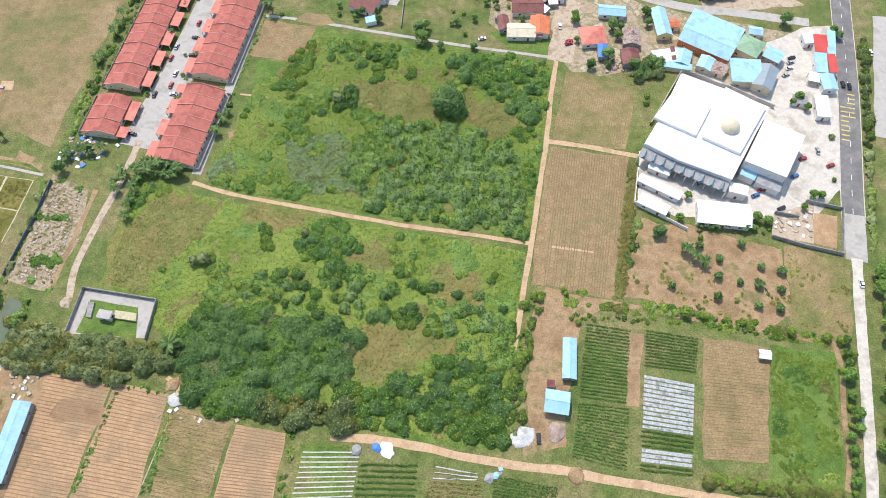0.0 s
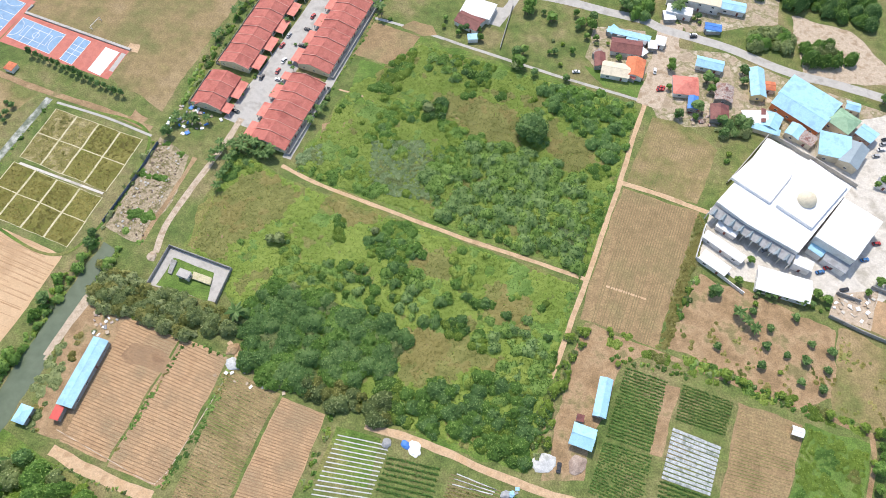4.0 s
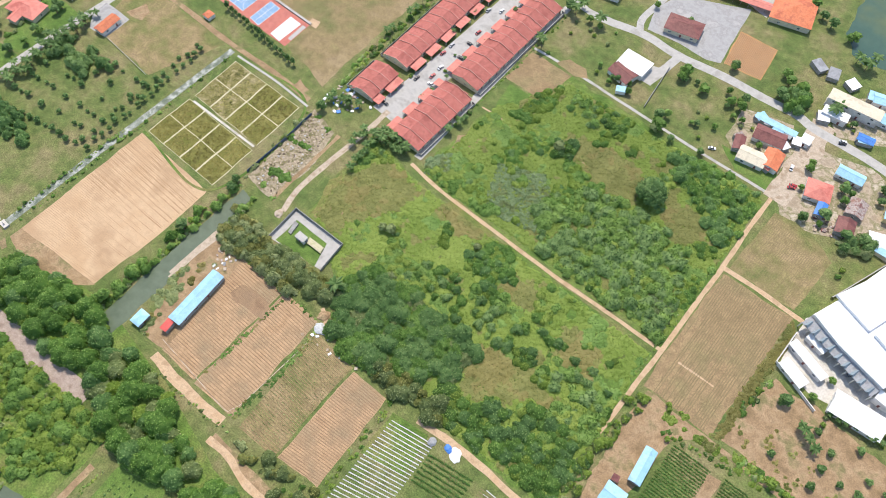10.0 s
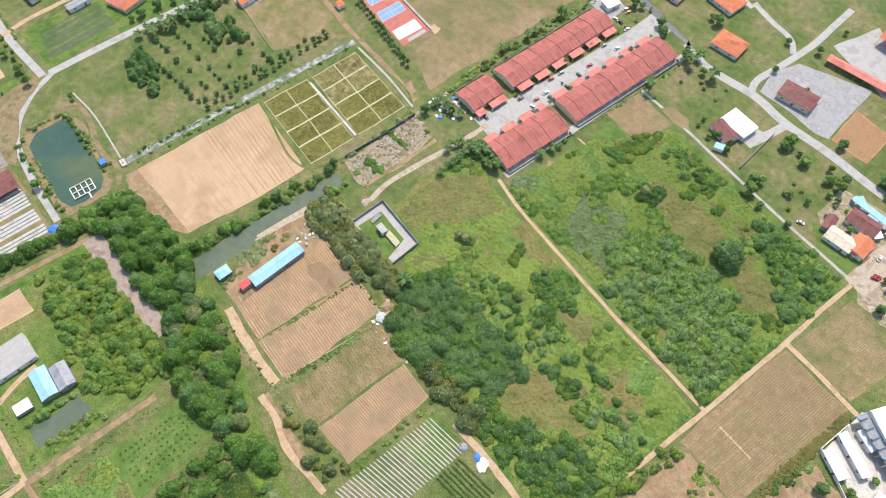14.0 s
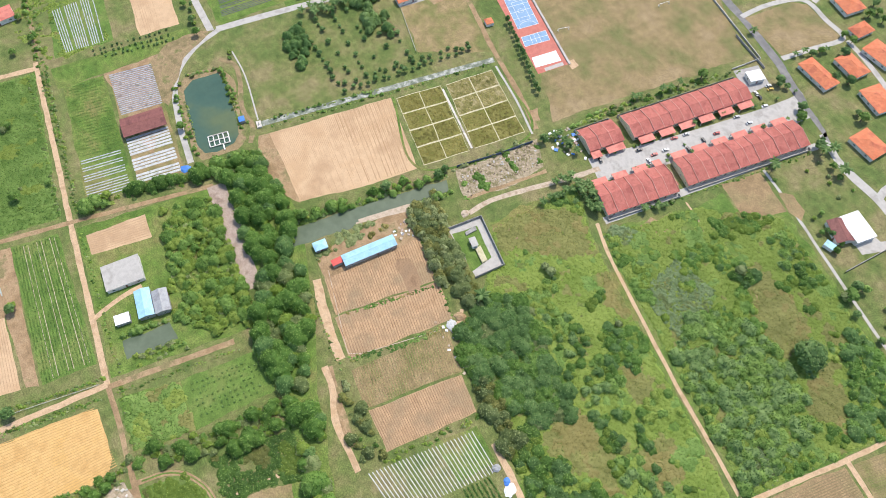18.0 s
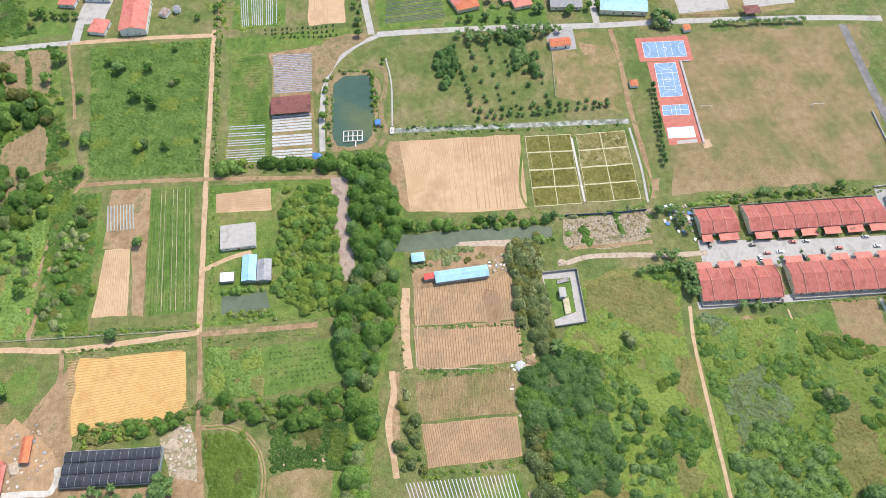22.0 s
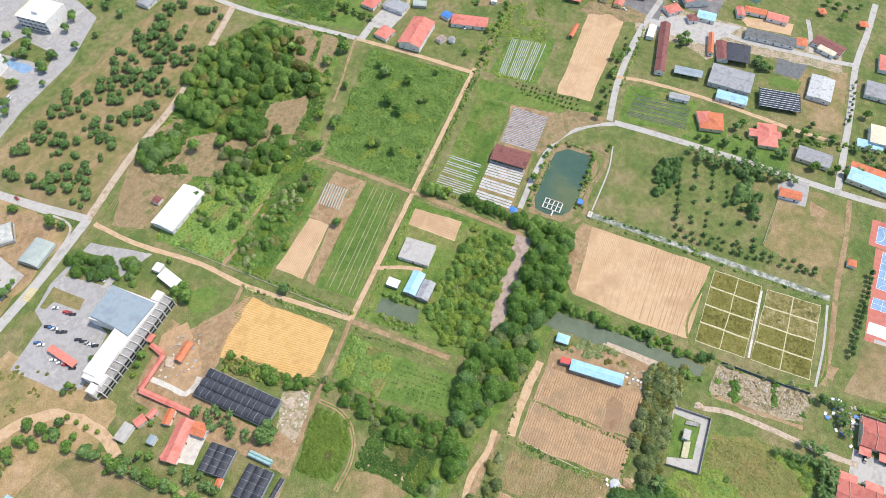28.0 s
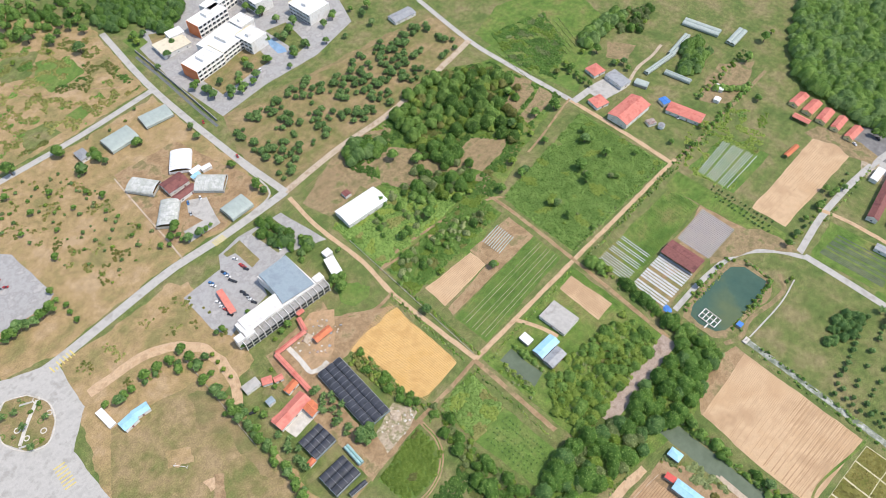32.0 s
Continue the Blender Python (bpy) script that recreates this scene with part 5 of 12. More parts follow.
road("dirt_path", "worn dirt path beside the courts", "path", EARTH, [(-319.1, 201.8), (-285.8, 196.6), (-246.1, 188.1), (-209.4, 182.6), (-181.7, 176.3)], 3.2)
road("gravel_yard", "grey gravel drive under the trees", "track", GRAVEL, [(-242.1, -0.3), (-216.9, -2.7), (-194.0, -5.5), (-172.4, -8.1)], 10.0, 0.12)
road("east_lane", "narrow asphalt road beside the sports field", "road", ASPHALT, [(-167.3, 338.4), (-145.1, 334.1), (-129.8, 328.8), (-111.1, 324.4), (-87.9, 319.3), (-92.4, 318.1)], 5.5, 0.04)
road("farm_path", "pale dirt strip beside the ploughed fields", "path", TRACK, [(-160.1, 22.6), (-145.5, 18.8), (-129.0, 15.6), (-114.7, 13.8)], 4.6)
road("dirt_path", "orange earth path among the trees", "path", EARTH, [(-114.6, 6.8), (-96.7, 2.9), (-74.3, -1.1)], 4.0)


road("foot_path", "thin pale path through the weeds", "path", TRACK, [(-97.7, 218.8), (-85.2, 217.1), (-74.1, 214.3), (-60.5, 213.0)], 1.0)
road("foot_path", "bare earth path through the weeds", "path", EARTH, [(-21.2, 96.5), (-7.6, 95.1), (7.0, 91.8)], 1.6)
road("foot_path", "worn earth path through the weeds", "path", EARTH, [(-43.1, 215.0), (-17.2, 208.9), (4.2, 202.9), (30.6, 197.1)], 1.2)
road("foot_path", "winding earth path past the trees", "path", EARTH, [(-279.6, -144.0), (-270.2, -152.7), (-244.3, -161.5), (-210.0, -168.9), (-178.7, -176.2)], 1.8)
road("dirt_track", "brown dirt track beside the orchard wood", "track", EARTH, [(-396.4, -158.8), (-368.7, -156.7), (-342.6, -154.6), (-326.5, -154.3)], 1.8)

road("field_ditch", "brown earth ditch along the orchard", "ditch", EARTH, [(50.1, 113.3), (70.6, 109.8), (94.1, 104.8), (126.3, 98.8), (157.8, 91.9)], 2.2)
road("dirt_path", "brown earth path beside the white road", "path", EARTH, [(155.5, 91.9), (155.3, 80.8), (151.4, 63.2), (150.0, 50.7), (145.6, 36.8)], 2.0)
road("dirt_path", "sandy path through the dry meadow", "path", EARTH, [(-141.7, -539.3), (-146.1, -507.6), (-167.1, -492.5), (-194.8, -460.1)], 1.6)
field("bright_patch", "bright green grass in the dry meadow", "field", LAWN, [(-173.8, -543.7), (-194.2, -521.8), (-188.4, -498.9), (-157.0, -500.6), (-159.4, -526.7)], 1.5)
field("bright_patch", "bright green grass near the road", "field", LAWN, [(-147.3, -469.0), (-164.6, -467.3), (-165.2, -455.4), (-149.8, -454.7)], 1.2)
field("bright_patch", "bright green grass in the meadow", "field", GRASS, [(-155.7, -568.6), (-170.7, -567.0), (-184.3, -554.7), (-156.7, -530.5), (-139.0, -543.0)], 1.5)
field("bright_patch", "bright green grass at the meadow's edge", "field", GRASS, [(-112.2, -480.1), (-137.0, -472.5), (-134.4, -454.7), (-104.8, -454.8)], 1.5)
field("playground_grass", "greener grass of the playing field", "field", WORN, [(-43.1, -211.9), (-57.1, -198.5), (-47.3, -165.4), (-40.0, -132.4), (-35.1, -144.5), (-39.9, -175.7), (-32.8, -191.0)], 2.0)
field("scrub_ground", "green ground north of the lane", "field", WILD, [(-421.3, -267.6), (-467.5, -274.3), (-534.8, -242.3), (-505.2, -179.3), (-424.3, -173.4), (-404.5, -188.7)], 1.0)

road("bank_path", "pale path on the bank of the long pond", "path", CHALK, [(-178.8, 55.8), (-176.1, 71.6), (-172.2, 85.6)], 2.2)
road("dirt_path", "pale sandy path to the farm house", "path", TRACK, [(-198.3, -83.4), (-201.0, -75.1), (-202.8, -66.1), (-203.4, -56.8)], 2.6, 0.3)
road("dirt_path", "orange earth path beside the tree belt", "path", TRACK, [(-115.6, 5.2), (-103.7, 3.5), (-89.4, -2.1), (-76.7, -3.1), (-62.9, -3.6)], 3.2, 0.5)
field("bare_strip", "bare sandy strip on the grassy rise", "field", TRACK, [(-99.7, -58.6), (-98.5, -47.4), (-97.5, -33.7), (-96.1, -32.4), (-95.9, -45.3), (-97.5, -57.5)], 0.5)
field("bare_strip", "bare sandy strip on the grassy rise", "field", TRACK, [(-83.1, -56.5), (-82.3, -46.4), (-81.2, -35.8), (-79.3, -35.3), (-80.0, -44.9), (-81.1, -54.3)], 0.5)
field("bare_strip", "small bare sandy patch in the weeds", "field", TRACK, [(-91.3, -32.7), (-91.7, -28.1), (-88.5, -27.4), (-87.9, -31.5)], 0.5)
field("tilled_patch", "damp dark soil in the ploughed field", "field", FURROW, [(-148.6, 64.1), (-147.0, 70.4), (-132.0, 69.9), (-128.4, 67.3), (-129.8, 60.5), (-146.1, 61.3)], 0.9)
road("foot_path", "worn sandy path round the field corner", "path", TRACK, [(-106.9, 78.8), (-102.3, 75.2), (-100.6, 70.6)], 1.8, 0.3)

road("ring_track", "pale track round the far ponds", "track", CHALK, [(-579.6, 82.6), (-569.9, 99.3), (-567.5, 119.4), (-573.5, 137.0), (-593.9, 155.0)], 3.6, 0.3)
road("garden_track", "pale track between the far gardens", "track", CHALK, [(-443.9, -129.9), (-464.6, -131.8), (-485.4, -129.0), (-502.7, -129.1)], 2.6, 0.3)
road("dirt_track", "earth track along the garden hedge", "track", PLOT, [(-388.9, -59.8), (-423.3, -55.1), (-470.6, -49.8), (-522.1, -43.9)], 3.0, 0.3)
field("dry_yard", "brown trodden ground above the sand field", "field", PLOT, [(-469.5, 6.7), (-482.3, 13.1), (-484.0, 46.1), (-475.1, 59.4), (-465.1, 58.1), (-463.0, 42.4), (-470.0, 30.7), (-465.1, 13.7)], 1.0)
field("bare_plot", "bare brown plot by the bend of the lane", "field", PLOT, [(-346.9, -1.8), (-358.0, 14.6), (-357.6, 36.3), (-352.7, 42.7), (-340.5, 18.7), (-324.1, 6.7), (-309.2, -2.6), (-317.9, -7.7)], 1.0)
field("bare_plot", "brown earth plot between the far gardens", "field", PLOT, [(-507.3, -78.3), (-528.6, -55.6), (-496.9, -50.5), (-463.5, -54.2), (-454.9, -74.0), (-484.3, -79.7)], 1.0)
field("bare_plot", "brown field beside the far gardens", "field", PLOT, [(-479.8, -168.7), (-489.5, -146.1), (-464.9, -143.8), (-461.0, -159.5)], 1.0)
road("bank_path", "pale double track along the long pond", "path", CHALK, [(-179.9, 57.8), (-177.4, 71.2), (-174.6, 85.4), (-171.2, 92.6)], 2.4, 0.3)
road("concrete_path", "white concrete strip of the building plot", "path", PALE, [(-100.4, -185.5), (-98.3, -172.3), (-96.6, -163.1), (-103.1, -160.1), (-107.7, -160.0)], 3.0, 0.2)
field("drive", "pale concrete drive of the bungalow", "yard", CONCRETE, [(-34.4, 279.2), (-31.2, 291.3), (-24.6, 291.8), (-19.1, 308.8), (-14.4, 307.1), (-20.7, 287.0), (-24.3, 277.6)], 0.3)
field("bare_patch", "bare brown patch beside the path", "field", STRAW, [(-75.9, 266.8), (-70.3, 273.3), (-59.6, 271.3), (-56.1, 265.0), (-63.7, 262.9)], 0.8)
field("pond_water", "deep green pond behind the village", "pond", WATER_GREEN, [(59.5, 369.3), (61.4, 390.8), (61.7, 423.1), (87.8, 449.2), (111.0, 369.6), (86.5, 351.9), (74.8, 351.3), (65.7, 355.7)], 1.5)
field("house_pad", "grey asphalt pad of the small red-roofed house", "yard", PARKING, [(-322.4, 156.7), (-328.6, 166.7), (-327.6, 177.1), (-306.7, 173.2), (-309.5, 155.6)], 0.2)
field("worn_patch", "pale bare earth on the sports field", "field", TRACK, [(-215.6, 222.0), (-215.1, 227.1), (-209.5, 227.0), (-208.4, 221.2)], 1.2)
field("worn_patch", "bare earth along the path", "field", EARTH, [(-196.1, 180.9), (-194.4, 185.5), (-186.2, 182.5), (-187.6, 178.4)], 1.5)
road("foot_path", "pale trodden line across the hay field", "path", TRACK, [(46.2, 136.1), (54.3, 135.0), (63.8, 133.4)], 0.9, 0.5)
road("drain", "dark open drain along the school road", "ditch", SLATE, [(-227.1, -481.4), (-221.2, -439.8), (-214.6, -400.4), (-209.3, -363.4)], 2.4, 0.05)
road("yard_edge", "worn earth line round the glasshouse yard", "path", CHALK, [(-127.2, -383.7), (-120.4, -350.2), (-113.4, -313.9), (-108.0, -288.7)], 1.2, 0.3)
road("yard_edge", "pale kerb line round the glasshouse yard", "path", CONCRETE, [(-201.2, -405.2), (-194.9, -353.0), (-190.4, -315.8), (-186.8, -289.0), (-179.8, -280.3), (-162.7, -280.0)], 1.4, 0.1)
field("bright_patch", "bright green grass beside the offices", "field", LAWN, [(-148.8, -188.8), (-157.6, -186.7), (-165.1, -173.8), (-157.7, -169.2), (-146.1, -172.1), (-143.7, -181.2)], 0.8)
field("bare_patch", "pale bare earth on the playing field", "field", TRACK, [(-13.1, -193.6), (-21.0, -187.1), (-19.7, -182.6), (-11.1, -182.0), (-9.4, -187.8)], 1.2)
field("bare_patch", "pale bare earth on the playing field", "field", TRACK, [(-14.1, -167.3), (-22.4, -162.9), (-20.6, -156.6), (-12.3, -159.4)], 1.2)
field("estate_ground", "green plots of the housing estate", "field", GRASS, [(-142.3, 336.1), (-139.0, 371.5), (-136.9, 389.1), (-90.8, 393.8), (-44.4, 350.3), (-67.5, 311.8), (-106.9, 324.8)], 1.0)
road("east_lane", "dark asphalt road along the sports field", "road", ASPHALT, [(-167.3, 338.4), (-184.8, 341.5), (-205.0, 343.6), (-240.2, 349.7), (-284.0, 358.7)], 5.5, 0.04)
field("play_green", "worn green inside a loop of road", "field", WORN, [(-186.3, 342.9), (-181.4, 378.9), (-174.6, 386.3), (-140.5, 383.0), (-149.3, 340.5)], 0.5)
road("estate_road", "concrete loop road of the housing estate", "road", CONCRETE, [(-188.2, 341.7), (-187.9, 360.1), (-183.0, 380.3), (-175.7, 388.4), (-157.8, 386.6), (-140.9, 384.3), (-144.2, 362.0), (-148.1, 338.9)], 3.6, 0.1)
road("estate_road", "concrete road between the bungalows", "road", CONCRETE, [(-138.0, 385.3), (-121.4, 382.7), (-100.6, 377.5), (-79.2, 370.9)], 3.6, 0.1)
road("estate_road", "concrete road between the far bungalows", "road", CONCRETE, [(-173.8, 391.6), (-179.1, 417.6), (-179.0, 449.5)], 3.6, 0.1)
field("substation_yard", "grey yard of the small substation", "yard", PARKING, [(-156.0, 306.0), (-151.6, 322.3), (-136.5, 317.5), (-137.6, 300.2)], 0.2)
road("dirt_track", "pale dirt track between the nurseries", "track", TRACK, [(-399.0, 40.1), (-399.8, 58.7), (-397.4, 79.5), (-390.9, 112.2), (-383.1, 140.0), (-375.6, 166.9), (-367.9, 200.5)], 3.2, 0.3)
road("lane", "concrete lane through the far farm buildings", "road", CONCRETE, [(-472.6, 96.5), (-467.0, 119.2), (-461.3, 140.6), (-457.1, 178.3), (-454.2, 198.8), (-453.2, 215.9)], 4.6, 0.1)
road("lane", "concrete lane past the far nurseries", "road", CONCRETE, [(-532.1, 239.1), (-493.0, 228.9), (-453.5, 217.1), (-407.1, 209.7), (-354.7, 200.2), (-324.5, 194.4)], 4.6, 0.1)
road("lane", "concrete lane beside the far houses", "road", CONCRETE, [(-499.8, 184.6), (-482.7, 185.5), (-460.0, 185.1)], 3.4, 0.1)
road("dirt_path", "brown loop path round the fish pond", "path", PLOT, [(-328.5, 37.2), (-319.6, 43.4), (-307.2, 42.1), (-285.3, 34.3), (-269.3, 34.1), (-258.6, 28.3)], 3.0, 0.4)
road("earth_bank", "red-brown earth bank beside the dirt road", "bank", EARTH, [(-161.7, 114.6), (-160.6, 125.8), (-157.5, 143.5), (-154.4, 164.5)], 2.2, 0.5)
road("field_pipe", "thin pale hose round the ploughed field", "path", CHALK, [(-161.6, 30.3), (-136.2, 23.5), (-115.5, 18.5), (-112.5, 23.4), (-106.9, 46.1), (-102.6, 64.9)], 0.35, 0.3)
road("side_road", "concrete side road past the school", "road", CONCRETE, [(-44.6, 312.3), (-46.7, 322.7), (-42.3, 340.4), (-36.5, 368.5), (-34.7, 391.1), (-33.2, 411.1)], 4.2, 0.06)
road("side_road", "concrete side road between bungalows", "road", CONCRETE, [(-41.5, 354.4), (-49.1, 364.0), (-65.2, 369.0), (-80.4, 375.2)], 3.8, 0.06)
road("island_path", "pale paved path across the roundabout island", "path", PALE, [(31.8, -263.6), (21.5, -271.8), (9.5, -279.6)], 2.2, 0.05)
rng = random.Random(61)
for k in range(14):
    a, r = 2.4 * k, 4.0 + 10.0 * math.sqrt((k + 0.5) / 14)
    x, y, q = 21.4 + math.cos(a) * r, -272.6 + math.sin(a) * r * 1.15, rng.uniform(1.3, 2.0)
    road("flower_ring", "round bed edged with pale stones on the island", "flower bed", (PALE, LAWN, EARTH)[k % 3], [(x + q * math.cos(b * 0.7854), y + q * math.sin(b * 0.7854)) for b in range(9)], 0.7, 0.1)
field("worn_patch", "bare worn earth on the playing field", "field", RUSSET, [(-14.0, -197.6), (-24.3, -186.1), (-18.7, -177.7), (-8.4, -186.5)], 1.5)
field("worn_patch", "bare worn earth on the playing field", "field", EARTH, [(-19.8, -165.5), (-24.5, -161.7), (-15.5, -150.0), (-10.4, -153.1)], 1.5)
field("worn_patch", "pale worn earth on the sports field", "field", WORN, [(-284.9, 290.8), (-283.2, 330.7), (-237.6, 331.7), (-216.8, 290.5), (-235.7, 261.3), (-268.4, 267.7)], 3.0)
field("worn_patch", "pale worn earth in the dry yard", "field", EARTH, [(-312.7, 176.8), (-307.2, 187.1), (-299.4, 183.8), (-299.7, 176.0)], 1.0)

# ---- terraced houses ----
def terrace(a, b, c, side):
    """A row of houses under stepped tiled roofs, with party walls over the tiles, car porches on the lane's side and yard walls behind."""
    mid, l, w, turn = frame_of(a, b, c)
    if side < 0:
        turn += 180
    n = max(3, round(l / 6.7))
    u = l / n
    row = thing("terraced_houses", "row of single-storey terraced houses with red tiled roofs", "terraced houses", (mid.x, mid.y, 0), turn)
    high, rise = 3.1, 2.7
    part("wall", wall_ring(l - 0.6, w - 1.0, 0, high), WALL_CREAM, row)
    for k in range(n):
        x0, x1 = -l / 2 + k * u, -l / 2 + (k + 1) * u
        up = 0.28 * (k % 2)
        bm = bmesh.new()
        y = w / 2
        slab(bm, [(x0, -y, high + up), (x1, -y, high + up), (x1, 1.2, high + rise + up), (x0, 1.2, high + rise + up)], 0.16)
        slab(bm, [(x1, y, high + 0.5 + up), (x0, y, high + 0.5 + up), (x0, 1.2, high + rise + up), (x1, 1.2, high + rise + up)], 0.16)
        r = part("roof", bm, RED_TILE, row)
        cap = bmesh.new()
        slab(cap, [(x0, 0.95, high + rise + up + 0.06), (x1, 0.95, high + rise + up + 0.06), (x1, 1.45, high + rise + up + 0.06), (x0, 1.45, high + rise + up + 0.06)], 0.1)
        part("ridge_cap", cap, RED_TILE, r)
        wall = bmesh.new()
        for ya, za, yb, zb in ((-y - 0.1, high + 0.28, 1.2, high + rise + 0.28), (1.2, high + rise + 0.28, y + 0.1, high + 0.78)):
            slab(wall, [(x1 - 0.11, ya, za + 0.16), (x1 + 0.11, ya, za + 0.16), (x1 + 0.11, yb, zb + 0.16), (x1 - 0.11, yb, zb + 0.16)], 0.42)
        part("party_wall", wall, PARTY, row, "narrow pale red parapet between two roofs")
        if k % 2 == 0:
            vent = bmesh.new()
            zc = high + rise * 0.36 + up
            slab(vent, [(x1 - 1.3, -y * 0.62, zc - 0.1), (x1 + 1.3, -y * 0.62, zc - 0.1), (x1 + 0.5, -y * 0.36, zc + 0.85), (x1 - 0.5, -y * 0.36, zc + 0.85)], 0.35)
            part("roof_vent", vent, RED_TILE, row, "small hipped vent roof")
            porch = bmesh.new()
            xa, xb = x0 + 1.4, min(l / 2, x0 + 2 * u - 2.4)
            slab(porch, [(xa, y - 0.6, high - 0.1), (xb, y - 0.6, high - 0.1), (xb, y + 4.6, high - 0.55), (xa, y + 4.6, high - 0.55)][::-1], 0.14)
            p = part("car_porch_roof", porch, SALMON, row, "flat salmon-red car porch roof")
            for xx in (xa + 0.2, xb - 0.2):
                part("post", boxes((xx - 0.12, xx + 0.12, y + 4.1, y + 4.35, 0, high - 0.68)), WALL_WHITE, row)
        window(row, (x0 + x1) / 2 - 1.4, -(w - 1.0) / 2, 1.0, 1.6, 1.2, 180)
        part("door", boxes(((x0 + x1) / 2 + 0.8, (x0 + x1) / 2 + 1.7, -(w - 1.0) / 2 - 0.06, -(w - 1.0) / 2 + 0.02, 0.05, 2.1)), MAROON, row, "brown back door")
        window(row, (x0 + x1) / 2 + 1.2, (w - 1.0) / 2, 0.8, 2.0, 1.5, 0)
    for s in (-1, 1):
        g = bmesh.new()
        x = s * (l / 2 - 0.35)
        ring = [(-w / 2 + 0.5, high), (w / 2 - 0.5, high), (w / 2 - 0.5, high + 0.45), (1.2, high + rise - 0.2)]
        p, q = ([g.verts.new((xx, yy, zz)) for yy, zz in ring] for xx in (x - 0.1, x + 0.1))
        g.faces.new(p[::-1])
        g.faces.new(q)
        for k in range(4):
            g.faces.new((p[k], p[(k + 1) % 4], q[(k + 1) % 4], q[k]))
        part("gable_wall", g, WALL_CREAM, row)
        for k in range(3):
            window(row, s * (l / 2 - 0.3), -w / 3 + k * w / 3.2, 1.1, 1.2, 1.0, -90 * s)
    part("yard_wall", boxes((-l / 2, l / 2, -w / 2 - 2.2, -w / 2 - 2.05, 0, 1.5), (-l / 2, -l / 2 + 0.15, -w / 2 - 2.05, -w / 2, 0, 1.5), (l / 2 - 0.15, l / 2, -w / 2 - 2.05, -w / 2, 0, 1.5)), WALL_GREY, row, "low grey yard wall")


terrace((-167.2, 194.2), (-163.7, 216.4), (-147.1, 213.4), -1)
terrace((-162.7, 222.1), (-149.7, 301.1), (-132.8, 295.6), -1)
terrace((-130.8, 178.6), (-122.6, 222.0), (-103.9, 217.9), 1)
terrace((-122.4, 228.3), (-108.1, 306.5), (-90.1, 301.6), 1)


# ---- cars ----
def make_car(paint, label):
    """A small saloon car: body, cabin with glass, four wheels with rims, lamps."""
    car = thing("car", label, "car", (0, 0, -900))
    bm = boxes((-2.05, 2.05, -0.82, 0.82, 0.32, 0.88))
    bmesh.ops.bevel(bm, geom=bm.edges[:], offset=0.16, segments=2, affect="EDGES")
    part("body", bm, paint, car)
    cab = bmesh.new()
    v = [cab.verts.new(p) for p in ((-1.5, -0.74, 0.84), (1.0, -0.74, 0.84), (1.0, 0.74, 0.84), (-1.5, 0.74, 0.84), (-1.0, -0.6, 1.38), (0.35, -0.6, 1.38), (0.35, 0.6, 1.38), (-1.0, 0.6, 1.38))]
    for f in ((0, 1, 5, 4), (1, 2, 6, 5), (2, 3, 7, 6), (3, 0, 4, 7), (4, 5, 6, 7)):
        cab.faces.new([v[k] for k in f])
    part("cabin_glass", cab, GLASS, car, "dark glass cabin")
    top = boxes((-1.02, 0.37, -0.62, 0.62, 1.36, 1.43))
    bmesh.ops.bevel(top, geom=top.edges[:], offset=0.03, segments=1, affect="EDGES")
    part("car_roof", top, paint, car)
    for x in (-1.3, 1.3):
        for y in (-0.76, 0.76):
            w = bmesh.new()
            bmesh.ops.create_cone(w, cap_ends=True, segments=10, radius1=0.32, radius2=0.32, depth=0.2, matrix=pose(x, y, 0.32, 90))
            part("wheel", w, NET, car, "black tyre")
    return car


def paint(name, *c):
    return surface(name, *c, big=3, small=0.5, rough=0.25, grain=0.04, bump=0, spec=0.6, vary=0.05)


CARS = {
    "w": make_car(paint("white_car_paint", (0.75, 0.75, 0.74), (0.8, 0.8, 0.8)), "small white car parked on the paving"),
    "s": make_car(paint("silver_car_paint", (0.42, 0.43, 0.44), (0.5, 0.51, 0.52)), "small silver car parked on the paving"),
    "r": make_car(paint("red_car_paint", (0.45, 0.03, 0.03), (0.5, 0.05, 0.04)), "small red car parked on the paving"),
    "k": make_car(paint("black_car_paint", (0.03, 0.03, 0.035), (0.045, 0.045, 0.05)), "small black car parked on the paving"),
    "b": make_car(paint("blue_car_paint", (0.04, 0.16, 0.4), (0.05, 0.2, 0.45)), "small blue car parked on the paving"),
    "y": make_car(paint("yellow_car_paint", (0.6, 0.42, 0.05), (0.65, 0.47, 0.08)), "small yellow car parked on the paving"),
}


def cars(turn, *spots):
    for colour, p in spots:
        copy_thing(CARS[colour], pose(*p, ground_at(*p), 0, 0, turn + random.uniform(-5, 5)))


LANE = math.degrees(math.atan2(*reversed([q - p for p, q in zip((-136.7, 205.1), (-121.1, 274.9))])))
cars(LANE, ("k", (-138.6, 218.3)), ("r", (-131.7, 223.9)), ("w", (-130.8, 231.4)), ("r", (-134.8, 241.2)), ("s", (-133.4, 248.9)), ("r", (-124.8, 264.7)), ("w", (-125.5, 302.9)), ("y", (-133.3, 314.9)), ("w", (-136.0, 315.8)), ("s", (-127.9, 283.0)), ("w", (-120.8, 286.3)))
cars(LANE + 90, ("k", (-144.4, 194.8)), ("k", (-124.8, 254.7)), ("w", (-122.8, 243.3)), ("k", (-132.1, 305.0)), ("w", (-135.2, 305.2)), ("k", (-124.4, 243.1)), ("w", (-129.6, 218.5)))
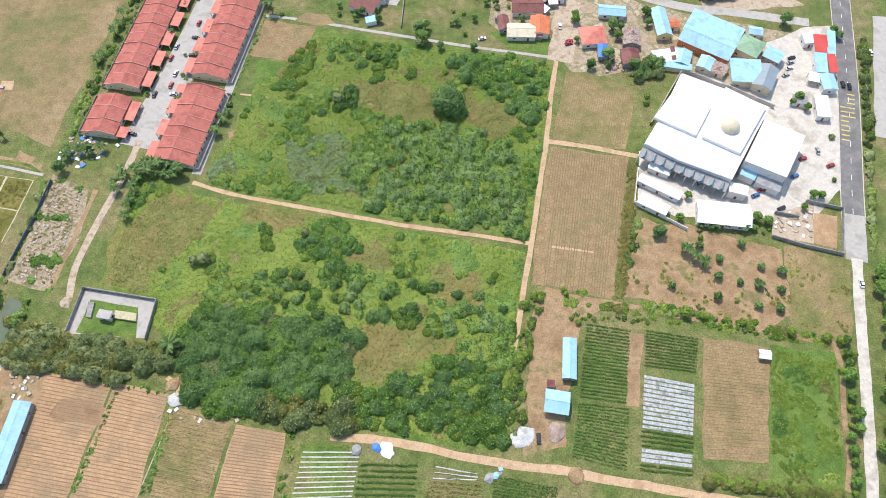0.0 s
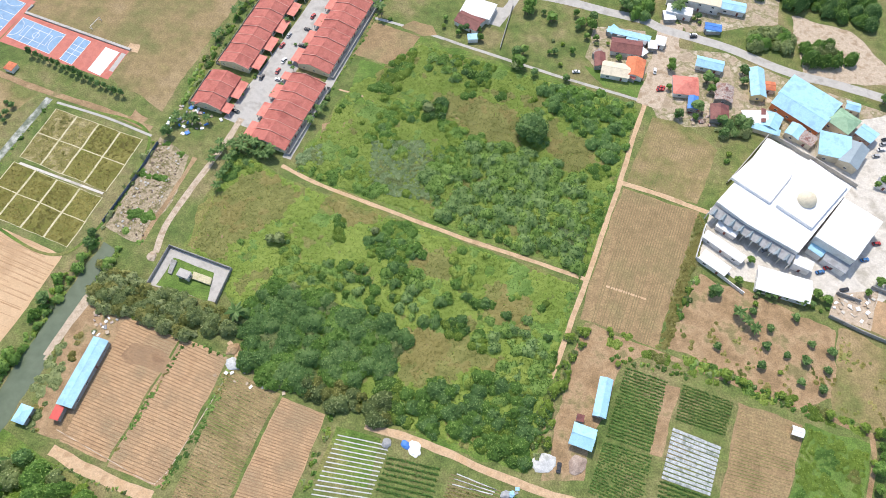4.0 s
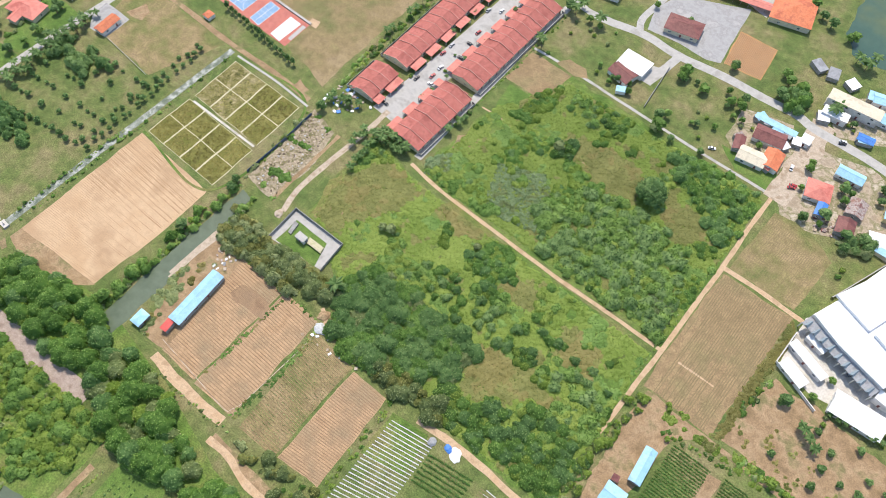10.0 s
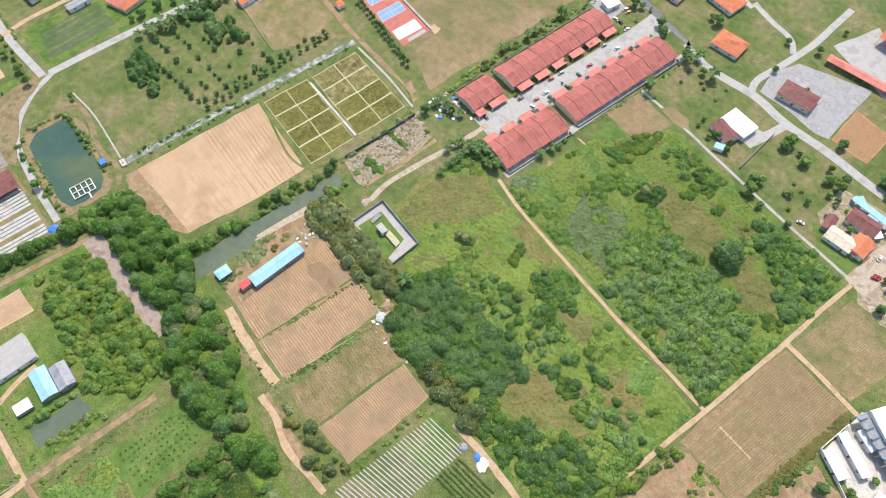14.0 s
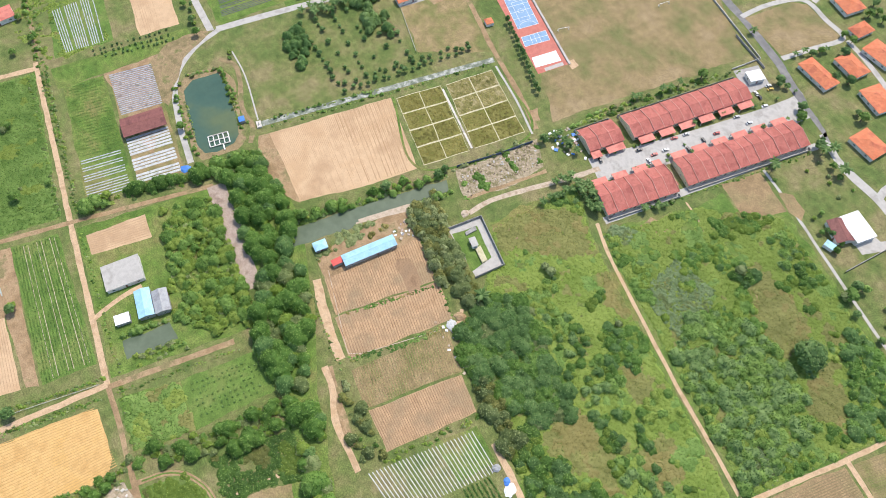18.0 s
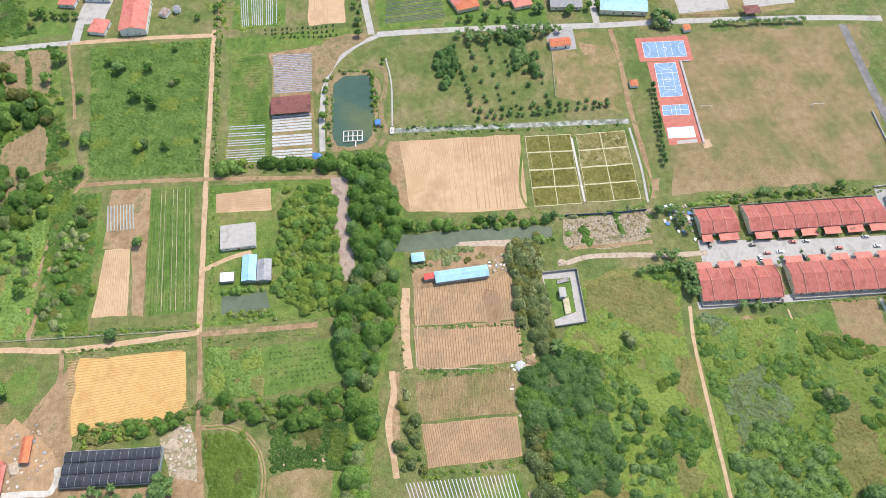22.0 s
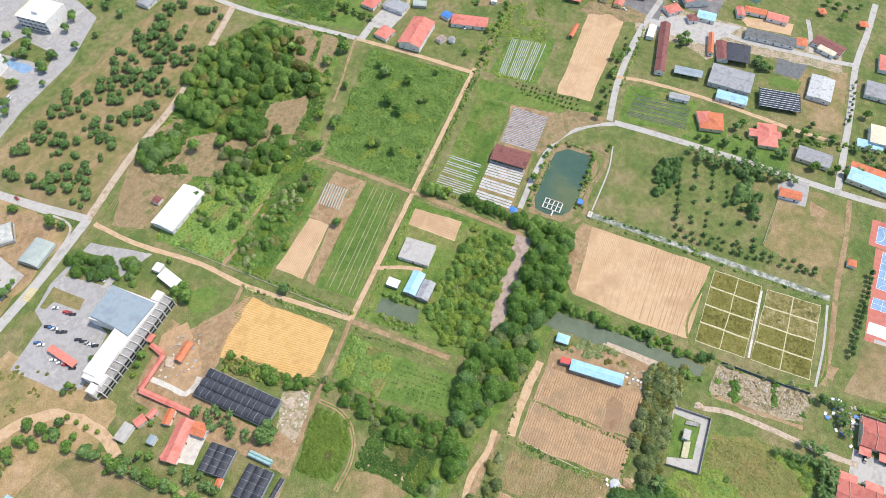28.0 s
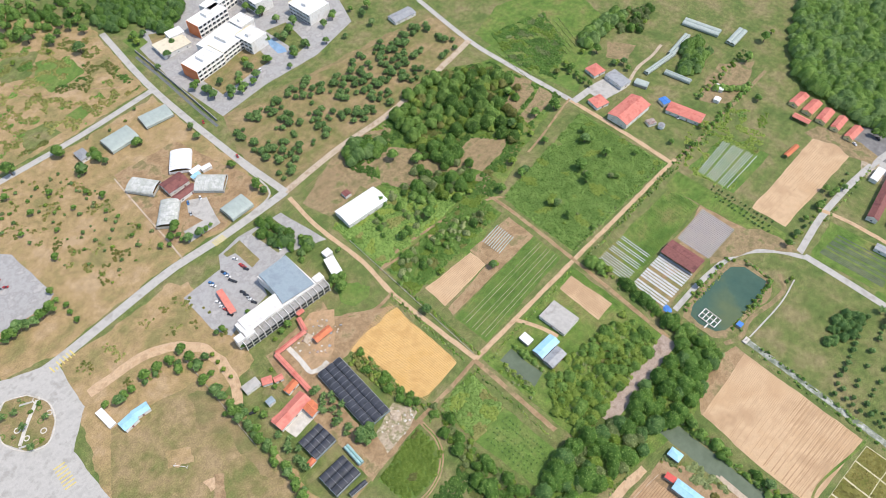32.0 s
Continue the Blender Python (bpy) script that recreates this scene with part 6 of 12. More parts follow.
cars(85, ("k", (35.6, 55.4)), ("k", (193.8, 224.7)), ("k", (196.5, 223.3)), ("s", (171.8, 185.6)), ("w", (59.6, 262.9)), ("w", (213.1, 245.0)), ("w", (173.3, 118.7)))
cars(20, ("r", (63.4, 252.6)), ("r", (63.0, 251.0)), ("r", (175.6, 177.5)), ("b", (138.2, 161.6)), ("r", (141.6, 164.5)), ("s", (114.5, 167.8)), ("b", (157.9, 171.7)), ("r", (163.7, 181.2)), ("k", (148.2, 154.9)), ("w", (78.2, 292.2)), ("k", (78.3, 291.0)), ("s", (171.6, 238.7)), ("w", (170.2, 235.0)), ("s", (167.5, 230.7)), ("k", (172.8, 241.6)), ("w", (19.7, 254.3)))
cars(105, ("b", (-105.5, -258.4)), ("w", (-104.8, -255.6)), ("k", (-116.1, -258.1)), ("b", (-116.0, -255.9)), ("w", (-115.6, -253.4)), ("k", (-114.5, -249.6)), ("k", (-115.2, -247.2)), ("r", (-127.2, -252.8)), ("r", (-126.9, -250.9)), ("k", (-126.7, -248.1)), ("k", (-112.6, -236.8)), ("k", (-112.3, -233.4)), ("s", (-111.9, -230.4)), ("w", (-111.5, -228.0)), ("k", (-111.4, -225.4)), ("r", (-97.0, -235.9)), ("w", (-97.9, -244.0)), ("w", (-97.2, -239.2)), ("k", (-96.1, -230.9)), ("w", (-128.1, -260.1)))
cars(60, ("k", (-152.4, -244.2)), ("w", (-152.0, -242.3)), ("r", (-156.7, -243.1)), ("w", (-151.3, -318.9)), ("b", (-142.9, -322.4)), ("s", (-137.4, -313.3)), ("r", (-205.7, -375.5)), ("w", (-276.2, -383.8)), ("w", (-426.4, -79.7)), ("w", (-478.3, 41.4)), ("k", (-494.2, 54.1)), ("w", (-497.7, 78.5)), ("r", (-195.4, -327.4)))
for k in range(16):
    cars(150, (random.choice("wskrb"), (((-25.3, -363.2))[0] + k % 8 * 2.9, ((-25.3, -363.2))[1] - k // 8 * 9.0 - k % 8 * 1.1)))
cars(150, ("r", (-66.6, -187.8)), ("k", (-57.7, -172.8)))
for c in CARS.values():
    retire(c)

# ---- great white hall ----
def slab_roof(parent, pts, z, thick, material, name="roof", label=""):
    bm = bmesh.new()
    if area(pts) < 0:
        pts = pts[::-1]
    slab(bm, [(*p, z) for p in pts], thick)
    return part(name, bm, material, parent, label)


hall = thing("prayer_hall", "large hall with stepped white sheet roofs and a small dome", "hall")
lower = [(90.0, 183.9), (99.3, 198.7), (113.0, 224.9), (133.7, 214.0), (150.7, 204.7), (129.1, 170.3), (125.6, 164.9), (103.9, 175.3)]
slab_roof(hall, lower, 8.0, 7.9, WALL_WHITE, "wall", "white rendered outer wall")
slab_roof(hall, [(90.4, 183.7), (99.5, 198.3), (113.5, 224.4), (133.5, 214.1), (150.4, 204.2), (128.8, 169.8), (125.5, 164.6), (103.6, 174.9)], 8.6, 0.58, WHITE_SHEET)
slab_roof(hall, [(95.9, 197.2), (113.7, 221.8), (126.0, 216.3), (122.6, 203.0), (113.2, 187.1)], 10.2, 1.55, WHITE_SHEET, "roof", "raised white roof slab")
slab_roof(hall, [(115.9, 186.4), (131.5, 214.6), (148.0, 203.0), (131.0, 177.3)], 10.4, 1.75, WHITE_SHEET, "roof", "raised white roof slab")
dome = bmesh.new()
bmesh.ops.create_uvsphere(dome, u_segments=20, v_segments=10, radius=4.2, matrix=Matrix.Translation((*(128.9, 191.2), 11.0)) @ Matrix.Diagonal((1, 1, 0.85, 1)))
part("dome", dome, WALL_CREAM, hall, "small cream dome")
wing = [(146.3, 196.7), (162.6, 187.5), (149.1, 165.2), (132.7, 174.0)]
slab_roof(hall, wing, 8.9, 8.8, WALL_WHITE, "wall", "white rendered wall of the wing")
slab_roof(hall, wing, 9.3, 0.38, WHITE_SHEET, "roof", "flat white roof of the wing")
a, b = Vector((*lower[0], 0)), Vector((*lower[6], 0))
out = Vector(((b - a).y, -(b - a).x, 0)).normalized()
ang = math.degrees(math.atan2((b - a).y, (b - a).x))
for k in range(9):
    p = a.lerp(b, (k + 0.5) / 9) + out * 3.2
    bay = bmesh.new()
    x = (b - a).length / 18
    slab(bay, [(-x, -2.2, 5.2), (x, -2.2, 5.2), (x, 2.6, 6.4), (-x, 2.6, 6.4)], 0.2)
    o = part("arcade_roof", bay, GREY_SHEET, hall, "grey pent roof of the arcade")
    o.matrix_basis = pose(*p, 0, 0, ang)
    for s in (-1, 1):
        q = part("pillar", boxes((s * x - 0.25, s * x + 0.25, -2.1, -1.6, 0, 5.0)), WALL_WHITE, hall)
        q.matrix_basis = pose(*p, 0, 0, ang)
    gab = bmesh.new()
    slab(gab, [(-x * 0.55, -2.6, 5.0), (0, -2.6, 7.2), (0, 1.2, 7.2), (-x * 0.55, 1.2, 5.0)], 0.15)
    slab(gab, [(0, -2.6, 7.2), (x * 0.55, -2.6, 5.0), (x * 0.55, 1.2, 5.0), (0, 1.2, 7.2)], 0.15)
    o = part("arch_gable", gab, BLUE_GREY, hall, "pointed grey gable of the arcade")
    o.matrix_basis = pose(*p, 0, 0, ang)
house("annex", "low annex with a glazed blue roof beside the hall", (135.2, 176.6), (141.2, 173.0), (132.3, 170.0), 4.0, 0.6, "mono", BLUE_SHEET, WALL_WHITE, 0.3, "annex", False)
house("annex", "grey-roofed annex against the white wing", (141.1, 172.4), (150.7, 167.0), (137.3, 166.4), 4.0, 0.8, "mono", GREY_SHEET, WALL_WHITE, 0.3, "annex")
house("annex", "low grey annex with a white flat roof", (126.1, 165.7), (133.8, 163.4), (130.5, 159.0), 5.0, 0.2, "flat", WHITE_SHEET, WALL_WHITE, 0.3, "annex")
house("shed", "long white-roofed shed in the hall's yard", (93.5, 178.4), (102.5, 173.9), (99.9, 170.3), 3.2, 0.7, "mono", WHITE_SHEET, WALL_WHITE, 0.3, "shed")
house("shed", "long white-roofed shed in the hall's yard", (88.3, 171.7), (105.5, 161.4), (103.6, 157.0), 3.2, 0.7, "gable", WHITE_SHEET, WALL_WHITE, 0.3, "shed")
house("shed", "white-roofed shed in the hall's yard", (87.4, 161.4), (99.0, 154.5), (95.9, 149.6), 3.2, 0.8, "gable", WHITE_SHEET, WALL_WHITE, 0.3, "shed")
house("long_house", "long house with a wide white roof", (110.2, 157.6), (133.2, 154.8), (129.5, 143.5), 3.8, 1.6, "gable", WHITE_SHEET, WALL_WHITE, 0.6, "house")
house("gatehouse", "flat white-roofed gatehouse beside the avenue", (176.0, 215.8), (182.5, 215.1), (179.5, 202.4), 3.5, 0.2, "flat", WHITE_SHEET, WALL_WHITE, 0.4, "gatehouse")
house("shed", "pale roofed shed by the gatehouse", (166.2, 216.5), (173.3, 214.8), (171.7, 210.4), 2.8, 0.5, "mono", GREY_SHEET, WALL_WHITE, 0.3, "shed")

# ---- works and shops by the avenue ----
house("workshop", "long workshop under a sky-blue sheet roof", (116.5, 250.2), (139.0, 235.9), (144.6, 247.6), 4.5, 2.4, "gable", BLUE_SHEET, ORANGE_WALL, 0.5, "workshop")
house("workshop", "workshop with a sky-blue sheet roof", (127.6, 269.4), (150.6, 255.1), (143.1, 242.8), 4.5, 1.6, "mono", BLUE_SHEET, WALL_CREAM, 0.4, "workshop")
house("lean_to", "long lean-to with a maroon sheet roof", (127.8, 270.0), (151.2, 254.5), (149.6, 252.2), 4.2, 0.6, "mono", MAROON, WALL_CREAM, 0.2, "lean-to", False)
house("workshop", "green hipped sheet roof over a workshop", (149.2, 255.1), (160.1, 247.2), (153.0, 237.3), 4.6, 2.0, "hip", GREEN_SHEET, WALL_CREAM, 0.4, "workshop")
house("workshop", "pale blue sheet roof over a workshop", (139.1, 236.6), (154.0, 235.5), (147.2, 222.4), 4.6, 1.2, "mono", BLUE_SHEET, WALL_CREAM, 0.4, "workshop")
house("workshop", "slate grey sheet roof over a workshop", (153.9, 234.8), (162.5, 230.5), (154.3, 217.9), 4.6, 1.6, "gable", BLUE_GREY, WALL_CREAM, 0.4, "workshop")
house("workshop", "pale blue gabled roof beside parked cars", (161.1, 246.5), (168.3, 241.3), (163.9, 234.1), 4.2, 1.4, "gable", BLUE_SHEET, RUST, 0.4, "workshop")
house("shed", "small pale blue roofed shed", (154.2, 260.5), (161.1, 259.3), (158.6, 254.0), 3.2, 0.8, "gable", BLUE_SHEET, WALL_CREAM, 0.3, "shed")
house("shed", "pale green-blue roofed shed", (127.3, 241.6), (133.9, 238.0), (129.0, 230.8), 3.2, 0.8, "gable", BLUE_SHEET, WALL_CREAM, 0.3, "shed")
house("shed", "brown roofed shed behind the workshop", (132.8, 236.9), (139.1, 233.3), (136.5, 227.2), 3.2, 0.8, "mono", RUST, WALL_CREAM, 0.3, "shed")
house("house", "house with patched white and maroon roof sheets", (102.4, 243.7), (114.7, 245.9), (111.9, 236.4), 3.2, 1.2, "gable", WHITE_SHEET, WALL_CREAM, 0.4)
house("house", "house with a pale blue roof", (114.7, 245.9), (123.2, 243.0), (119.7, 233.9), 3.2, 1.2, "gable", BLUE_SHEET, WALL_CREAM, 0.4)
house("lean_to", "maroon strip roof between two houses", (111.9, 245.7), (114.1, 245.7), (112.0, 237.6), 3.9, 0.5, "mono", MAROON, WALL_CREAM, 0.2, "lean-to", False)
house("shed", "lean-to shed under a pale blue roof", (108.2, 237.3), (121.6, 234.8), (120.2, 231.5), 2.8, 0.5, "mono", BLUE_SHEET, WALL_CREAM, 0.2, "shed", False)
house("shop", "row of shops under a white sheet roof", (179.0, 254.3), (185.4, 255.0), (184.4, 248.6), 3.6, 0.8, "mono", WHITE_SHEET, WALL_WHITE, 0.3, "shop")
house("shop", "shop under a bright red sheet roof", (184.5, 253.5), (191.1, 252.8), (189.0, 242.3), 3.6, 1.0, "mono", RED_SHEET, WALL_WHITE, 0.3, "shop")
house("shop", "shop under a pale blue roof by the avenue", (192.0, 256.2), (196.0, 255.4), (192.3, 240.1), 3.6, 1.0, "mono", BLUE_SHEET, WALL_WHITE, 0.3, "shop")
house("shop", "shop under a sky-blue roof", (182.1, 241.6), (188.0, 240.8), (185.1, 229.3), 3.6, 1.0, "mono", BLUE_SHEET, WALL_WHITE, 0.3, "shop")
house("shop", "narrow shop under a red roof", (188.0, 240.8), (192.1, 240.5), (188.9, 229.3), 3.8, 0.6, "mono", RED_SHEET, WALL_WHITE, 0.3, "shop")
house("shop", "low shop under a blue roof at the row's end", (181.6, 228.6), (188.7, 228.6), (186.2, 218.8), 3.6, 0.8, "gable", BLUE_SHEET, WALL_WHITE, 0.3, "shop")
house("shop", "white canopy beside the shops", (177.4, 230.4), (182.5, 229.0), (180.7, 223.7), 3.0, 0.5, "mono", WHITE_SHEET, WALL_WHITE, 0.2, "canopy", open_sides=True)

# ---- village houses ----
house("village_house", "house with a red hipped roof", (68.0, 259.4), (81.0, 260.4), (80.1, 248.3), 3.3, 1.8, "hip", SALMON, WALL_WHITE, 0.5)
house("shed", "shed with a deep blue roof", (76.6, 248.3), (81.7, 248.1), (80.7, 239.4), 3.0, 0.7, "gable", DEEP_BLUE, WALL_GREY, 0.3, "shed")
house("village_house", "house with a bright blue sheet roof", (79.9, 275.5), (93.9, 274.0), (91.7, 266.8), 3.3, 1.3, "gable", BLUE_SHEET, WALL_WHITE, 0.5)
house("village_house", "long house with a pale blue gabled roof and yellow walls", (105.8, 271.6), (113.6, 272.1), (112.6, 253.4), 4.0, 1.6, "gable", BLUE_SHEET, YELLOW_WALL, 0.5)
house("village_house", "old house with rusty brown roof sheets", (90.2, 258.8), (99.2, 258.0), (97.4, 247.2), 3.2, 1.4, "gable", RUST, WALL_GREY, 0.5)
house("village_house", "old house with a rusty maroon roof", (87.4, 244.8), (96.5, 245.1), (94.7, 235.0), 3.2, 1.4, "gable", MAROON, WALL_GREY, 0.5)
house("shed", "orange roofed shed between houses", (112.8, 265.2), (119.5, 265.4), (118.2, 259.5), 3.0, 0.8, "gable", ORANGE_TILE, WALL_WHITE, 0.3, "shed")
house("village_house", "old house with a maroon roof and pale patches", (35.2, 279.5), (51.6, 279.3), (49.6, 269.1), 3.3, 1.6, "gable", MAROON, WALL_WHITE, 0.5)
house("village_house", "house with buff and red roof sheets", (32.1, 262.5), (46.8, 262.0), (45.9, 252.5), 3.2, 1.2, "gable", WALL_CREAM, WALL_WHITE, 0.4)
house("village_house", "house end under orange-red roof sheets", (44.5, 267.5), (54.3, 266.7), (51.5, 254.2), 3.3, 1.3, "gable", ORANGE_TILE, WALL_WHITE, 0.4)
house("lean_to", "pale blue and white lean-to roofs along the road", (32.7, 286.2), (55.7, 283.5), (55.0, 280.0), 3.0, 0.6, "mono", BLUE_SHEET, WALL_GREY, 0.2, "lean-to", False)
house("shed", "white roofed shed at the road", (58.4, 285.2), (63.9, 284.4), (62.8, 278.5), 3.0, 0.6, "mono", WHITE_SHEET, WALL_WHITE, 0.2, "shed")
house("shed", "shed with a maroon roof beside the garden", (27.2, 267.3), (33.0, 268.0), (32.9, 258.1), 3.0, 0.9, "gable", MAROON, WALL_GREY, 0.3, "shed")
house("bungalow", "bungalow with a flat white roof", (-44.5, 293.1), (-27.7, 289.9), (-30.4, 277.7), 3.6, 0.2, "flat", WHITE_SHEET, WALL_WHITE, 0.3)
house("bungalow", "bungalow wing with a maroon gabled roof", (-48.9, 274.0), (-35.6, 268.8), (-34.4, 279.5), 3.2, 1.6, "gable", MAROON, WALL_WHITE, 0.4)
house("shed", "small white roofed shed beside the bungalow", (-40.0, 266.2), (-34.6, 267.7), (-34.5, 263.9), 2.6, 0.5, "mono", BLUE_SHEET, WALL_WHITE, 0.2, "shed", False)
house("village_house", "office building with a cream flat roof", (62.8, 319.9), (91.2, 317.2), (89.9, 309.1), 6.0, 0.3, "flat", WALL_CREAM, WALL_WHITE, 0.4, storeys=2)
house("village_house", "white flat-roofed wing of a village house", (62.7, 309.0), (76.5, 307.8), (75.6, 301.6), 4.0, 0.3, "flat", WHITE_SHEET, WALL_WHITE, 0.3)
house("village_house", "house with a turquoise sheet roof", (91.0, 319.2), (104.9, 317.9), (103.6, 310.4), 3.4, 1.0, "gable", BLUE_SHEET, WALL_WHITE, 0.4)
house("village_house", "house with a pale blue roof", (83.8, 330.9), (93.8, 331.8), (93.0, 324.1), 3.4, 1.0, "gable", BLUE_SHEET, WALL_WHITE, 0.4)
house("shed", "shed with a blue sheet roof beside the road", (83.4, 300.4), (92.3, 299.9), (91.3, 294.7), 3.0, 0.6, "gable", DEEP_BLUE, WALL_GREY, 0.3, "shed")
house("school_hall", "brown roofed hall in an asphalt yard", (-33.8, 331.4), (-13.0, 332.3), (-13.2, 318.9), 3.6, 1.8, "hip", MAROON, WALL_CREAM, 0.6, "hall")
house("covered_walk", "long walkway under a pink-red roof", (-24.9, 366.0), (22.4, 367.6), (22.7, 361.4), 3.2, 0.8, "gable", SALMON, WALL_CREAM, 0.3, "walkway", open_sides=True)
house("assembly_hall", "open-sided hall under a large orange-red roof", (-10.2, 394.3), (26.5, 390.1), (28.8, 417.8), 6.0, 3.0, "gable", ORANGE_TILE, WALL_CREAM, 0.6, "hall", open_sides=True)
house("school_block", "school block under an orange-red roof", (16.6, 355.7), (40.8, 357.4), (38.8, 382.2), 4.0, 2.5, "hip", ORANGE_TILE, WALL_CREAM, 0.6, "school")
# orange-roofed bungalows along the asphalt road
for a, b, c in (((-114.4, 340.4), (-138.5, 340.9), (-138.4, 352.7)), ((-110.8, 374.8), (-129.2, 376.2), (-129.1, 362.9)), ((-107.1, 385.4), (-127.3, 384.0), (-129.5, 398.8)), ((-85.3, 354.0), (-104.3, 357.2), (-105.3, 372.7)), ((-63.7, 325.6), (-82.1, 325.6), (-81.8, 340.4)), ((-134.3, 389.0), (-144.2, 389.4), (-143.5, 403.8)), ((-152.7, 398.2), (-170.1, 400.9), (-170.3, 416.6))):
    house("bungalow", "bungalow with an orange tiled roof", a, b, c, 3.3, 1.9, "hip", ORANGE_TILE, WALL_WHITE, 0.6, group="bungalows along the asphalt road")
house("substation", "small flat-roofed white substation", (-150.1, 308.5), (-147.3, 317.9), (-139.8, 315.0), 3.2, 0.2, "flat", WHITE_SHEET, WALL_WHITE, 0.3, "substation")

# small roofs, lean-tos and sheds between the village houses
for p, q, r, cover, what in (
        ((31.9, 283.9), (35.5, 289.0), (39.2, 287.2), BLUE_SHEET, "pale blue"),
        ((37.6, 285.4), (42.7, 285.8), (42.3, 281.3), GREY_SHEET, "patched grey"),
        ((43.4, 284.5), (49.5, 283.7), (49.0, 279.2), BLUE_SHEET, "pale blue"),
        ((49.9, 282.3), (54.1, 281.3), (53.4, 277.6), GREY_SHEET, "dull grey"),
        ((54.1, 281.3), (59.1, 281.7), (57.8, 276.0), WHITE_SHEET, "white"),
        ((48.8, 272.1), (51.9, 275.9), (54.7, 272.6), WHITE_SHEET, "white"),
        ((46.2, 265.2), (51.1, 264.8), (50.3, 259.6), RED_SHEET, "red"),
        ((45.0, 257.7), (50.4, 255.6), (49.5, 252.8), SALMON, "faded red"),
        ((26.3, 266.3), (29.2, 270.5), (32.2, 267.2), RUST, "rusty"),
        ((28.3, 262.4), (31.0, 265.2), (32.8, 261.7), GREY_SHEET, "dull grey"),
        ((47.6, 336.2), (51.4, 340.7), (58.5, 335.8), GREY_SHEET, "dark grey"),
        ((58.0, 337.4), (64.2, 337.7), (63.9, 329.7), GREY_SHEET, "patched grey"),
        ((67.7, 330.5), (71.6, 335.9), (77.9, 333.1), WHITE_SHEET, "white"),
        ((60.5, 304.1), (66.8, 305.6), (66.3, 298.8), WHITE_SHEET, "white"),
        ((83.6, 298.9), (91.5, 300.1), (91.0, 294.9), BLUE_SHEET, "blue"),
        ((81.3, 331.5), (91.8, 332.1), (90.4, 325.5), BLUE_SHEET, "turquoise"),
):
    house("lean_to", "small village lean-to with a " + what + " sheet roof", p, q, r, 2.6, 0.4, "mono", cover, WALL_GREY, 0.15, "lean-to", False)

# ---- farm sheds ----
house("farm_shed", "long farm shed under a sky-blue sheet roof", (47.2, 94.1), (52.7, 93.6), (49.7, 77.2), 3.2, 1.0, "gable", BLUE_SHEET, WALL_GREY, 0.4, "shed")
house("farm_shed", "open farm shed under a pale blue gabled roof", (39.0, 73.5), (48.3, 72.0), (46.5, 63.2), 3.8, 1.4, "gable", BLUE_SHEET, WALL_GREY, 0.4, "shed", open_sides=True)
house("shed", "small shed with a rusty red roof", (39.9, 77.2), (42.9, 77.0), (42.7, 74.1), 2.5, 0.4, "mono", MAROON, WALL_GREY, 0.2, "shed", False)
house("hut", "small white-roofed hut on the farm", (123.7, 89.7), (128.4, 89.0), (127.1, 85.3), 2.5, 0.7, "gable", WHITE_SHEET, WALL_GREY, 0.3, "hut", open_sides=True)
house("long_shed", "long farm shed under a sky-blue roof beside ploughed fields", (-164.6, 39.4), (-161.8, 68.9), (-154.9, 67.0), 3.2, 0.9, "gable", BLUE_SHEET, WALL_GREY, 0.3, "shed")
house("shed", "small shed with a red sheet roof", (-164.5, 33.4), (-164.2, 39.1), (-160.7, 38.8), 2.8, 0.5, "mono", RED_SHEET, WALL_GREY, 0.2, "shed", False)
house("hut", "square hut with a bright blue hipped roof", (-179.2, 29.6), (-178.3, 36.9), (-172.6, 36.1), 2.8, 0.9, "hip", BLUE_SHEET, WALL_GREY, 0.3, "hut")
house("net_house", "shed with a maroon sheet roof over vegetable beds", (-310.9, -31.4), (-307.5, -6.5), (-293.4, -8.3), 3.6, 1.2, "gable", MAROON, WALL_GREY, 0.4, "shed", open_sides=True)
house("farm_house", "farm house with a pale blue sheet roof", (-200.3, -61.2), (-199.0, -53.3), (-182.8, -55.2), 3.4, 1.0, "gable", BLUE_SHEET, WALL_GREY, 0.3)
house("farm_house", "farm house wing with a grey-white roof", (-195.6, -53.5), (-194.3, -45.7), (-181.2, -47.8), 3.4, 1.0, "gable", GREY_SHEET, WALL_GREY, 0.3)
house("shed", "small white-roofed shed beside the pond", (-192.5, -74.3), (-191.2, -66.9), (-185.9, -67.7), 2.6, 0.6, "mono", WHITE_SHEET, WALL_GREY, 0.2, "shed", False)
house("farm_shed", "low shed with a flat grey-white roof", (-222.6, -71.4), (-220.4, -51.9), (-205.3, -54.1), 3.0, 0.4, "mono", CONCRETE, WALL_WHITE, 0.2, "shed")
house("warehouse", "warehouse under a ribbed white sheet roof", (-228.8, -223.9), (-225.4, -207.7), (-191.5, -212.3), 4.6, 1.6, "gable", WHITE_SHEET, WALL_WHITE, 0.4, "warehouse")
house("shed", "small red-brown roofed hut beside the warehouse", (-217.3, -238.6), (-216.2, -233.3), (-210.7, -233.0), 2.6, 0.5, "gable", MAROON, WALL_WHITE, 0.2, "hut", False)
house("barn", "barn under a large salmon-red roof", (-393.1, -124.2), (-424.8, -119.4), (-421.7, -101.2), 5.5, 2.2, "gable", SALMON, WALL_WHITE, 0.6, "barn")
house("farm_house", "long house under a salmon-red roof", (-437.7, -90.8), (-439.3, -62.1), (-427.2, -61.6), 3.4, 1.3, "gable", SALMON, WALL_WHITE, 0.4)
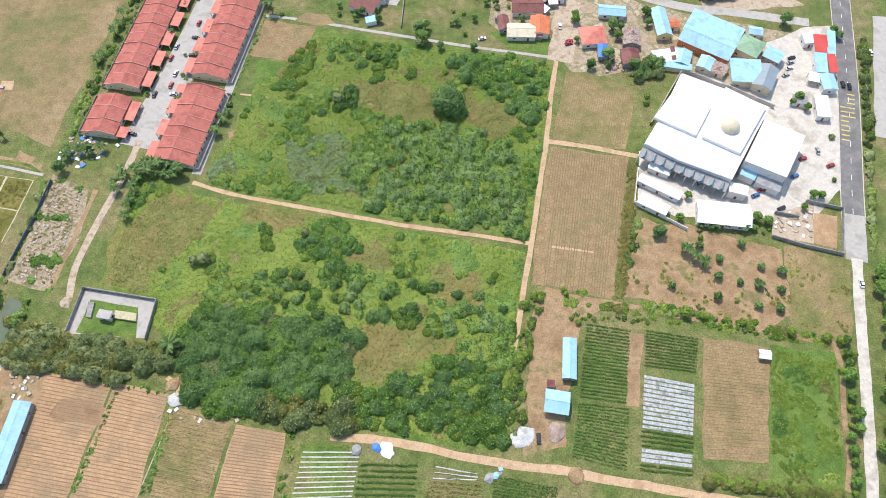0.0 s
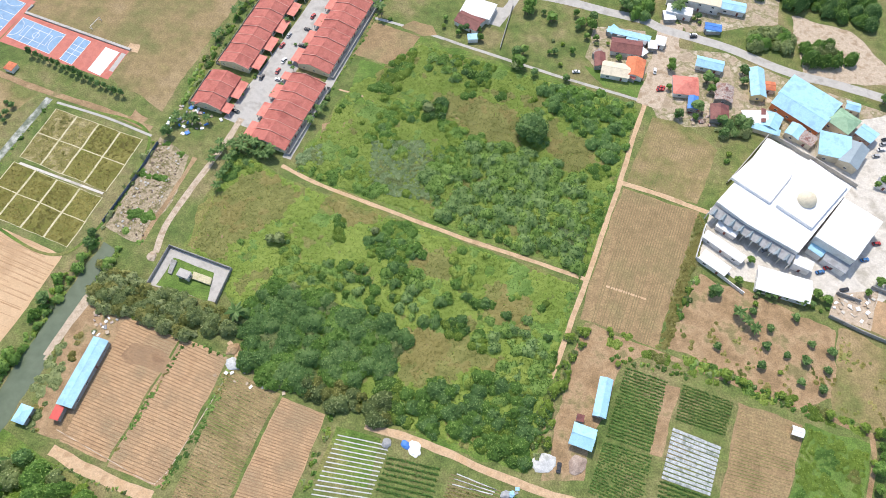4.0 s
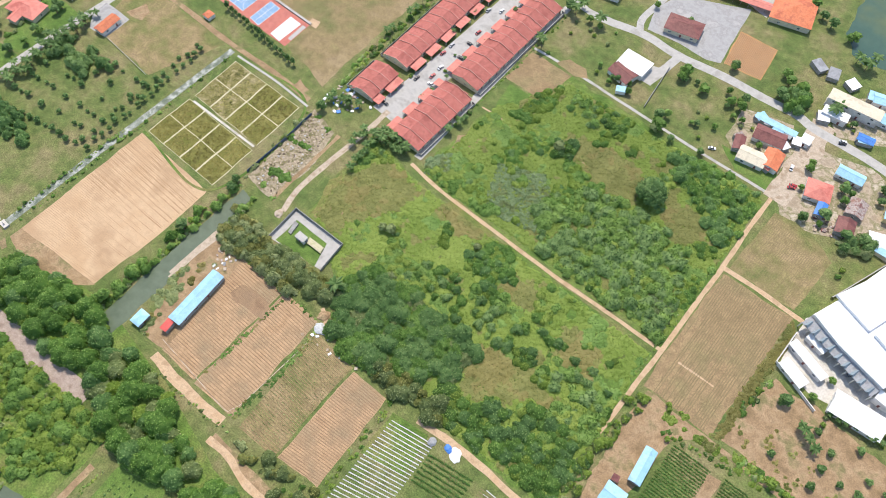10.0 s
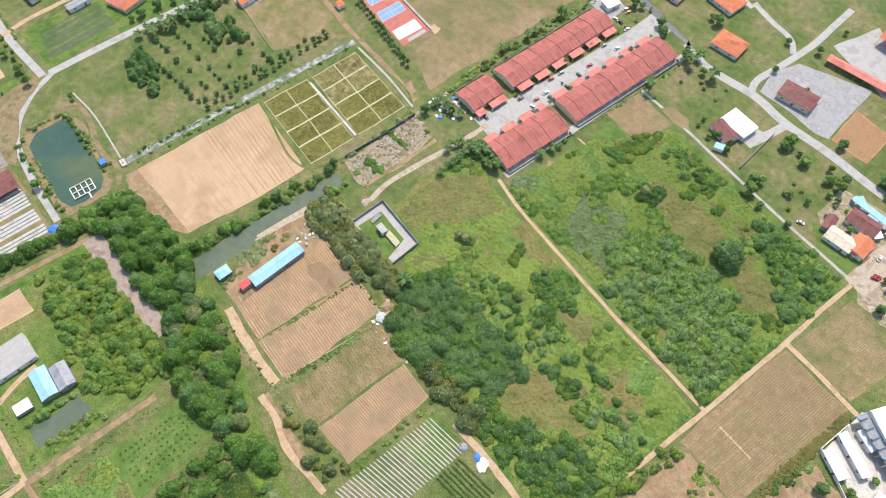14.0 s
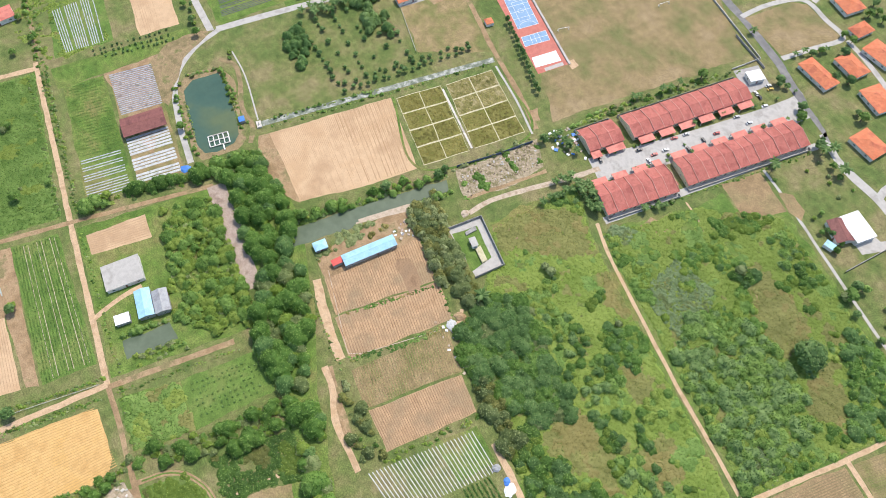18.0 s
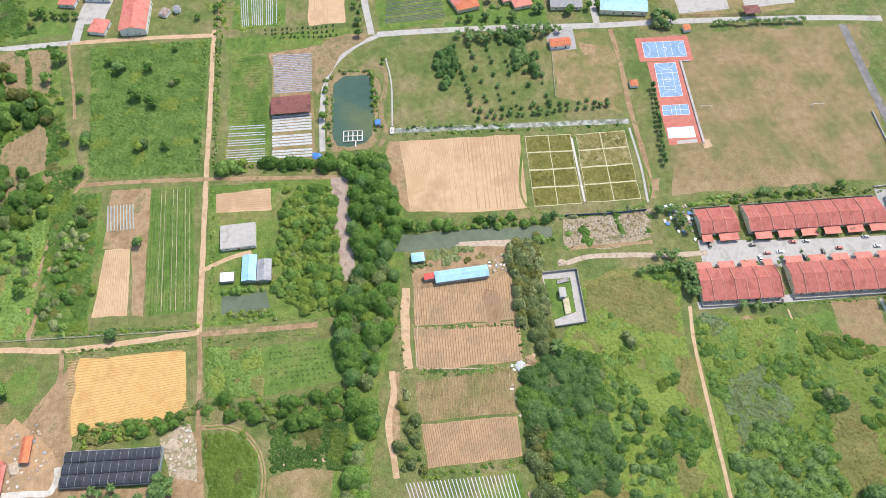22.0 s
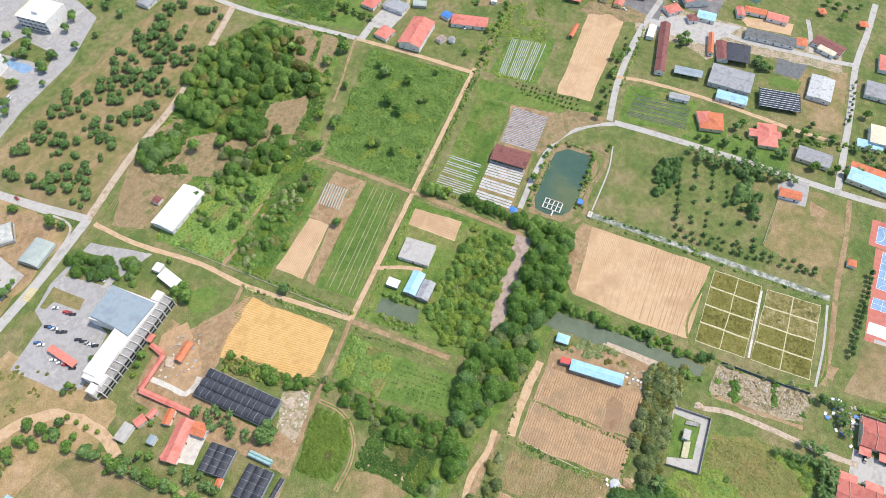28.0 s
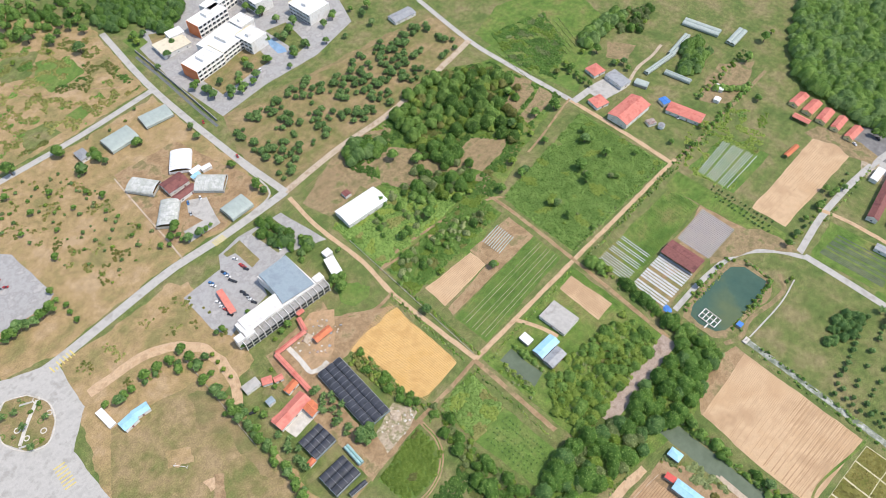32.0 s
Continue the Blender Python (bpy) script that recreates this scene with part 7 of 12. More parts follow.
house("farm_house", "house with a pink-red roof", (-400.6, -145.3), (-412.4, -140.5), (-405.7, -130.4), 3.2, 1.2, "hip", SALMON, WALL_WHITE, 0.4)
house("farm_house", "small house with a red hipped roof", (-432.8, -165.6), (-444.7, -161.5), (-439.2, -150.7), 3.2, 1.2, "hip", SALMON, WALL_WHITE, 0.4)
house("shed", "small grey shed with a flat roof", (-434.7, -148.3), (-446.0, -144.9), (-438.7, -127.4), 3.4, 0.4, "mono", GREY_SHEET, WALL_WHITE, 0.3, "shed")
house("shed", "small shed with a deep blue sheet roof", (-434.7, -100.3), (-441.2, -97.0), (-435.7, -91.0), 2.8, 0.5, "gable", DEEP_BLUE, WALL_WHITE, 0.2, "shed", False)
house("hut", "small brown-roofed hut beside a tank", (-406.8, -98.0), (-412.7, -94.1), (-408.0, -90.0), 2.6, 0.7, "hip", RUST, WALL_WHITE, 0.2, "hut", False)
for a, b, c in (((-492.5, -15.2), (-509.9, -11.6), (-507.2, -3.9)), ((-489.5, -3.8), (-507.1, -0.7), (-505.0, 7.6)), ((-485.5, 8.1), (-503.0, 10.4), (-501.8, 18.7)), ((-483.4, 20.1), (-500.4, 22.2), (-499.4, 29.4)), ((-479.5, 31.6), (-496.5, 35.0), (-495.7, 42.4))):
    house("cabin", "cabin with an orange-red gabled roof and yellow walls", a, b, c, 3.0, 1.4, "gable", SALMON, YELLOW_WALL, 0.4, "cabin", group="row of orange cabins")
house("shelter", "open shelter with an orange-red roof", (-477.3, -7.4), (-483.2, -6.8), (-482.1, 6.8), 2.8, 1.0, "gable", SALMON, WALL_GREY, 0.3, "shelter", open_sides=True)
house("shelter", "open field shelter with an orange roof", (-433.4, 1.5), (-449.0, 5.0), (-448.9, 8.9), 2.8, 0.9, "gable", ORANGE_TILE, WALL_GREY, 0.3, "shelter", open_sides=True)
house("long_hall", "long hall under a crimson sheet roof", (-464.8, 70.1), (-464.6, 78.0), (-408.1, 65.2), 4.0, 1.6, "gable", MAROON, WALL_WHITE, 0.5, "hall")
house("shed", "small white-roofed shed beside the crimson hall", (-461.4, 62.0), (-460.7, 67.7), (-445.8, 65.2), 3.0, 0.5, "arch", WHITE_SHEET, WALL_WHITE, 0.2, "shed", False)
house("main_hall", "hall under a wide salmon-red roof", (-528.6, 76.3), (-535.1, 96.2), (-492.1, 90.5), 5.5, 2.0, "gable", SALMON, WALL_WHITE, 0.6, "hall")
house("gatehouse", "gatehouse with a pink-red hipped roof", (-484.7, 70.8), (-492.4, 81.1), (-481.6, 83.4), 3.4, 1.0, "hip", SALMON, WALL_WHITE, 0.4, "gatehouse")
house("office", "office with maroon and pale blue roofs", (-479.4, 89.6), (-481.9, 97.2), (-473.7, 97.8), 3.2, 1.0, "hip", MAROON, WALL_WHITE, 0.3, "office")
house("office", "office with a pale blue sheet roof", (-488.1, 98.9), (-485.8, 113.3), (-475.8, 112.6), 3.2, 1.0, "gable", BLUE_SHEET, WALL_WHITE, 0.3, "office")
house("shed", "shed with a bright orange roof", (-461.8, 107.2), (-461.8, 111.4), (-438.0, 106.7), 3.2, 1.2, "gable", ORANGE_TILE, WALL_WHITE, 0.4, "shed")
house("shed", "plain shed under a maroon sheet roof", (-453.6, 112.7), (-454.3, 121.0), (-432.8, 118.0), 3.4, 1.0, "gable", MAROON, WALL_WHITE, 0.3, "shed")
house("net_house", "dark shade-net house on posts", (-453.0, 121.0), (-452.3, 138.7), (-431.7, 137.4), 3.6, 0.6, "arch", NET, NET, 0.1, "net house", open_sides=True)
house("long_shed", "long farm shed under a dark grey roof", (-474.5, 135.9), (-470.0, 173.1), (-459.9, 171.9), 3.4, 1.0, "gable", SLATE, WALL_WHITE, 0.3, "shed")
house("long_house", "long house under an orange-red roof", (-502.0, 134.9), (-499.8, 152.1), (-492.5, 150.9), 3.2, 1.0, "gable", ORANGE_TILE, WALL_WHITE, 0.3)
house("long_house", "long house under a salmon-red roof", (-498.7, 152.9), (-495.6, 169.0), (-486.8, 167.3), 3.2, 1.0, "gable", SALMON, WALL_WHITE, 0.3)
house("house", "house with a red roof and grey porch", (-498.9, 127.7), (-499.6, 134.1), (-487.9, 132.9), 3.2, 1.0, "gable", SALMON, WALL_WHITE, 0.3)
house("glasshouse", "glasshouse under grey sheets", (-426.9, 111.3), (-421.5, 141.5), (-399.8, 138.4), 4.0, 1.2, "gable", GREY_SHEET, FILM, 0.3, "glasshouse")
house("shed", "shed with a pale blue roof beside the glasshouse", (-400.3, 115.1), (-396.9, 136.7), (-387.8, 135.2), 3.2, 0.8, "gable", BLUE_SHEET, WALL_WHITE, 0.3, "shed")
house("shed", "low grey-roofed shed on the grass", (-389.7, 81.3), (-388.6, 95.7), (-382.7, 95.4), 3.0, 0.5, "gable", GREY_SHEET, WALL_WHITE, 0.3, "shed")
house("nursery_house", "plant house under blue-grey sheets", (-418.5, 83.6), (-417.1, 104.1), (-409.0, 101.8), 3.2, 0.8, "gable", BLUE_GREY, WALL_WHITE, 0.3, "plant house", open_sides=True)
glazed = house("nursery_house", "framed plant house with a white roof edge", (-408.0, 144.1), (-407.5, 173.0), (-389.6, 169.9), 3.2, 0.6, "mono", GLASS, WALL_WHITE, 0.2, "plant house", open_sides=True)
for k in range(9):
    part("glazing_bar", boxes((-13.8, 13.8, -8.6 + 2.15 * k - 0.12, -8.6 + 2.15 * k + 0.12, 3.36 + 0.075 * k, 3.5 + 0.075 * k)), WHITE_PAINT, glazed)
house("nursery_house", "white plastic-covered plant house", (-432.4, 182.7), (-428.9, 199.2), (-404.4, 194.8), 3.4, 0.8, "gable", FILM, WALL_WHITE, 0.2, "plant house")
house("bungalow", "bungalow with orange and pink tiled roofs", (-374.9, 102.6), (-375.9, 119.1), (-359.0, 117.4), 3.4, 1.8, "hip", ORANGE_TILE, WALL_CREAM, 0.6)
house("bungalow", "bungalow wing with a pink-red roof", (-374.3, 100.3), (-376.7, 110.4), (-361.2, 108.5), 3.2, 1.5, "hip", SALMON, WALL_CREAM, 0.5)
house("bungalow", "bungalow with a pink-red hipped roof", (-373.1, 142.3), (-373.5, 155.7), (-351.6, 149.5), 3.4, 1.8, "hip", SALMON, WALL_CREAM, 0.6)
house("bungalow", "bungalow wing with a pink-red roof", (-366.2, 136.5), (-367.5, 158.2), (-360.3, 157.2), 3.2, 1.3, "gable", SALMON, WALL_CREAM, 0.5)
house("bungalow", "grey-roofed house with red end wings", (-358.1, 170.2), (-352.9, 192.0), (-340.6, 189.4), 3.4, 1.5, "gable", GREY_SHEET, WALL_CREAM, 0.5)
house("bungalow", "small house with a red roof in a dry plot", (-317.4, 156.1), (-316.0, 170.3), (-308.6, 169.3), 3.0, 1.0, "gable", ORANGE_TILE, WALL_WHITE, 0.4)
house("hall", "hall with red and pale blue roof halves", (-347.5, 203.4), (-337.7, 235.1), (-324.6, 230.1), 4.0, 1.6, "gable", BLUE_SHEET, WALL_CREAM, 0.4, "hall")
house("lean_to", "long red-roofed lean-to along the hall", (-349.8, 203.4), (-341.3, 237.2), (-335.1, 235.4), 4.4, 0.6, "mono", ORANGE_TILE, WALL_CREAM, 0.2, "lean-to", False)

# ---- school blocks and offices ----
def block(label, a, b, c, high, storeys, ends, cover=WHITE_SHEET):
    """A flat-roofed block with ribbon windows on each floor, a parapet and coloured end walls."""
    mid, l, w, turn = frame_of(a, b, c)
    if w > l:
        l, w, turn = w, l, turn + 90
    t = thing("school_block", label, "school", (mid.x, mid.y, 0), turn)
    part("wall", wall_ring(l, w, 0, high), WALL_WHITE, t)
    part("roof", boxes((-l / 2 + 0.2, l / 2 - 0.2, -w / 2 + 0.2, w / 2 - 0.2, high - 0.7, high - 0.4)), cover, t, "flat white roof behind a parapet")
    part("roof_room", boxes((-l * 0.1, l * 0.1, -w * 0.25, w * 0.25, high - 0.4, high + 2.2)), WALL_WHITE, t, "white stair house on the roof")
    for k, s in enumerate((-1, 1)):
        part("end_wall", boxes((s * (l / 2 + 0.12) - 0.12, s * (l / 2 + 0.12) + 0.12, -w / 2, w / 2, 0, high + 0.4)), ends[k], t, "painted end wall")
    f = high / storeys
    for s in range(storeys):
        for side in (-1, 1):
            part("ledge", boxes((-l / 2, l / 2, min(side * w / 2, side * (w / 2 + 0.7)), max(side * w / 2, side * (w / 2 + 0.7)), s * f + f - 0.35, s * f + f - 0.1)), WALL_WHITE, t, "white sun ledge")
            n = max(2, int(l / 4.4))
            for k in range(n):
                window(t, -l / 2 + l * (k + 0.5) / n, side * w / 2, s * f + 0.9, 3.2, f - 1.6, 0 if side > 0 else 180)


block("white three-storey school block with orange and yellow ends", (-236.0, -430.7), (-236.3, -412.3), (-265.6, -410.8), 11, 3, (ORANGE_WALL, YELLOW_WALL))
block("white three-storey school block with an orange end", (-276.6, -470.0), (-276.6, -455.1), (-310.0, -450.2), 12, 3, (ORANGE_WALL, WALL_WHITE))
block("white linking school block of three storeys", (-260.5, -440.0), (-262.1, -413.9), (-299.1, -412.8), 10.6, 3, (WALL_WHITE, WALL_WHITE))
block("white school block with a yellow end wall", (-288.1, -422.1), (-287.8, -403.1), (-305.2, -405.2), 11.4, 3, (YELLOW_WALL, WALL_WHITE))
block("white school wing with roof tanks", (-298.7, -440.4), (-298.5, -424.5), (-312.1, -424.6), 12.2, 3, (WALL_WHITE, WALL_WHITE))
block("white school block with a cream end among trees", (-348.4, -418.1), (-345.7, -390.8), (-368.9, -388.4), 11, 3, (YELLOW_WALL, WALL_WHITE))
block("white school block with an orange end among trees", (-333.5, -466.5), (-329.6, -439.8), (-347.0, -438.9), 11, 3, (ORANGE_WALL, WALL_WHITE))
block("white long wing at the back of the school", (-298.3, -477.6), (-299.5, -464.6), (-332.5, -465.1), 12, 3, (WALL_WHITE, WALL_WHITE))
house("school_house", "low house with a buff flat roof", (-242.6, -478.3), (-238.8, -458.0), (-265.7, -456.9), 4.0, 0.2, "flat", WALL_CREAM, WALL_WHITE, 0.4)
house("school_house", "white plant room with open roof bays", (-258.8, -480.4), (-256.4, -470.4), (-271.1, -471.5), 6.0, 0.2, "flat", WHITE_SHEET, WALL_WHITE, 0.2, "plant room", False)

office = thing("office_block", "office block with a blue-grey metal roof and white frames", "office")
slab_roof(office, [(-123.8, -232.9), (-146.8, -230.1), (-142.2, -198.7), (-88.8, -209.8), (-90.5, -218.8), (-121.9, -213.7)], 8.0, 7.95, WALL_WHITE, "wall", "white office wall")
slab_roof(office, [(-125.0, -232.3), (-146.3, -229.4), (-140.9, -199.3), (-118.2, -205.0), (-121.1, -213.6)], 9.2, 0.5, BLUE_GREY, "roof", "wide blue-grey metal roof")
slab_roof(office, [(-93.3, -219.1), (-121.2, -214.7), (-117.7, -204.6), (-91.2, -207.3)], 8.8, 0.4, WALL_WHITE, "roof", "pale metal roof, slightly worn")
a, b = Vector((*(-84.9, -204.0), 0)), Vector((*(-146.7, -192.6), 0))
ang = math.degrees(math.atan2((b - a).y, (b - a).x))
ln = (b - a).length
n = 14
side = Vector((-(b - a).y, (b - a).x, 0)).normalized()
front = part("front_wall", boxes((0, ln, 0, 6.5, 0, 6.4)), WALL_GREY, office, "grey roof terrace behind white frames")
front.matrix_basis = pose(a.x, a.y, 0, 0, 0, ang)
for k in range(n + 1):
    o = part("frame", boxes((k * ln / n - 0.18, k * ln / n + 0.18, -0.5, 6.6, 6.4, 7.4), (k * ln / n - 0.18, k * ln / n + 0.18, -0.5, -0.14, 0, 6.4)), WALL_WHITE, office, "white concrete frame")
    o.matrix_basis = pose(a.x, a.y, 0, 0, 0, ang)
    if k < n:
        for s in range(2):
            w = bmesh.new()
            box(w, k * ln / n + 0.5, (k + 1) * ln / n - 0.5, -0.08, 0.06, 0.9 + 3.1 * s, 2.7 + 3.1 * s)
            o = part("window", w, GLASS, office)
            o.matrix_basis = pose(a.x, a.y, 0, 0, 0, ang)
for p, r in (((-91.6, -208.2), 3.4), ((-85.9, -209.5), 3.0), ((-146.0, -200.8), 3.2)):
    o = part("roof_room", boxes((-r, r, -r * 0.8, r * 0.8, 0, 8.6)), WALL_WHITE, office, "white rooftop room")
    o.matrix_basis = pose(*p, 0, 0, 0, ang)
house("annex", "white flat-roofed annex behind the offices", (-160.4, -210.0), (-167.0, -207.0), (-165.0, -192.0), 3.8, 0.2, "flat", WHITE_SHEET, WALL_WHITE, 0.3, "annex")
house("annex", "small white-roofed store behind the offices", (-164.2, -215.5), (-170.0, -214.7), (-169.7, -209.4), 3.2, 0.2, "flat", WHITE_SHEET, WALL_WHITE, 0.2, "store", False)
house("car_shelter", "car shelter under a salmon-red roof", (-101.8, -249.1), (-105.9, -247.8), (-102.9, -227.4), 2.6, 0.5, "mono", SALMON, WALL_GREY, 0.2, "car shelter", open_sides=True)
house("work_shelter", "open shelter under an orange roof beside the building plot", (-113.1, -176.9), (-125.5, -175.1), (-125.2, -170.2), 3.2, 1.0, "gable", ORANGE_TILE, WALL_GREY, 0.4, "shelter", open_sides=True)

# covered walk in three legs
for a, b in (((-118.8, -193.6), (-114.4, -183.9)), ((-114.4, -183.9), (-92.4, -187.4)), ((-92.4, -187.4), (-86.9, -155.0))):
    p, q = Vector((*a, 0)), Vector((*b, 0))
    s = Vector((-(q - p).y, (q - p).x, 0)).normalized() * 1.6
    house("covered_walk", "covered walkway under a narrow salmon-red roof", (p - s).xy, (q - s).xy, (p + s).xy, 2.6, 0.5, "gable", SALMON, WALL_GREY, 0.2, "walkway", open_sides=True)
house("villa", "house with a large orange-red gabled roof", (-59.5, -159.5), (-83.1, -159.1), (-81.9, -150.1), 3.6, 1.8, "gable", SALMON, WALL_WHITE, 0.5)
house("villa", "house wing with an orange-red roof", (-76.0, -150.4), (-83.3, -149.7), (-81.0, -141.7), 3.4, 1.2, "gable", ORANGE_TILE, WALL_WHITE, 0.4)
house("villa", "house porch under a pale pink roof", (-60.7, -159.9), (-67.5, -158.6), (-67.7, -152.6), 3.2, 0.9, "mono", SALMON, WALL_WHITE, 0.3)
house("shed", "small house with a red roof", (-77.6, -167.5), (-86.3, -167.7), (-86.1, -163.0), 3.0, 0.8, "gable", ORANGE_TILE, WALL_WHITE, 0.3)
house("shed", "small house with a pink-red roof", (-79.8, -177.8), (-85.0, -175.5), (-84.3, -171.6), 3.0, 0.8, "gable", SALMON, WALL_WHITE, 0.3)
house("shed", "shed with a pale blue-grey roof", (-66.4, -171.0), (-71.2, -170.3), (-70.7, -166.2), 3.0, 0.6, "arch", BLUE_GREY, WALL_WHITE, 0.2, "shed", False)
house("shed", "small red-roofed shed between net houses", (-53.7, -127.5), (-58.5, -127.3), (-58.3, -123.9), 2.6, 0.5, "gable", ORANGE_TILE, WALL_WHITE, 0.2, "shed", False)
house("pool_house", "pavilion with pale blue roofs at the playing field", (-8.2, -228.3), (-17.6, -227.9), (-15.7, -220.7), 3.2, 0.7, "gable", BLUE_SHEET, WALL_WHITE, 0.3, "pavilion")
house("pool_house", "pavilion wing with a pale blue roof", (-17.2, -228.4), (-26.6, -226.0), (-25.7, -220.1), 3.2, 0.7, "gable", BLUE_SHEET, WALL_WHITE, 0.3, "pavilion")
house("stand", "ribbed white spectator stand", (-4.8, -244.4), (-9.2, -244.1), (-8.3, -230.4), 1.6, 0.6, "mono", WHITE_SHEET, WALL_WHITE, 0.1, "stand", False)


def net_house(label, a, b, c, spans, cover=NET, high=3.2, rise=1.4, name="shade_house", rib=FILM):
    """A growing house of several arched spans on posts, each a sheet with its hoops."""
    mid, l, w, turn = frame_of(a, b, c)
    if w > l:
        l, w, turn = w, l, turn + 90
    t = thing(name, label, "shade house", (mid.x, mid.y, 0), turn)
    s = w / spans
    for k in range(spans):
        y0 = -w / 2 + k * s
        bm = bmesh.new()
        arched(bm, -l / 2, l / 2, y0, s, high, rise, 0.05)
        part("cover", bm, cover, t)
        n = max(3, int(l / 3.5))
        for j in range(n + 1):
            x = -l / 2 + l * j / n
            hoop = bmesh.new()
            arched(hoop, x - 0.05, x + 0.05, y0, s, high + 0.06, rise, 0.08)
            part("hoop", hoop, GREY_SHEET, t)
            if j % 3 == 0:
                part("post", boxes((x - 0.06, x + 0.06, y0 - 0.06, y0 + 0.06, 0, high)), GREY_SHEET, t)
        part("gutter", boxes((-l / 2, l / 2, y0 - 0.12, y0 + 0.12, high - 0.1, high + 0.06)), rib, t, "pale gutter between two spans")
    part("side_sheet", boxes((-l / 2, l / 2, -w / 2 - 0.03, -w / 2 + 0.03, 0.6, high), (-l / 2, l / 2, w / 2 - 0.03, w / 2 + 0.03, 0.6, high), (-l / 2 - 0.03, -l / 2 + 0.03, -w / 2, w / 2, 0.6, high), (l / 2 - 0.03, l / 2 + 0.03, -w / 2, w / 2, 0.6, high)), cover if cover is not NET else BLUE_GREY, t)


net_house("long shade house of three black net spans", (-96.7, -157.6), (-113.1, -154.4), (-105.9, -109.5), 3)
net_house("black shade house of three spans", (-59.9, -138.6), (-74.6, -137.2), (-75.7, -122.7), 3)
net_house("black shade house of three spans with pale gutters", (-52.1, -116.5), (-68.8, -114.3), (-66.4, -100.2), 3)
net_house("narrow black shade tunnel", (-55.4, -98.4), (-65.8, -96.2), (-65.7, -93.8), 1, high=2.0)
net_house("small plastic house of blue-green film", (-72.4, -116.7), (-75.6, -116.1), (-74.9, -102.6), 2, surface("blue_green_film", (0.25, 0.45, 0.43), (0.35, 0.54, 0.52), big=3, small=0.5, rough=0.4, grain=0.1), 2.2, 0.8, "plastic_house")
POLY = surface("aged_plastic_sheet", (0.42, 0.44, 0.38), (0.5, 0.51, 0.46), (0.6, 0.6, 0.56), big=3, small=0.6, rough=0.45, grain=0.12)
POLY_GREEN = surface("grey_green_plastic_sheet", (0.36, 0.42, 0.38), (0.42, 0.48, 0.43), big=5, small=0.6, rough=0.45, grain=0.1)
net_house("glasshouse under a pale arched film", (-167.5, -368.6), (-178.9, -357.9), (-166.2, -341.3), 1, WHITE_SHEET, 3.0, 2.2, "glasshouse")
net_house("glasshouse of grey-white arched film", (-135.5, -370.4), (-144.4, -351.5), (-133.8, -342.6), 1, POLY, 3.0, 2.2, "glasshouse")
net_house("glasshouse of cream ribbed film", (-164.3, -334.4), (-176.7, -317.3), (-165.6, -306.7), 1, POLY, 3.0, 2.2, "glasshouse")
net_house("glasshouse of grey ribbed film", (-131.5, -336.9), (-140.6, -326.9), (-123.1, -311.4), 1, POLY, 3.0, 2.2, "glasshouse")
net_house("glasshouse with a grey-green film roof", (-151.2, -298.2), (-169.3, -296.3), (-166.5, -282.3), 1, POLY_GREEN, 3.0, 1.4, "glasshouse")
net_house("glasshouse with a grey-green film roof", (-144.3, -420.7), (-167.1, -418.3), (-162.8, -401.3), 1, POLY_GREEN, 3.0, 1.4, "glasshouse")
net_house("bare-framed glasshouse with torn film", (-178.3, -418.9), (-200.6, -413.4), (-195.0, -399.1), 1, POLY_GREEN, 2.6, 1.0, "glasshouse")
house("packing_house", "packing house with two maroon roofs between glasshouses", (-140.9, -349.3), (-157.9, -347.3), (-156.5, -334.3), 4.0, 1.6, "gable", MAROON, WALL_WHITE, 0.4, "packing house")
house("packing_house", "packing house wing with a maroon roof", (-138.1, -333.2), (-156.0, -332.1), (-154.2, -325.4), 3.6, 1.2, "gable", MAROON, WALL_WHITE, 0.4, "packing house")
house("shed", "white-roofed shed beside the packing house", (-162.2, -342.9), (-171.2, -342.0), (-169.9, -337.1), 3.2, 0.6, "gable", WHITE_SHEET, WALL_WHITE, 0.2, "shed", False)
house("shed", "pale blue roofed shed beside the packing house", (-159.4, -337.4), (-166.6, -337.0), (-165.0, -333.5), 3.0, 0.4, "mono", BLUE_SHEET, WALL_WHITE, 0.2, "shed", False)
house("shed", "white-roofed shed beside the glasshouses", (-169.8, -339.0), (-177.4, -337.1), (-176.1, -333.2), 3.0, 0.5, "gable", WHITE_SHEET, WALL_WHITE, 0.2, "shed", False)
house("house", "small house with a pale grey roof among trees", (-124.5, -426.0), (-132.3, -425.1), (-130.0, -413.4), 3.2, 1.0, "hip", GREY_SHEET, WALL_WHITE, 0.4)
house("house", "long grey-roofed house in the orchard", (-392.5, -342.0), (-415.3, -336.3), (-411.1, -324.8), 3.2, 1.0, "gable", GREY_SHEET, WALL_WHITE, 0.4)
for a, b, c in (((-548.2, -126.9), (-549.7, -94.3), (-539.9, -94.4)), ((-459.5, -124.7), (-496.9, -116.8), (-495.2, -112.9)), ((-493.3, -119.3), (-526.2, -118.6), (-523.3, -113.2)), ((-536.7, -85.4), (-561.5, -83.6), (-559.4, -75.6)), ((-472.4, -110.6), (-472.8, -88.3), (-468.1, -87.7))):
    net_house("plastic tunnel house of pale film", a, b, c, 2, POLY_GREEN, 2.2, 1.0, "plastic_house")

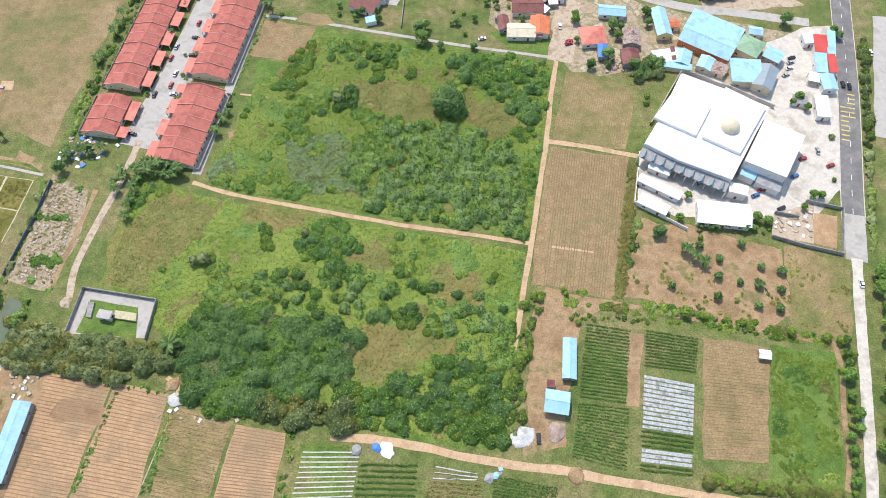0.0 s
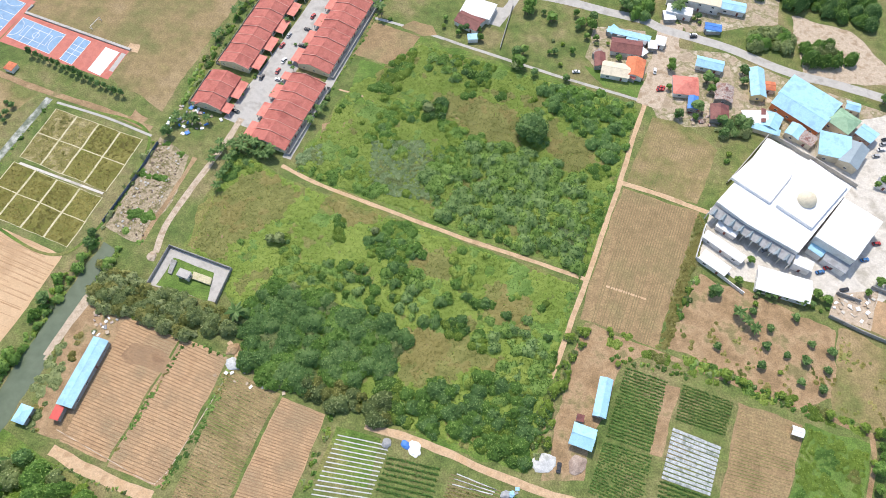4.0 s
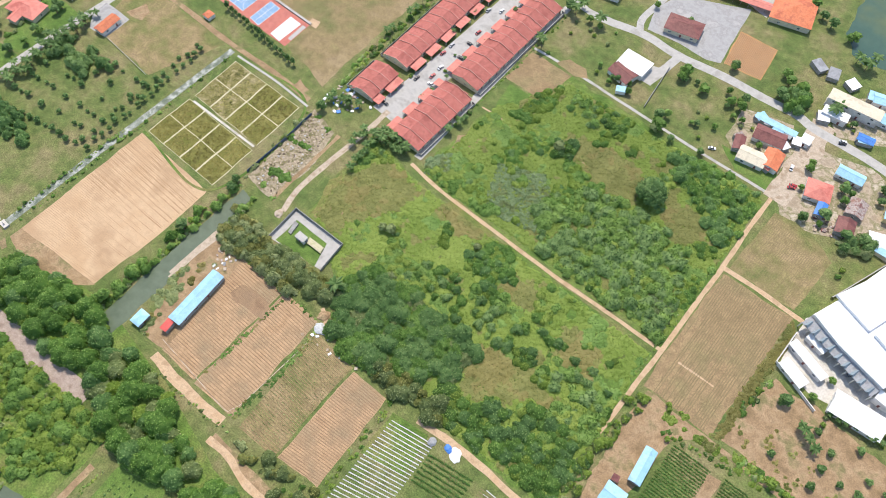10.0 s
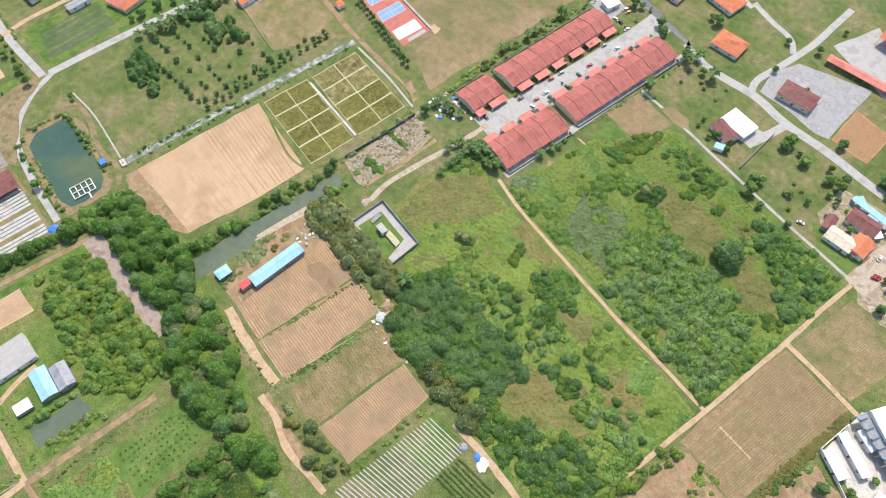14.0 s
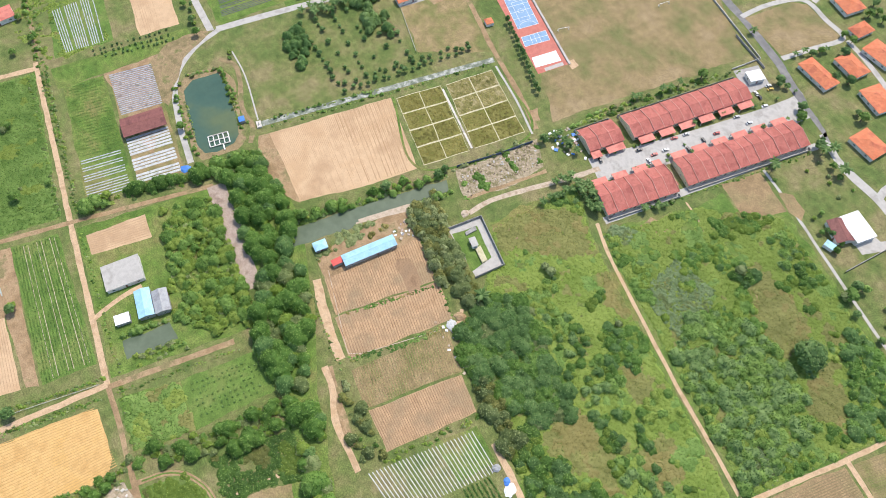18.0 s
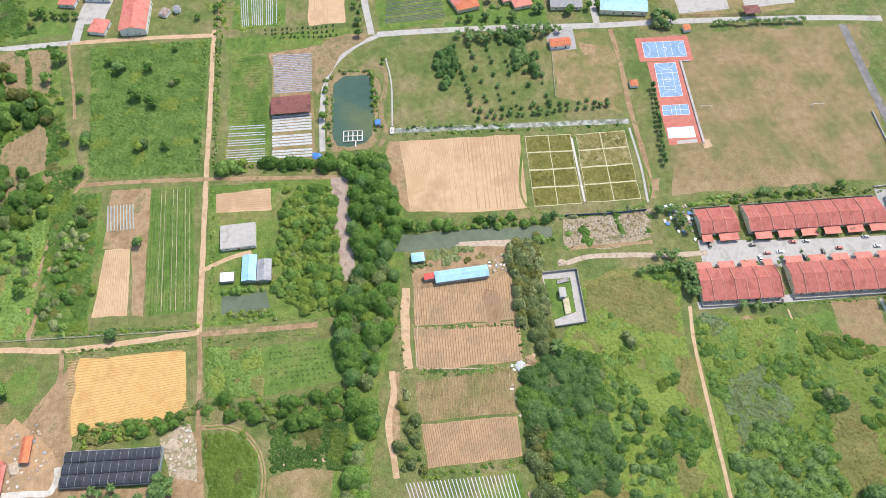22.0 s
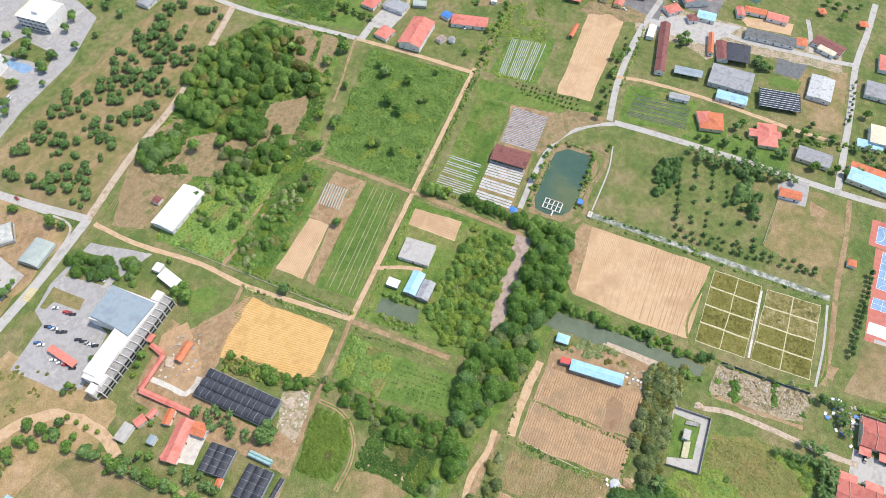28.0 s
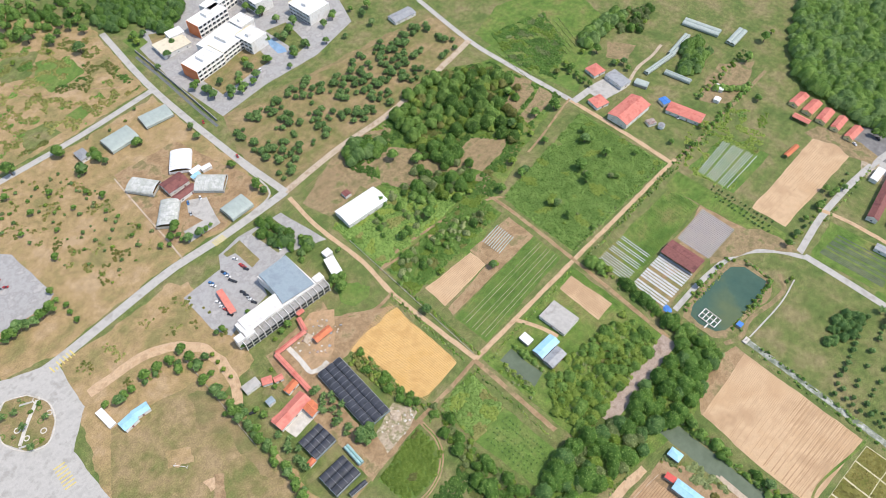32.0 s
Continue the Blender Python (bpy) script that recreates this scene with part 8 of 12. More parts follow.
house("long_house", "long annex with an orange-red roof by the car park", (-552.5, 97.2), (-543.0, 115.7), (-552.8, 119.0), 3.2, 1.0, "gable", SALMON, WALL_WHITE, 0.4)
house("shed", "small white-roofed shed in the brown plot", (-480.2, -70.3), (-480.7, -62.9), (-474.3, -63.0), 2.6, 0.6, "gable", WHITE_SHEET, WALL_WHITE, 0.2, "shed", False)
house("shed", "small white-roofed shed in the brown plot", (-465.1, -64.9), (-465.2, -59.8), (-460.1, -59.6), 2.6, 0.6, "gable", WHITE_SHEET, WALL_WHITE, 0.2, "shed", False)
house("walled_store", "roofless grey store with pale walls", (-64.7, -188.7), (-74.5, -186.8), (-72.2, -180.9), 2.6, 0.2, "flat", CONCRETE, WALL_WHITE, 0.2, "store", False)
house("shed", "small house with a faded pink roof", (-75.5, -183.2), (-80.7, -179.7), (-78.6, -174.9), 2.8, 0.8, "gable", SALMON, WALL_WHITE, 0.3, "shed", False)
house("covered_walk", "covered walkway beside the offices", (-120.1, -198.3), (-125.2, -197.6), (-123.4, -193.8), 2.6, 0.5, "gable", SALMON, WALL_GREY, 0.2, "walkway", open_sides=True)
house("plastic_house", "pale plastic-roofed garden house", (-440.8, -124.8), (-442.0, -113.7), (-449.2, -113.9), 2.4, 1.0, "arch", POLY_GREEN, WALL_GREY, 0.2, "garden house", False)

# ---- church and halls north of the road ----
house("hall", "hall with a wide cream roof", (-388.0, 219.1), (-385.7, 236.8), (-368.3, 230.8), 5.0, 0.3, "flat", WALL_CREAM, WALL_WHITE, 0.3, "hall")
house("shed", "low shed with a pale blue roof", (-373.6, 209.5), (-372.0, 226.4), (-365.2, 223.7), 3.0, 0.5, "mono", BLUE_SHEET, WALL_WHITE, 0.2, "shed")
house("long_block", "long block under a grey-brown sheet roof", (-398.3, 249.0), (-397.6, 261.4), (-350.0, 251.9), 9.0, 1.2, "gable", GREY_SHEET, WALL_CREAM, 0.4, "block", storeys=3)
house("chapel_end", "hall end under an orange hipped roof", (-355.1, 240.9), (-353.0, 255.7), (-340.2, 247.7), 5.5, 1.6, "hip", ORANGE_TILE, WALL_CREAM, 0.4, "hall")
house("meeting_house", "house with a red hipped roof", (-368.4, 265.8), (-367.5, 280.7), (-349.6, 274.0), 3.6, 2.0, "hip", SALMON, WALL_WHITE, 0.5)
house("meeting_house", "house with a grey-brown gabled roof", (-366.2, 282.8), (-364.4, 292.9), (-339.5, 284.4), 3.6, 1.6, "gable", GREY_SHEET, WALL_WHITE, 0.5)
house("church", "large church with grey roof skirts", (-359.5, 298.9), (-355.1, 332.5), (-333.3, 324.0), 5.0, 1.6, "hip", GREY_SHEET, WALL_WHITE, 0.6, "church")
house("church_nave", "high church nave under a white roof", (-372.9, 309.7), (-369.3, 328.9), (-342.6, 317.9), 10.0, 1.4, "gable", WHITE_SHEET, WALL_WHITE, 0.5, "church")
house("gate", "gate house with a maroon tiled roof", (-313.6, 296.1), (-312.4, 307.4), (-304.8, 304.5), 4.2, 1.2, "hip", MAROON, RUST, 0.4, "gate", open_sides=True)
house("guard_hut", "small hut with an orange-red roof", (-308.1, 249.3), (-307.7, 254.6), (-302.7, 253.0), 2.6, 0.6, "hip", ORANGE_TILE, WALL_WHITE, 0.3, "hut", False)
house("field_hut", "small hut with an orange-red roof beside the path", (-270.2, 195.8), (-269.3, 200.9), (-264.3, 199.1), 2.4, 0.6, "hip", ORANGE_TILE, WALL_WHITE, 0.2, "hut", False)
house("village_house", "house with maroon, green and cream roofs", (-478.9, 190.3), (-467.1, 210.3), (-456.2, 205.3), 3.4, 1.4, "gable", MAROON, WALL_WHITE, 0.4)
house("village_house", "house porch under a cream roof", (-469.3, 191.8), (-462.3, 203.7), (-456.1, 199.2), 3.2, 0.8, "mono", WALL_CREAM, WALL_WHITE, 0.3)
house("hut", "small hut with an orange roof", (-472.8, 173.6), (-472.6, 181.2), (-462.9, 179.5), 2.8, 0.8, "hip", ORANGE_TILE, WALL_WHITE, 0.3, "hut", False)
house("village_house", "house with a pink-red roof by the side road", (-466.2, 233.9), (-463.8, 250.5), (-446.7, 244.5), 3.4, 1.4, "hip", SALMON, WALL_WHITE, 0.5)
house("village_house", "house with grey and blue roofs by the side road", (-435.2, 221.6), (-431.2, 242.7), (-415.2, 237.1), 3.4, 1.2, "gable", GREY_SHEET, WALL_WHITE, 0.5)
house("pavilion", "small pavilion with a red hipped roof", (-511.7, 191.4), (-513.1, 197.1), (-505.8, 196.7), 2.8, 0.9, "hip", ORANGE_TILE, WALL_WHITE, 0.3, "pavilion", open_sides=True)
house("pavilion", "small pavilion with a red hipped roof", (-504.1, 222.2), (-504.4, 229.0), (-497.2, 227.9), 2.8, 0.9, "hip", ORANGE_TILE, WALL_WHITE, 0.3, "pavilion", open_sides=True)

# ---- sports courts ----
def marks(parent, lines, width, z, material=WHITE_PAINT, name="court_line"):
    for line in lines:
        bm = bmesh.new()
        strip(bm, [Vector((*p, 0)) for p in line], width, z, low=z - 0.02)
        part(name, bm, material, parent)


def on(quad, u, v):
    a, b, c, d = (Vector(p) for p in quad)
    return a.lerp(b, u).lerp(d.lerp(c, u), v)


def court(label, quad, lines, rings=()):
    f = field("court", label, "court", COURT_BLUE, quad, 0)
    z = LAYER[0] + 0.03
    edge = [[on(quad, *p), on(quad, *q)] for p, q in (((0, 0), (1, 0)), ((1, 0), (1, 1)), ((1, 1), (0, 1)), ((0, 1), (0, 0)))]
    marks(f, edge + [[on(quad, *p), on(quad, *q)] for p, q in lines], 0.22, z)
    for u, v, ru, rv, a0, a1 in rings:
        marks(f, [[on(quad, u + ru * math.cos(a0 + (a1 - a0) * k / 14), v + rv * math.sin(a0 + (a1 - a0) * k / 14)) for k in range(15)]], 0.22, z + 0.004)


PI = math.pi
court("blue futsal court with white lines", [(-301.8, 218.0), (-296.4, 246.0), (-282.4, 242.6), (-287.8, 214.6)], [((0.5, 0), (0.5, 1)), ((0.33, 0), (0.33, 1)), ((0.67, 0), (0.67, 1))], [(0.5, 0.5, 0.06, 0.13, 0, 2 * PI), (0, 0.5, 0.16, 0.42, -PI / 2, PI / 2), (1, 0.5, 0.16, 0.42, PI / 2, 1.5 * PI)])
court("blue basketball court with white lines", [(-281.5, 218.4), (-279.1, 232.6), (-250.8, 225.6), (-253.5, 211.4)], [((0, 0.5), (1, 0.5)), ((0, 0.3), (1, 0.3)), ((0, 0.7), (1, 0.7)), ((0.25, 0.2), (0.75, 0.2)), ((0.25, 0.8), (0.75, 0.8)), ((0.25, 0.2), (0.25, 0.8)), ((0.75, 0.2), (0.75, 0.8))], [(0.5, 0.5, 0.13, 0.065, 0, 2 * PI), (0.5, 0, 0.4, 0.16, 0, PI), (0.5, 1, 0.4, 0.16, PI, 2 * PI)])
court("small blue volleyball court with white lines", [(-246.6, 209.3), (-243.7, 225.9), (-235.5, 223.7), (-238.7, 206.9)], [((0.5, 0), (0.5, 1)), ((0.33, 0), (0.33, 1)), ((0.67, 0), (0.67, 1)), ((0, 0.5), (1, 0.5))])
field("court_paving", "bare white court paving", "court", WHITE_PAINT, [(-229.0, 205.2), (-226.3, 221.7), (-217.6, 219.8), (-221.0, 202.9)], 0)
field("court_apron", "grey concrete apron of the courts", "court", CONCRETE, [(-218.0, 207.1), (-216.3, 219.6), (-213.7, 219.3), (-215.5, 206.5)], 0)


def goal(p, turn):
    g = thing("goal", "white football goal frame", "goal", (*p, 0), turn)
    for x in (-3.6, 3.6):
        part("post", boxes((x - 0.09, x + 0.09, -0.09, 0.09, 0, 2.5)), WHITE_PAINT, g)
        part("stay", boxes((x - 0.06, x + 0.06, 0.09, 1.8, 0.35, 0.5)), WHITE_PAINT, g)
    part("crossbar", boxes((-3.7, 3.7, -0.09, 0.09, 2.5, 2.68)), WHITE_PAINT, g)


goal((-237.4, 235.5), 75)
goal((-222.0, 305.2), 80)
goal((-12.5, -182.0), 118)

# ---- paddy plots ----
def shrink(poly, by):
    """An outline drawn in towards its middle by so many metres."""
    m = sum((Vector(p) for p in poly), Vector((0, 0))) / len(poly)
    return [tuple(Vector(p) + (m - Vector(p)).normalized() * by) for p in poly]


PADDY_DRY = surface("thin_dry_paddy", (0.16, 0.15, 0.035), (0.22, 0.19, 0.06), (0.32, 0.27, 0.12), big=5, small=0.7, bump=0.6, grain=0.35)


def paddy(quad, cols, rows, dry=0):
    field("paddy_bund", "pale earth bunds round the paddy plots", "field", BUND, quad, 0.3)
    rng = random.Random(5)
    for i in range(cols):
        for j in range(rows):
            g, h = 0.45 / 26, 0.38 / 40
            cell = [tuple(on(quad, *p)) for p in (((i + g * cols / 2) / cols, (j + h * rows) / rows), ((i + 1 - g * cols / 2) / cols, (j + h * rows) / rows), ((i + 1 - g * cols / 2) / cols, (j + 1 - h * rows) / rows), ((i + g * cols / 2) / cols, (j + 1 - h * rows) / rows))]
            field("paddy_plot", "square plot of ripening olive-green rice", "field", PADDY_DRY if j < dry else PADDY, cell, 0.25)
            thicket("rice", "close stand of ripening olive-green rice", shrink(cell, 0.8), 1.1, 0.7, 1.0, 0.3, 300 + i * 9 + j, [RICE, LEAF_DRY], lambda p: int(j < dry), lambda p: j >= dry or noise.noise(Vector((p[0] / 3, p[1] / 3, 4))) > -0.1, "crop", 5.0, 0.2, 0.5)


paddy([(-244.4, 117.2), (-239.1, 144.8), (-188.6, 134.4), (-193.5, 106.7)], 2, 4)
paddy([(-238.1, 147.8), (-233.6, 178.6), (-183.3, 169.3), (-188.4, 137.8)], 2, 4, 2)
road("feeder_ditch", "straight pale concrete feeder ditch", "ditch", PALE, [(-236.0, 144.7), (-189.4, 136.7)], 1.5, 0.02)
road("feeder_bank", "green bank of the feeder ditch", "bank", GRASS, [(-236.7, 145.9), (-188.5, 137.5)], 1.0, 0.1)
road("bank", "grassy bank round the paddy", "bank", WILD, [(-246.4, 115.6), (-191.9, 104.6), (-181.0, 171.6), (-234.9, 181.6)], 1.4, 0.2)
road("drain", "grey drain beside the paddy", "ditch", CONCRETE, [(-234.8, 182.3), (-205.9, 178.2), (-180.0, 172.3)], 1.3, 0.05)

# ---- walls and fences ----
def wall_line(name, label, pts, high, thick, material, category="wall"):
    bm = bmesh.new()
    strip(bm, [Vector((*p, 0)) for p in pts], thick, high, low=0)
    return tagged(part(name, bm, material), label, category, kind="structure")


def fence(label, pts, high, gap, material, rails=2):
    t = thing("fence", label, "fence")
    for a, b in zip(pts, pts[1:]):
        a, b = Vector((*a, 0)), Vector((*b, 0))
        n = max(1, int((b - a).length / gap))
        d = (b - a).normalized()
        ang = math.degrees(math.atan2(d.y, d.x))
        for k in range(n):
            p = a.lerp(b, k / n)
            o = part("post", boxes((-0.09, 0.09, -0.09, 0.09, 0, high)), material, t)
            o.matrix_basis = pose(p.x, p.y, 0, 0, 0, ang)
        for r in range(rails):
            o = part("rail", boxes((0, (b - a).length, -0.05, 0.05, high * (0.45 + 0.45 * r), high * (0.45 + 0.45 * r) + 0.12)), material, t)
            o.matrix_basis = pose(a.x, a.y, 0, 0, 0, ang)


wall_line("court_kerb", "grey concrete kerb of the courts", [(-277.9, 242.0), (-279.0, 236.1), (-212.3, 222.4)], 0.75, 1.4, CONCRETE, "kerb")
wall_line("plant_wall", "grey block wall of the small plant", [(-150.4, 96.9), (-147.9, 116.4), (-116.8, 111.1), (-118.2, 94.0)], 2.0, 0.35, WALL_GREY)
wall_line("sheet_fence", "blue sheet fence along the rubble plot", [(-175.0, 169.0), (-177.7, 148.1), (-182.7, 122.0)], 1.8, 0.16, FENCE_BLUE, "fence")
wall_line("garden_wall", "dark garden wall of the bungalow", [(-19.6, 294.6), (-21.5, 261.9)], 1.6, 0.3, WALL_GREY)
wall_line("plot_wall", "grey wall round the building plot", [(140.9, 140.8), (153.2, 136.4), (168.9, 132.1), (174.8, 154.3), (159.7, 158.4)], 2.2, 0.4, WALL_GREY)
wall_line("plot_wall", "grey inner wall of the building plot", [(144.7, 152.6), (154.6, 150.3)], 2.2, 0.4, WALL_GREY)
wall_line("compound_wall", "pale wall behind the great hall", [(97.0, 200.4), (103.2, 210.4), (116.7, 232.8), (127.7, 227.8), (131.1, 225.0), (138.2, 222.2), (157.0, 210.5)], 2.4, 0.4, CONCRETE)
wall_line("compound_wall", "white wall of the hall's compound", [(87.9, 175.6), (84.1, 157.7), (105.1, 144.1)], 2.0, 0.35, WALL_WHITE)
wall_line("school_wall", "long grey wall along the school road", [(-231.3, -487.2), (-222.7, -427.5), (-213.0, -367.5)], 2.2, 0.6, WALL_GREY)
wall_line("field_wall", "low wall beside the sports field", [(-177.4, 327.1), (-147.6, 323.4)], 1.6, 0.3, WALL_GREY)
wall_line("field_wall", "low pale wall round the sports field", [(-209.4, 336.3), (-183.7, 331.8), (-154.9, 326.8), (-157.3, 305.7)], 1.2, 0.5, CONCRETE)
fence("brown fence with posts along the road", [(-318.3, 253.7), (-309.3, 295.5)], 1.6, 4.5, MAROON)
fence("brown fence with posts along the road", [(-305.6, 310.4), (-299.1, 338.5)], 1.6, 4.5, MAROON)
fence("pale fence along the orchard", [(-320.6, 159.2), (-270.0, 145.6)], 1.5, 4.5, CONCRETE)
fence("pale fence below the hedge", [(-184.3, -207.9), (-175.6, -159.7), (-163.1, -92.0)], 1.2, 6.0, CONCRETE)
fence("grey fence along the track", [(-57.9, -228.6), (-45.0, -156.5)], 1.4, 6.0, CONCRETE)

# ---- avenue markings, kerbs ----
line = curve([(212.6, 307.6), (204.6, 266.1), (196.4, 225.0), (188.6, 191.4), (181.8, 163.7), (177.3, 143.6)], 1.0)
avenue = bpy.data.objects["avenue"]
for k in range(0, len(line) - 6, 9):
    bm = bmesh.new()
    z = ground_at(*line[k].xy) + 0.02
    strip(bm, line[k:k + 4], 0.25, z, low=z - 0.03)
    part("centre_dash", bm, WHITE_PAINT, avenue)
YELLOW = surface("yellow_road_paint", (0.62, 0.5, 0.1), (0.68, 0.56, 0.16), big=3, small=0.4, grain=0.15, bump=0.05)


def bars(parent, a, b, count, wide, width=0.7, material=YELLOW):
    """Bars across a lane between two places."""
    a, b = Vector((*a, 0)), Vector((*b, 0))
    side = Vector((-(b - a).y, (b - a).x, 0)).normalized() * wide / 2
    for k in range(count):
        p = a.lerp(b, k / (count - 1))
        bm = bmesh.new()
        z = ground_at(*p.xy) + 0.02
        strip(bm, [p - side, p + side], width, z, low=z - 0.03)
        part("road_bar", bm, material, parent)


bars(avenue, (196.1, 218.7), (192.9, 205.1), 6, 3.6)
bars(avenue, (191.1, 211.2), (186.7, 192.0), 8, 3.6)
ring = bpy.data.objects["main_road"]
bars(ring, (-129.0, -280.5), (-136.6, -279.8), 6, 5.5)
bars(ring, (-7.2, -289.1), (-21.3, -288.8), 7, 5.5)
bars(ring, (25.8, -236.4), (28.8, -222.3), 7, 6.5)
for off in (-5.0, 5.0):
    bm = bmesh.new()
    pts = []
    for k, p in enumerate(line[::4]):
        q = line[min(k * 4 + 1, len(line) - 1)] - line[min(k * 4, len(line) - 2)]
        s = Vector((-q.y, q.x, 0)).normalized() * off if q.length else Vector((off, 0, 0))
        pts.append(p + s)
    strip(bm, pts[:-1], 0.35, 0.25, low=0)
    tagged(part("kerb", bm, PALE), "pale concrete kerb of the avenue", "kerb", kind="structure")
c = [Vector((*p, 0)) for p in ((11.2, -286.8), (6.7, -273.4), (11.1, -260.3), (21.6, -252.3), (31.3, -257.5), (36.4, -272.6), (31.1, -287.8), (21.4, -293.7), (11.2, -286.8))]
bm = bmesh.new()
strip(bm, curve([p.xy for p in c]), 0.7, 0.28, low=0)
tagged(part("kerb", bm, PALE), "pale kerb ring of the roundabout island", "kerb", kind="structure")
bars(ring, (15.0, -283.0), (30.0, -261.0), 2, 7.0, 1.2, CONCRETE)

# ---- fish pond gear ----
mid, l, w, turn = frame_of((-275.1, 8.6), (-272.9, 19.9), (-265.1, 18.8))
cage = thing("fish_cage", "floating fish cage of white pipes", "fish cage", (mid.x, mid.y, 0.2), turn)
for k in range(5):
    x = -l / 2 + l * k / 4
    part("float", boxes((x - 0.28, x + 0.28, -w / 2, w / 2, 0, 0.5)), WHITE_PAINT, cage)
for k in range(3):
    y = -w / 2 + w * k / 2
    part("walkway", boxes((-l / 2, l / 2, y - 0.28, y + 0.28, 0.1, 0.62)), PALE, cage)
part("gangway", boxes((l * 0.12, l * 0.12 + 0.8, -w / 2 - 4.5, -w / 2, 0.2, 0.6)), WHITE_PAINT, cage)
house("pump_hut", "small blue-roofed pump hut beside the pond", (-277.8, 29.0), (-277.2, 32.5), (-273.6, 32.0), 2.2, 0.4, "mono", DEEP_BLUE, WALL_GREY, 0.1, "hut", False)
bridge = thing("sluice_bridge", "small white concrete sluice bridge over the canal", "bridge", (*(-268.2, 37.9), 0), LANE + 90)
part("deck", boxes((-2.4, 2.4, -1.4, 1.4, 0.6, 0.95)), PALE, bridge)
for x in (-2.2, 2.2):
    part("pier", boxes((x - 0.25, x + 0.25, -1.5, 1.5, 0, 0.6)), PALE, bridge)
part("gate", boxes((-0.7, 0.7, -0.15, 0.15, 0.95, 2.2)), WALL_GREY, bridge, "grey sluice gate")
road("concrete_drain", "thin pale concrete drain through the pasture", "ditch", CONCRETE, [(-330.1, 46.7), (-307.1, 45.7), (-272.2, 38.9)], 0.9, 0.02)

# ---- the small walled plant ----
house("pump_house", "small flat-roofed concrete pump house", (-138.1, 106.1), (-132.5, 105.1), (-132.1, 101.3), 3.0, 0.2, "flat", CONCRETE, WALL_WHITE, 0.2, "pump house")
tank = thing("settling_tank", "low rectangular concrete tank with a buff cover", "tank")
slab_roof(tank, [(-132.7, 106.4), (-123.7, 105.0), (-123.4, 101.6), (-132.4, 103.0)], 1.2, 1.2, BUND, "cover")
slab_roof(tank, [(-144.6, 110.4), (-142.0, 109.9), (-142.0, 103.2), (-143.9, 103.7)], 0.9, 0.9, WALL_GREY, "channel", "dark open channel")
t = thing("water_tank", "round white water tank on a stand", "water tank", (*(-408.5, -85.1), 0))
tk = bmesh.new()
bmesh.ops.create_cone(tk, cap_ends=True, segments=20, radius1=2.6, radius2=2.6, depth=2.6, matrix=pose(0, 0, 2.3))
part("tank_body", tk, WHITE_SHEET, t)
lid = bmesh.new()
bmesh.ops.create_cone(lid, cap_ends=True, segments=20, radius1=2.7, radius2=0.6, depth=0.5, matrix=pose(0, 0, 3.85))
part("lid", lid, GREY_SHEET, t)
part("stand", boxes((-1.8, 1.8, -1.8, 1.8, 0, 1.0)), CONCRETE, t)

# ---- heaps, tarps, tanks and clutter ----
def heap(name, label, p, r, high, material, category="heap", seed=0):
    rng = random.Random(seed)
    bm = bmesh.new()
    bmesh.ops.create_icosphere(bm, subdivisions=3, radius=1)
    for v in bm.verts:
        k = 1 + 0.35 * noise.noise(v.co * 1.7 + Vector((seed * 3.7, 0, 0)))
        v.co = Vector((v.co.x * r * k, v.co.y * r * 0.8 * k, max(-0.2, v.co.z * high * k)))
    ob = part(name, bm, material)
    ob.matrix_basis = pose(*p, ground_at(*p), 0, 0, rng.uniform(0, 180))
    return tagged(ob, label, category)


heap("plastic_heap", "crumpled grey-white plastic sheeting on the grass", (29.7, 56.0), 4.6, 0.5, FILM, seed=1)
heap("plastic_heap", "heap of grey-white plastic sheeting beside the fields", (-101.6, 69.9), 3.2, 1.0, FILM, seed=2)
heap("earth_heap", "heap of orange earth", (-104.2, 76.0), 3.0, 1.0, EARTH, seed=3)
heap("tarpaulin", "blue tarpaulin at the lane's end", (-260.9, -10.8), 3.2, 0.8, DEEP_BLUE, "tarpaulin", 4)
heap("tarpaulin", "white tarpaulin beside the vegetable rows", (-20.6, 51.2), 3.2, 0.8, WHITE_SHEET, "tarpaulin", 5)
heap("tarpaulin", "blue tarpaulin beside the vegetable rows", (-24.4, 52.2), 2.0, 0.7, DEEP_BLUE, "tarpaulin", 6)
heap("earth_heap", "grey-brown heap of earth in the farm yard", (42.5, 57.9), 4.0, 0.9, GRAVEL, seed=7)
heap("mound", "pale heap of broken concrete", (-112.4, -180.2), 3.5, 1.0, CHALK, seed=8)
heap("mound", "pale heap of rubble beside the shade house", (-104.7, -105.2), 4.0, 0.8, CHALK, seed=9)
heap("mound", "pale rubble at the end of the dirt road", (-154.3, 110.2), 2.5, 0.8, CHALK, seed=10)
heap("sand_heap", "heap of orange sand", (48.5, 42.2), 3.4, 0.9, EARTH, seed=11)
rng = random.Random(77)


def litter(label, poly, count, materials, lo, hi, name="crate"):
    """Loose pieces of rubbish, each a dented box."""
    places = scatter(poly, 2.6, rng)
    rng.shuffle(places)
    for x, y in places[:count]:
        a, b, c = (rng.uniform(lo, hi) for _ in range(3))
        bm = boxes((-a, a, -b, b, 0, c * 0.7))
        for v in bm.verts:
            v.co += Vector((rng.uniform(-0.15, 0.15), rng.uniform(-0.15, 0.15), 0)) * a
        ob = part(name, bm, rng.choice(materials))
        ob.matrix_basis = pose(x, y, ground_at(x, y) - 0.02, 0, 0, rng.uniform(0, 180))
        tagged(ob, label, name.replace("_", " "), group="clutter")


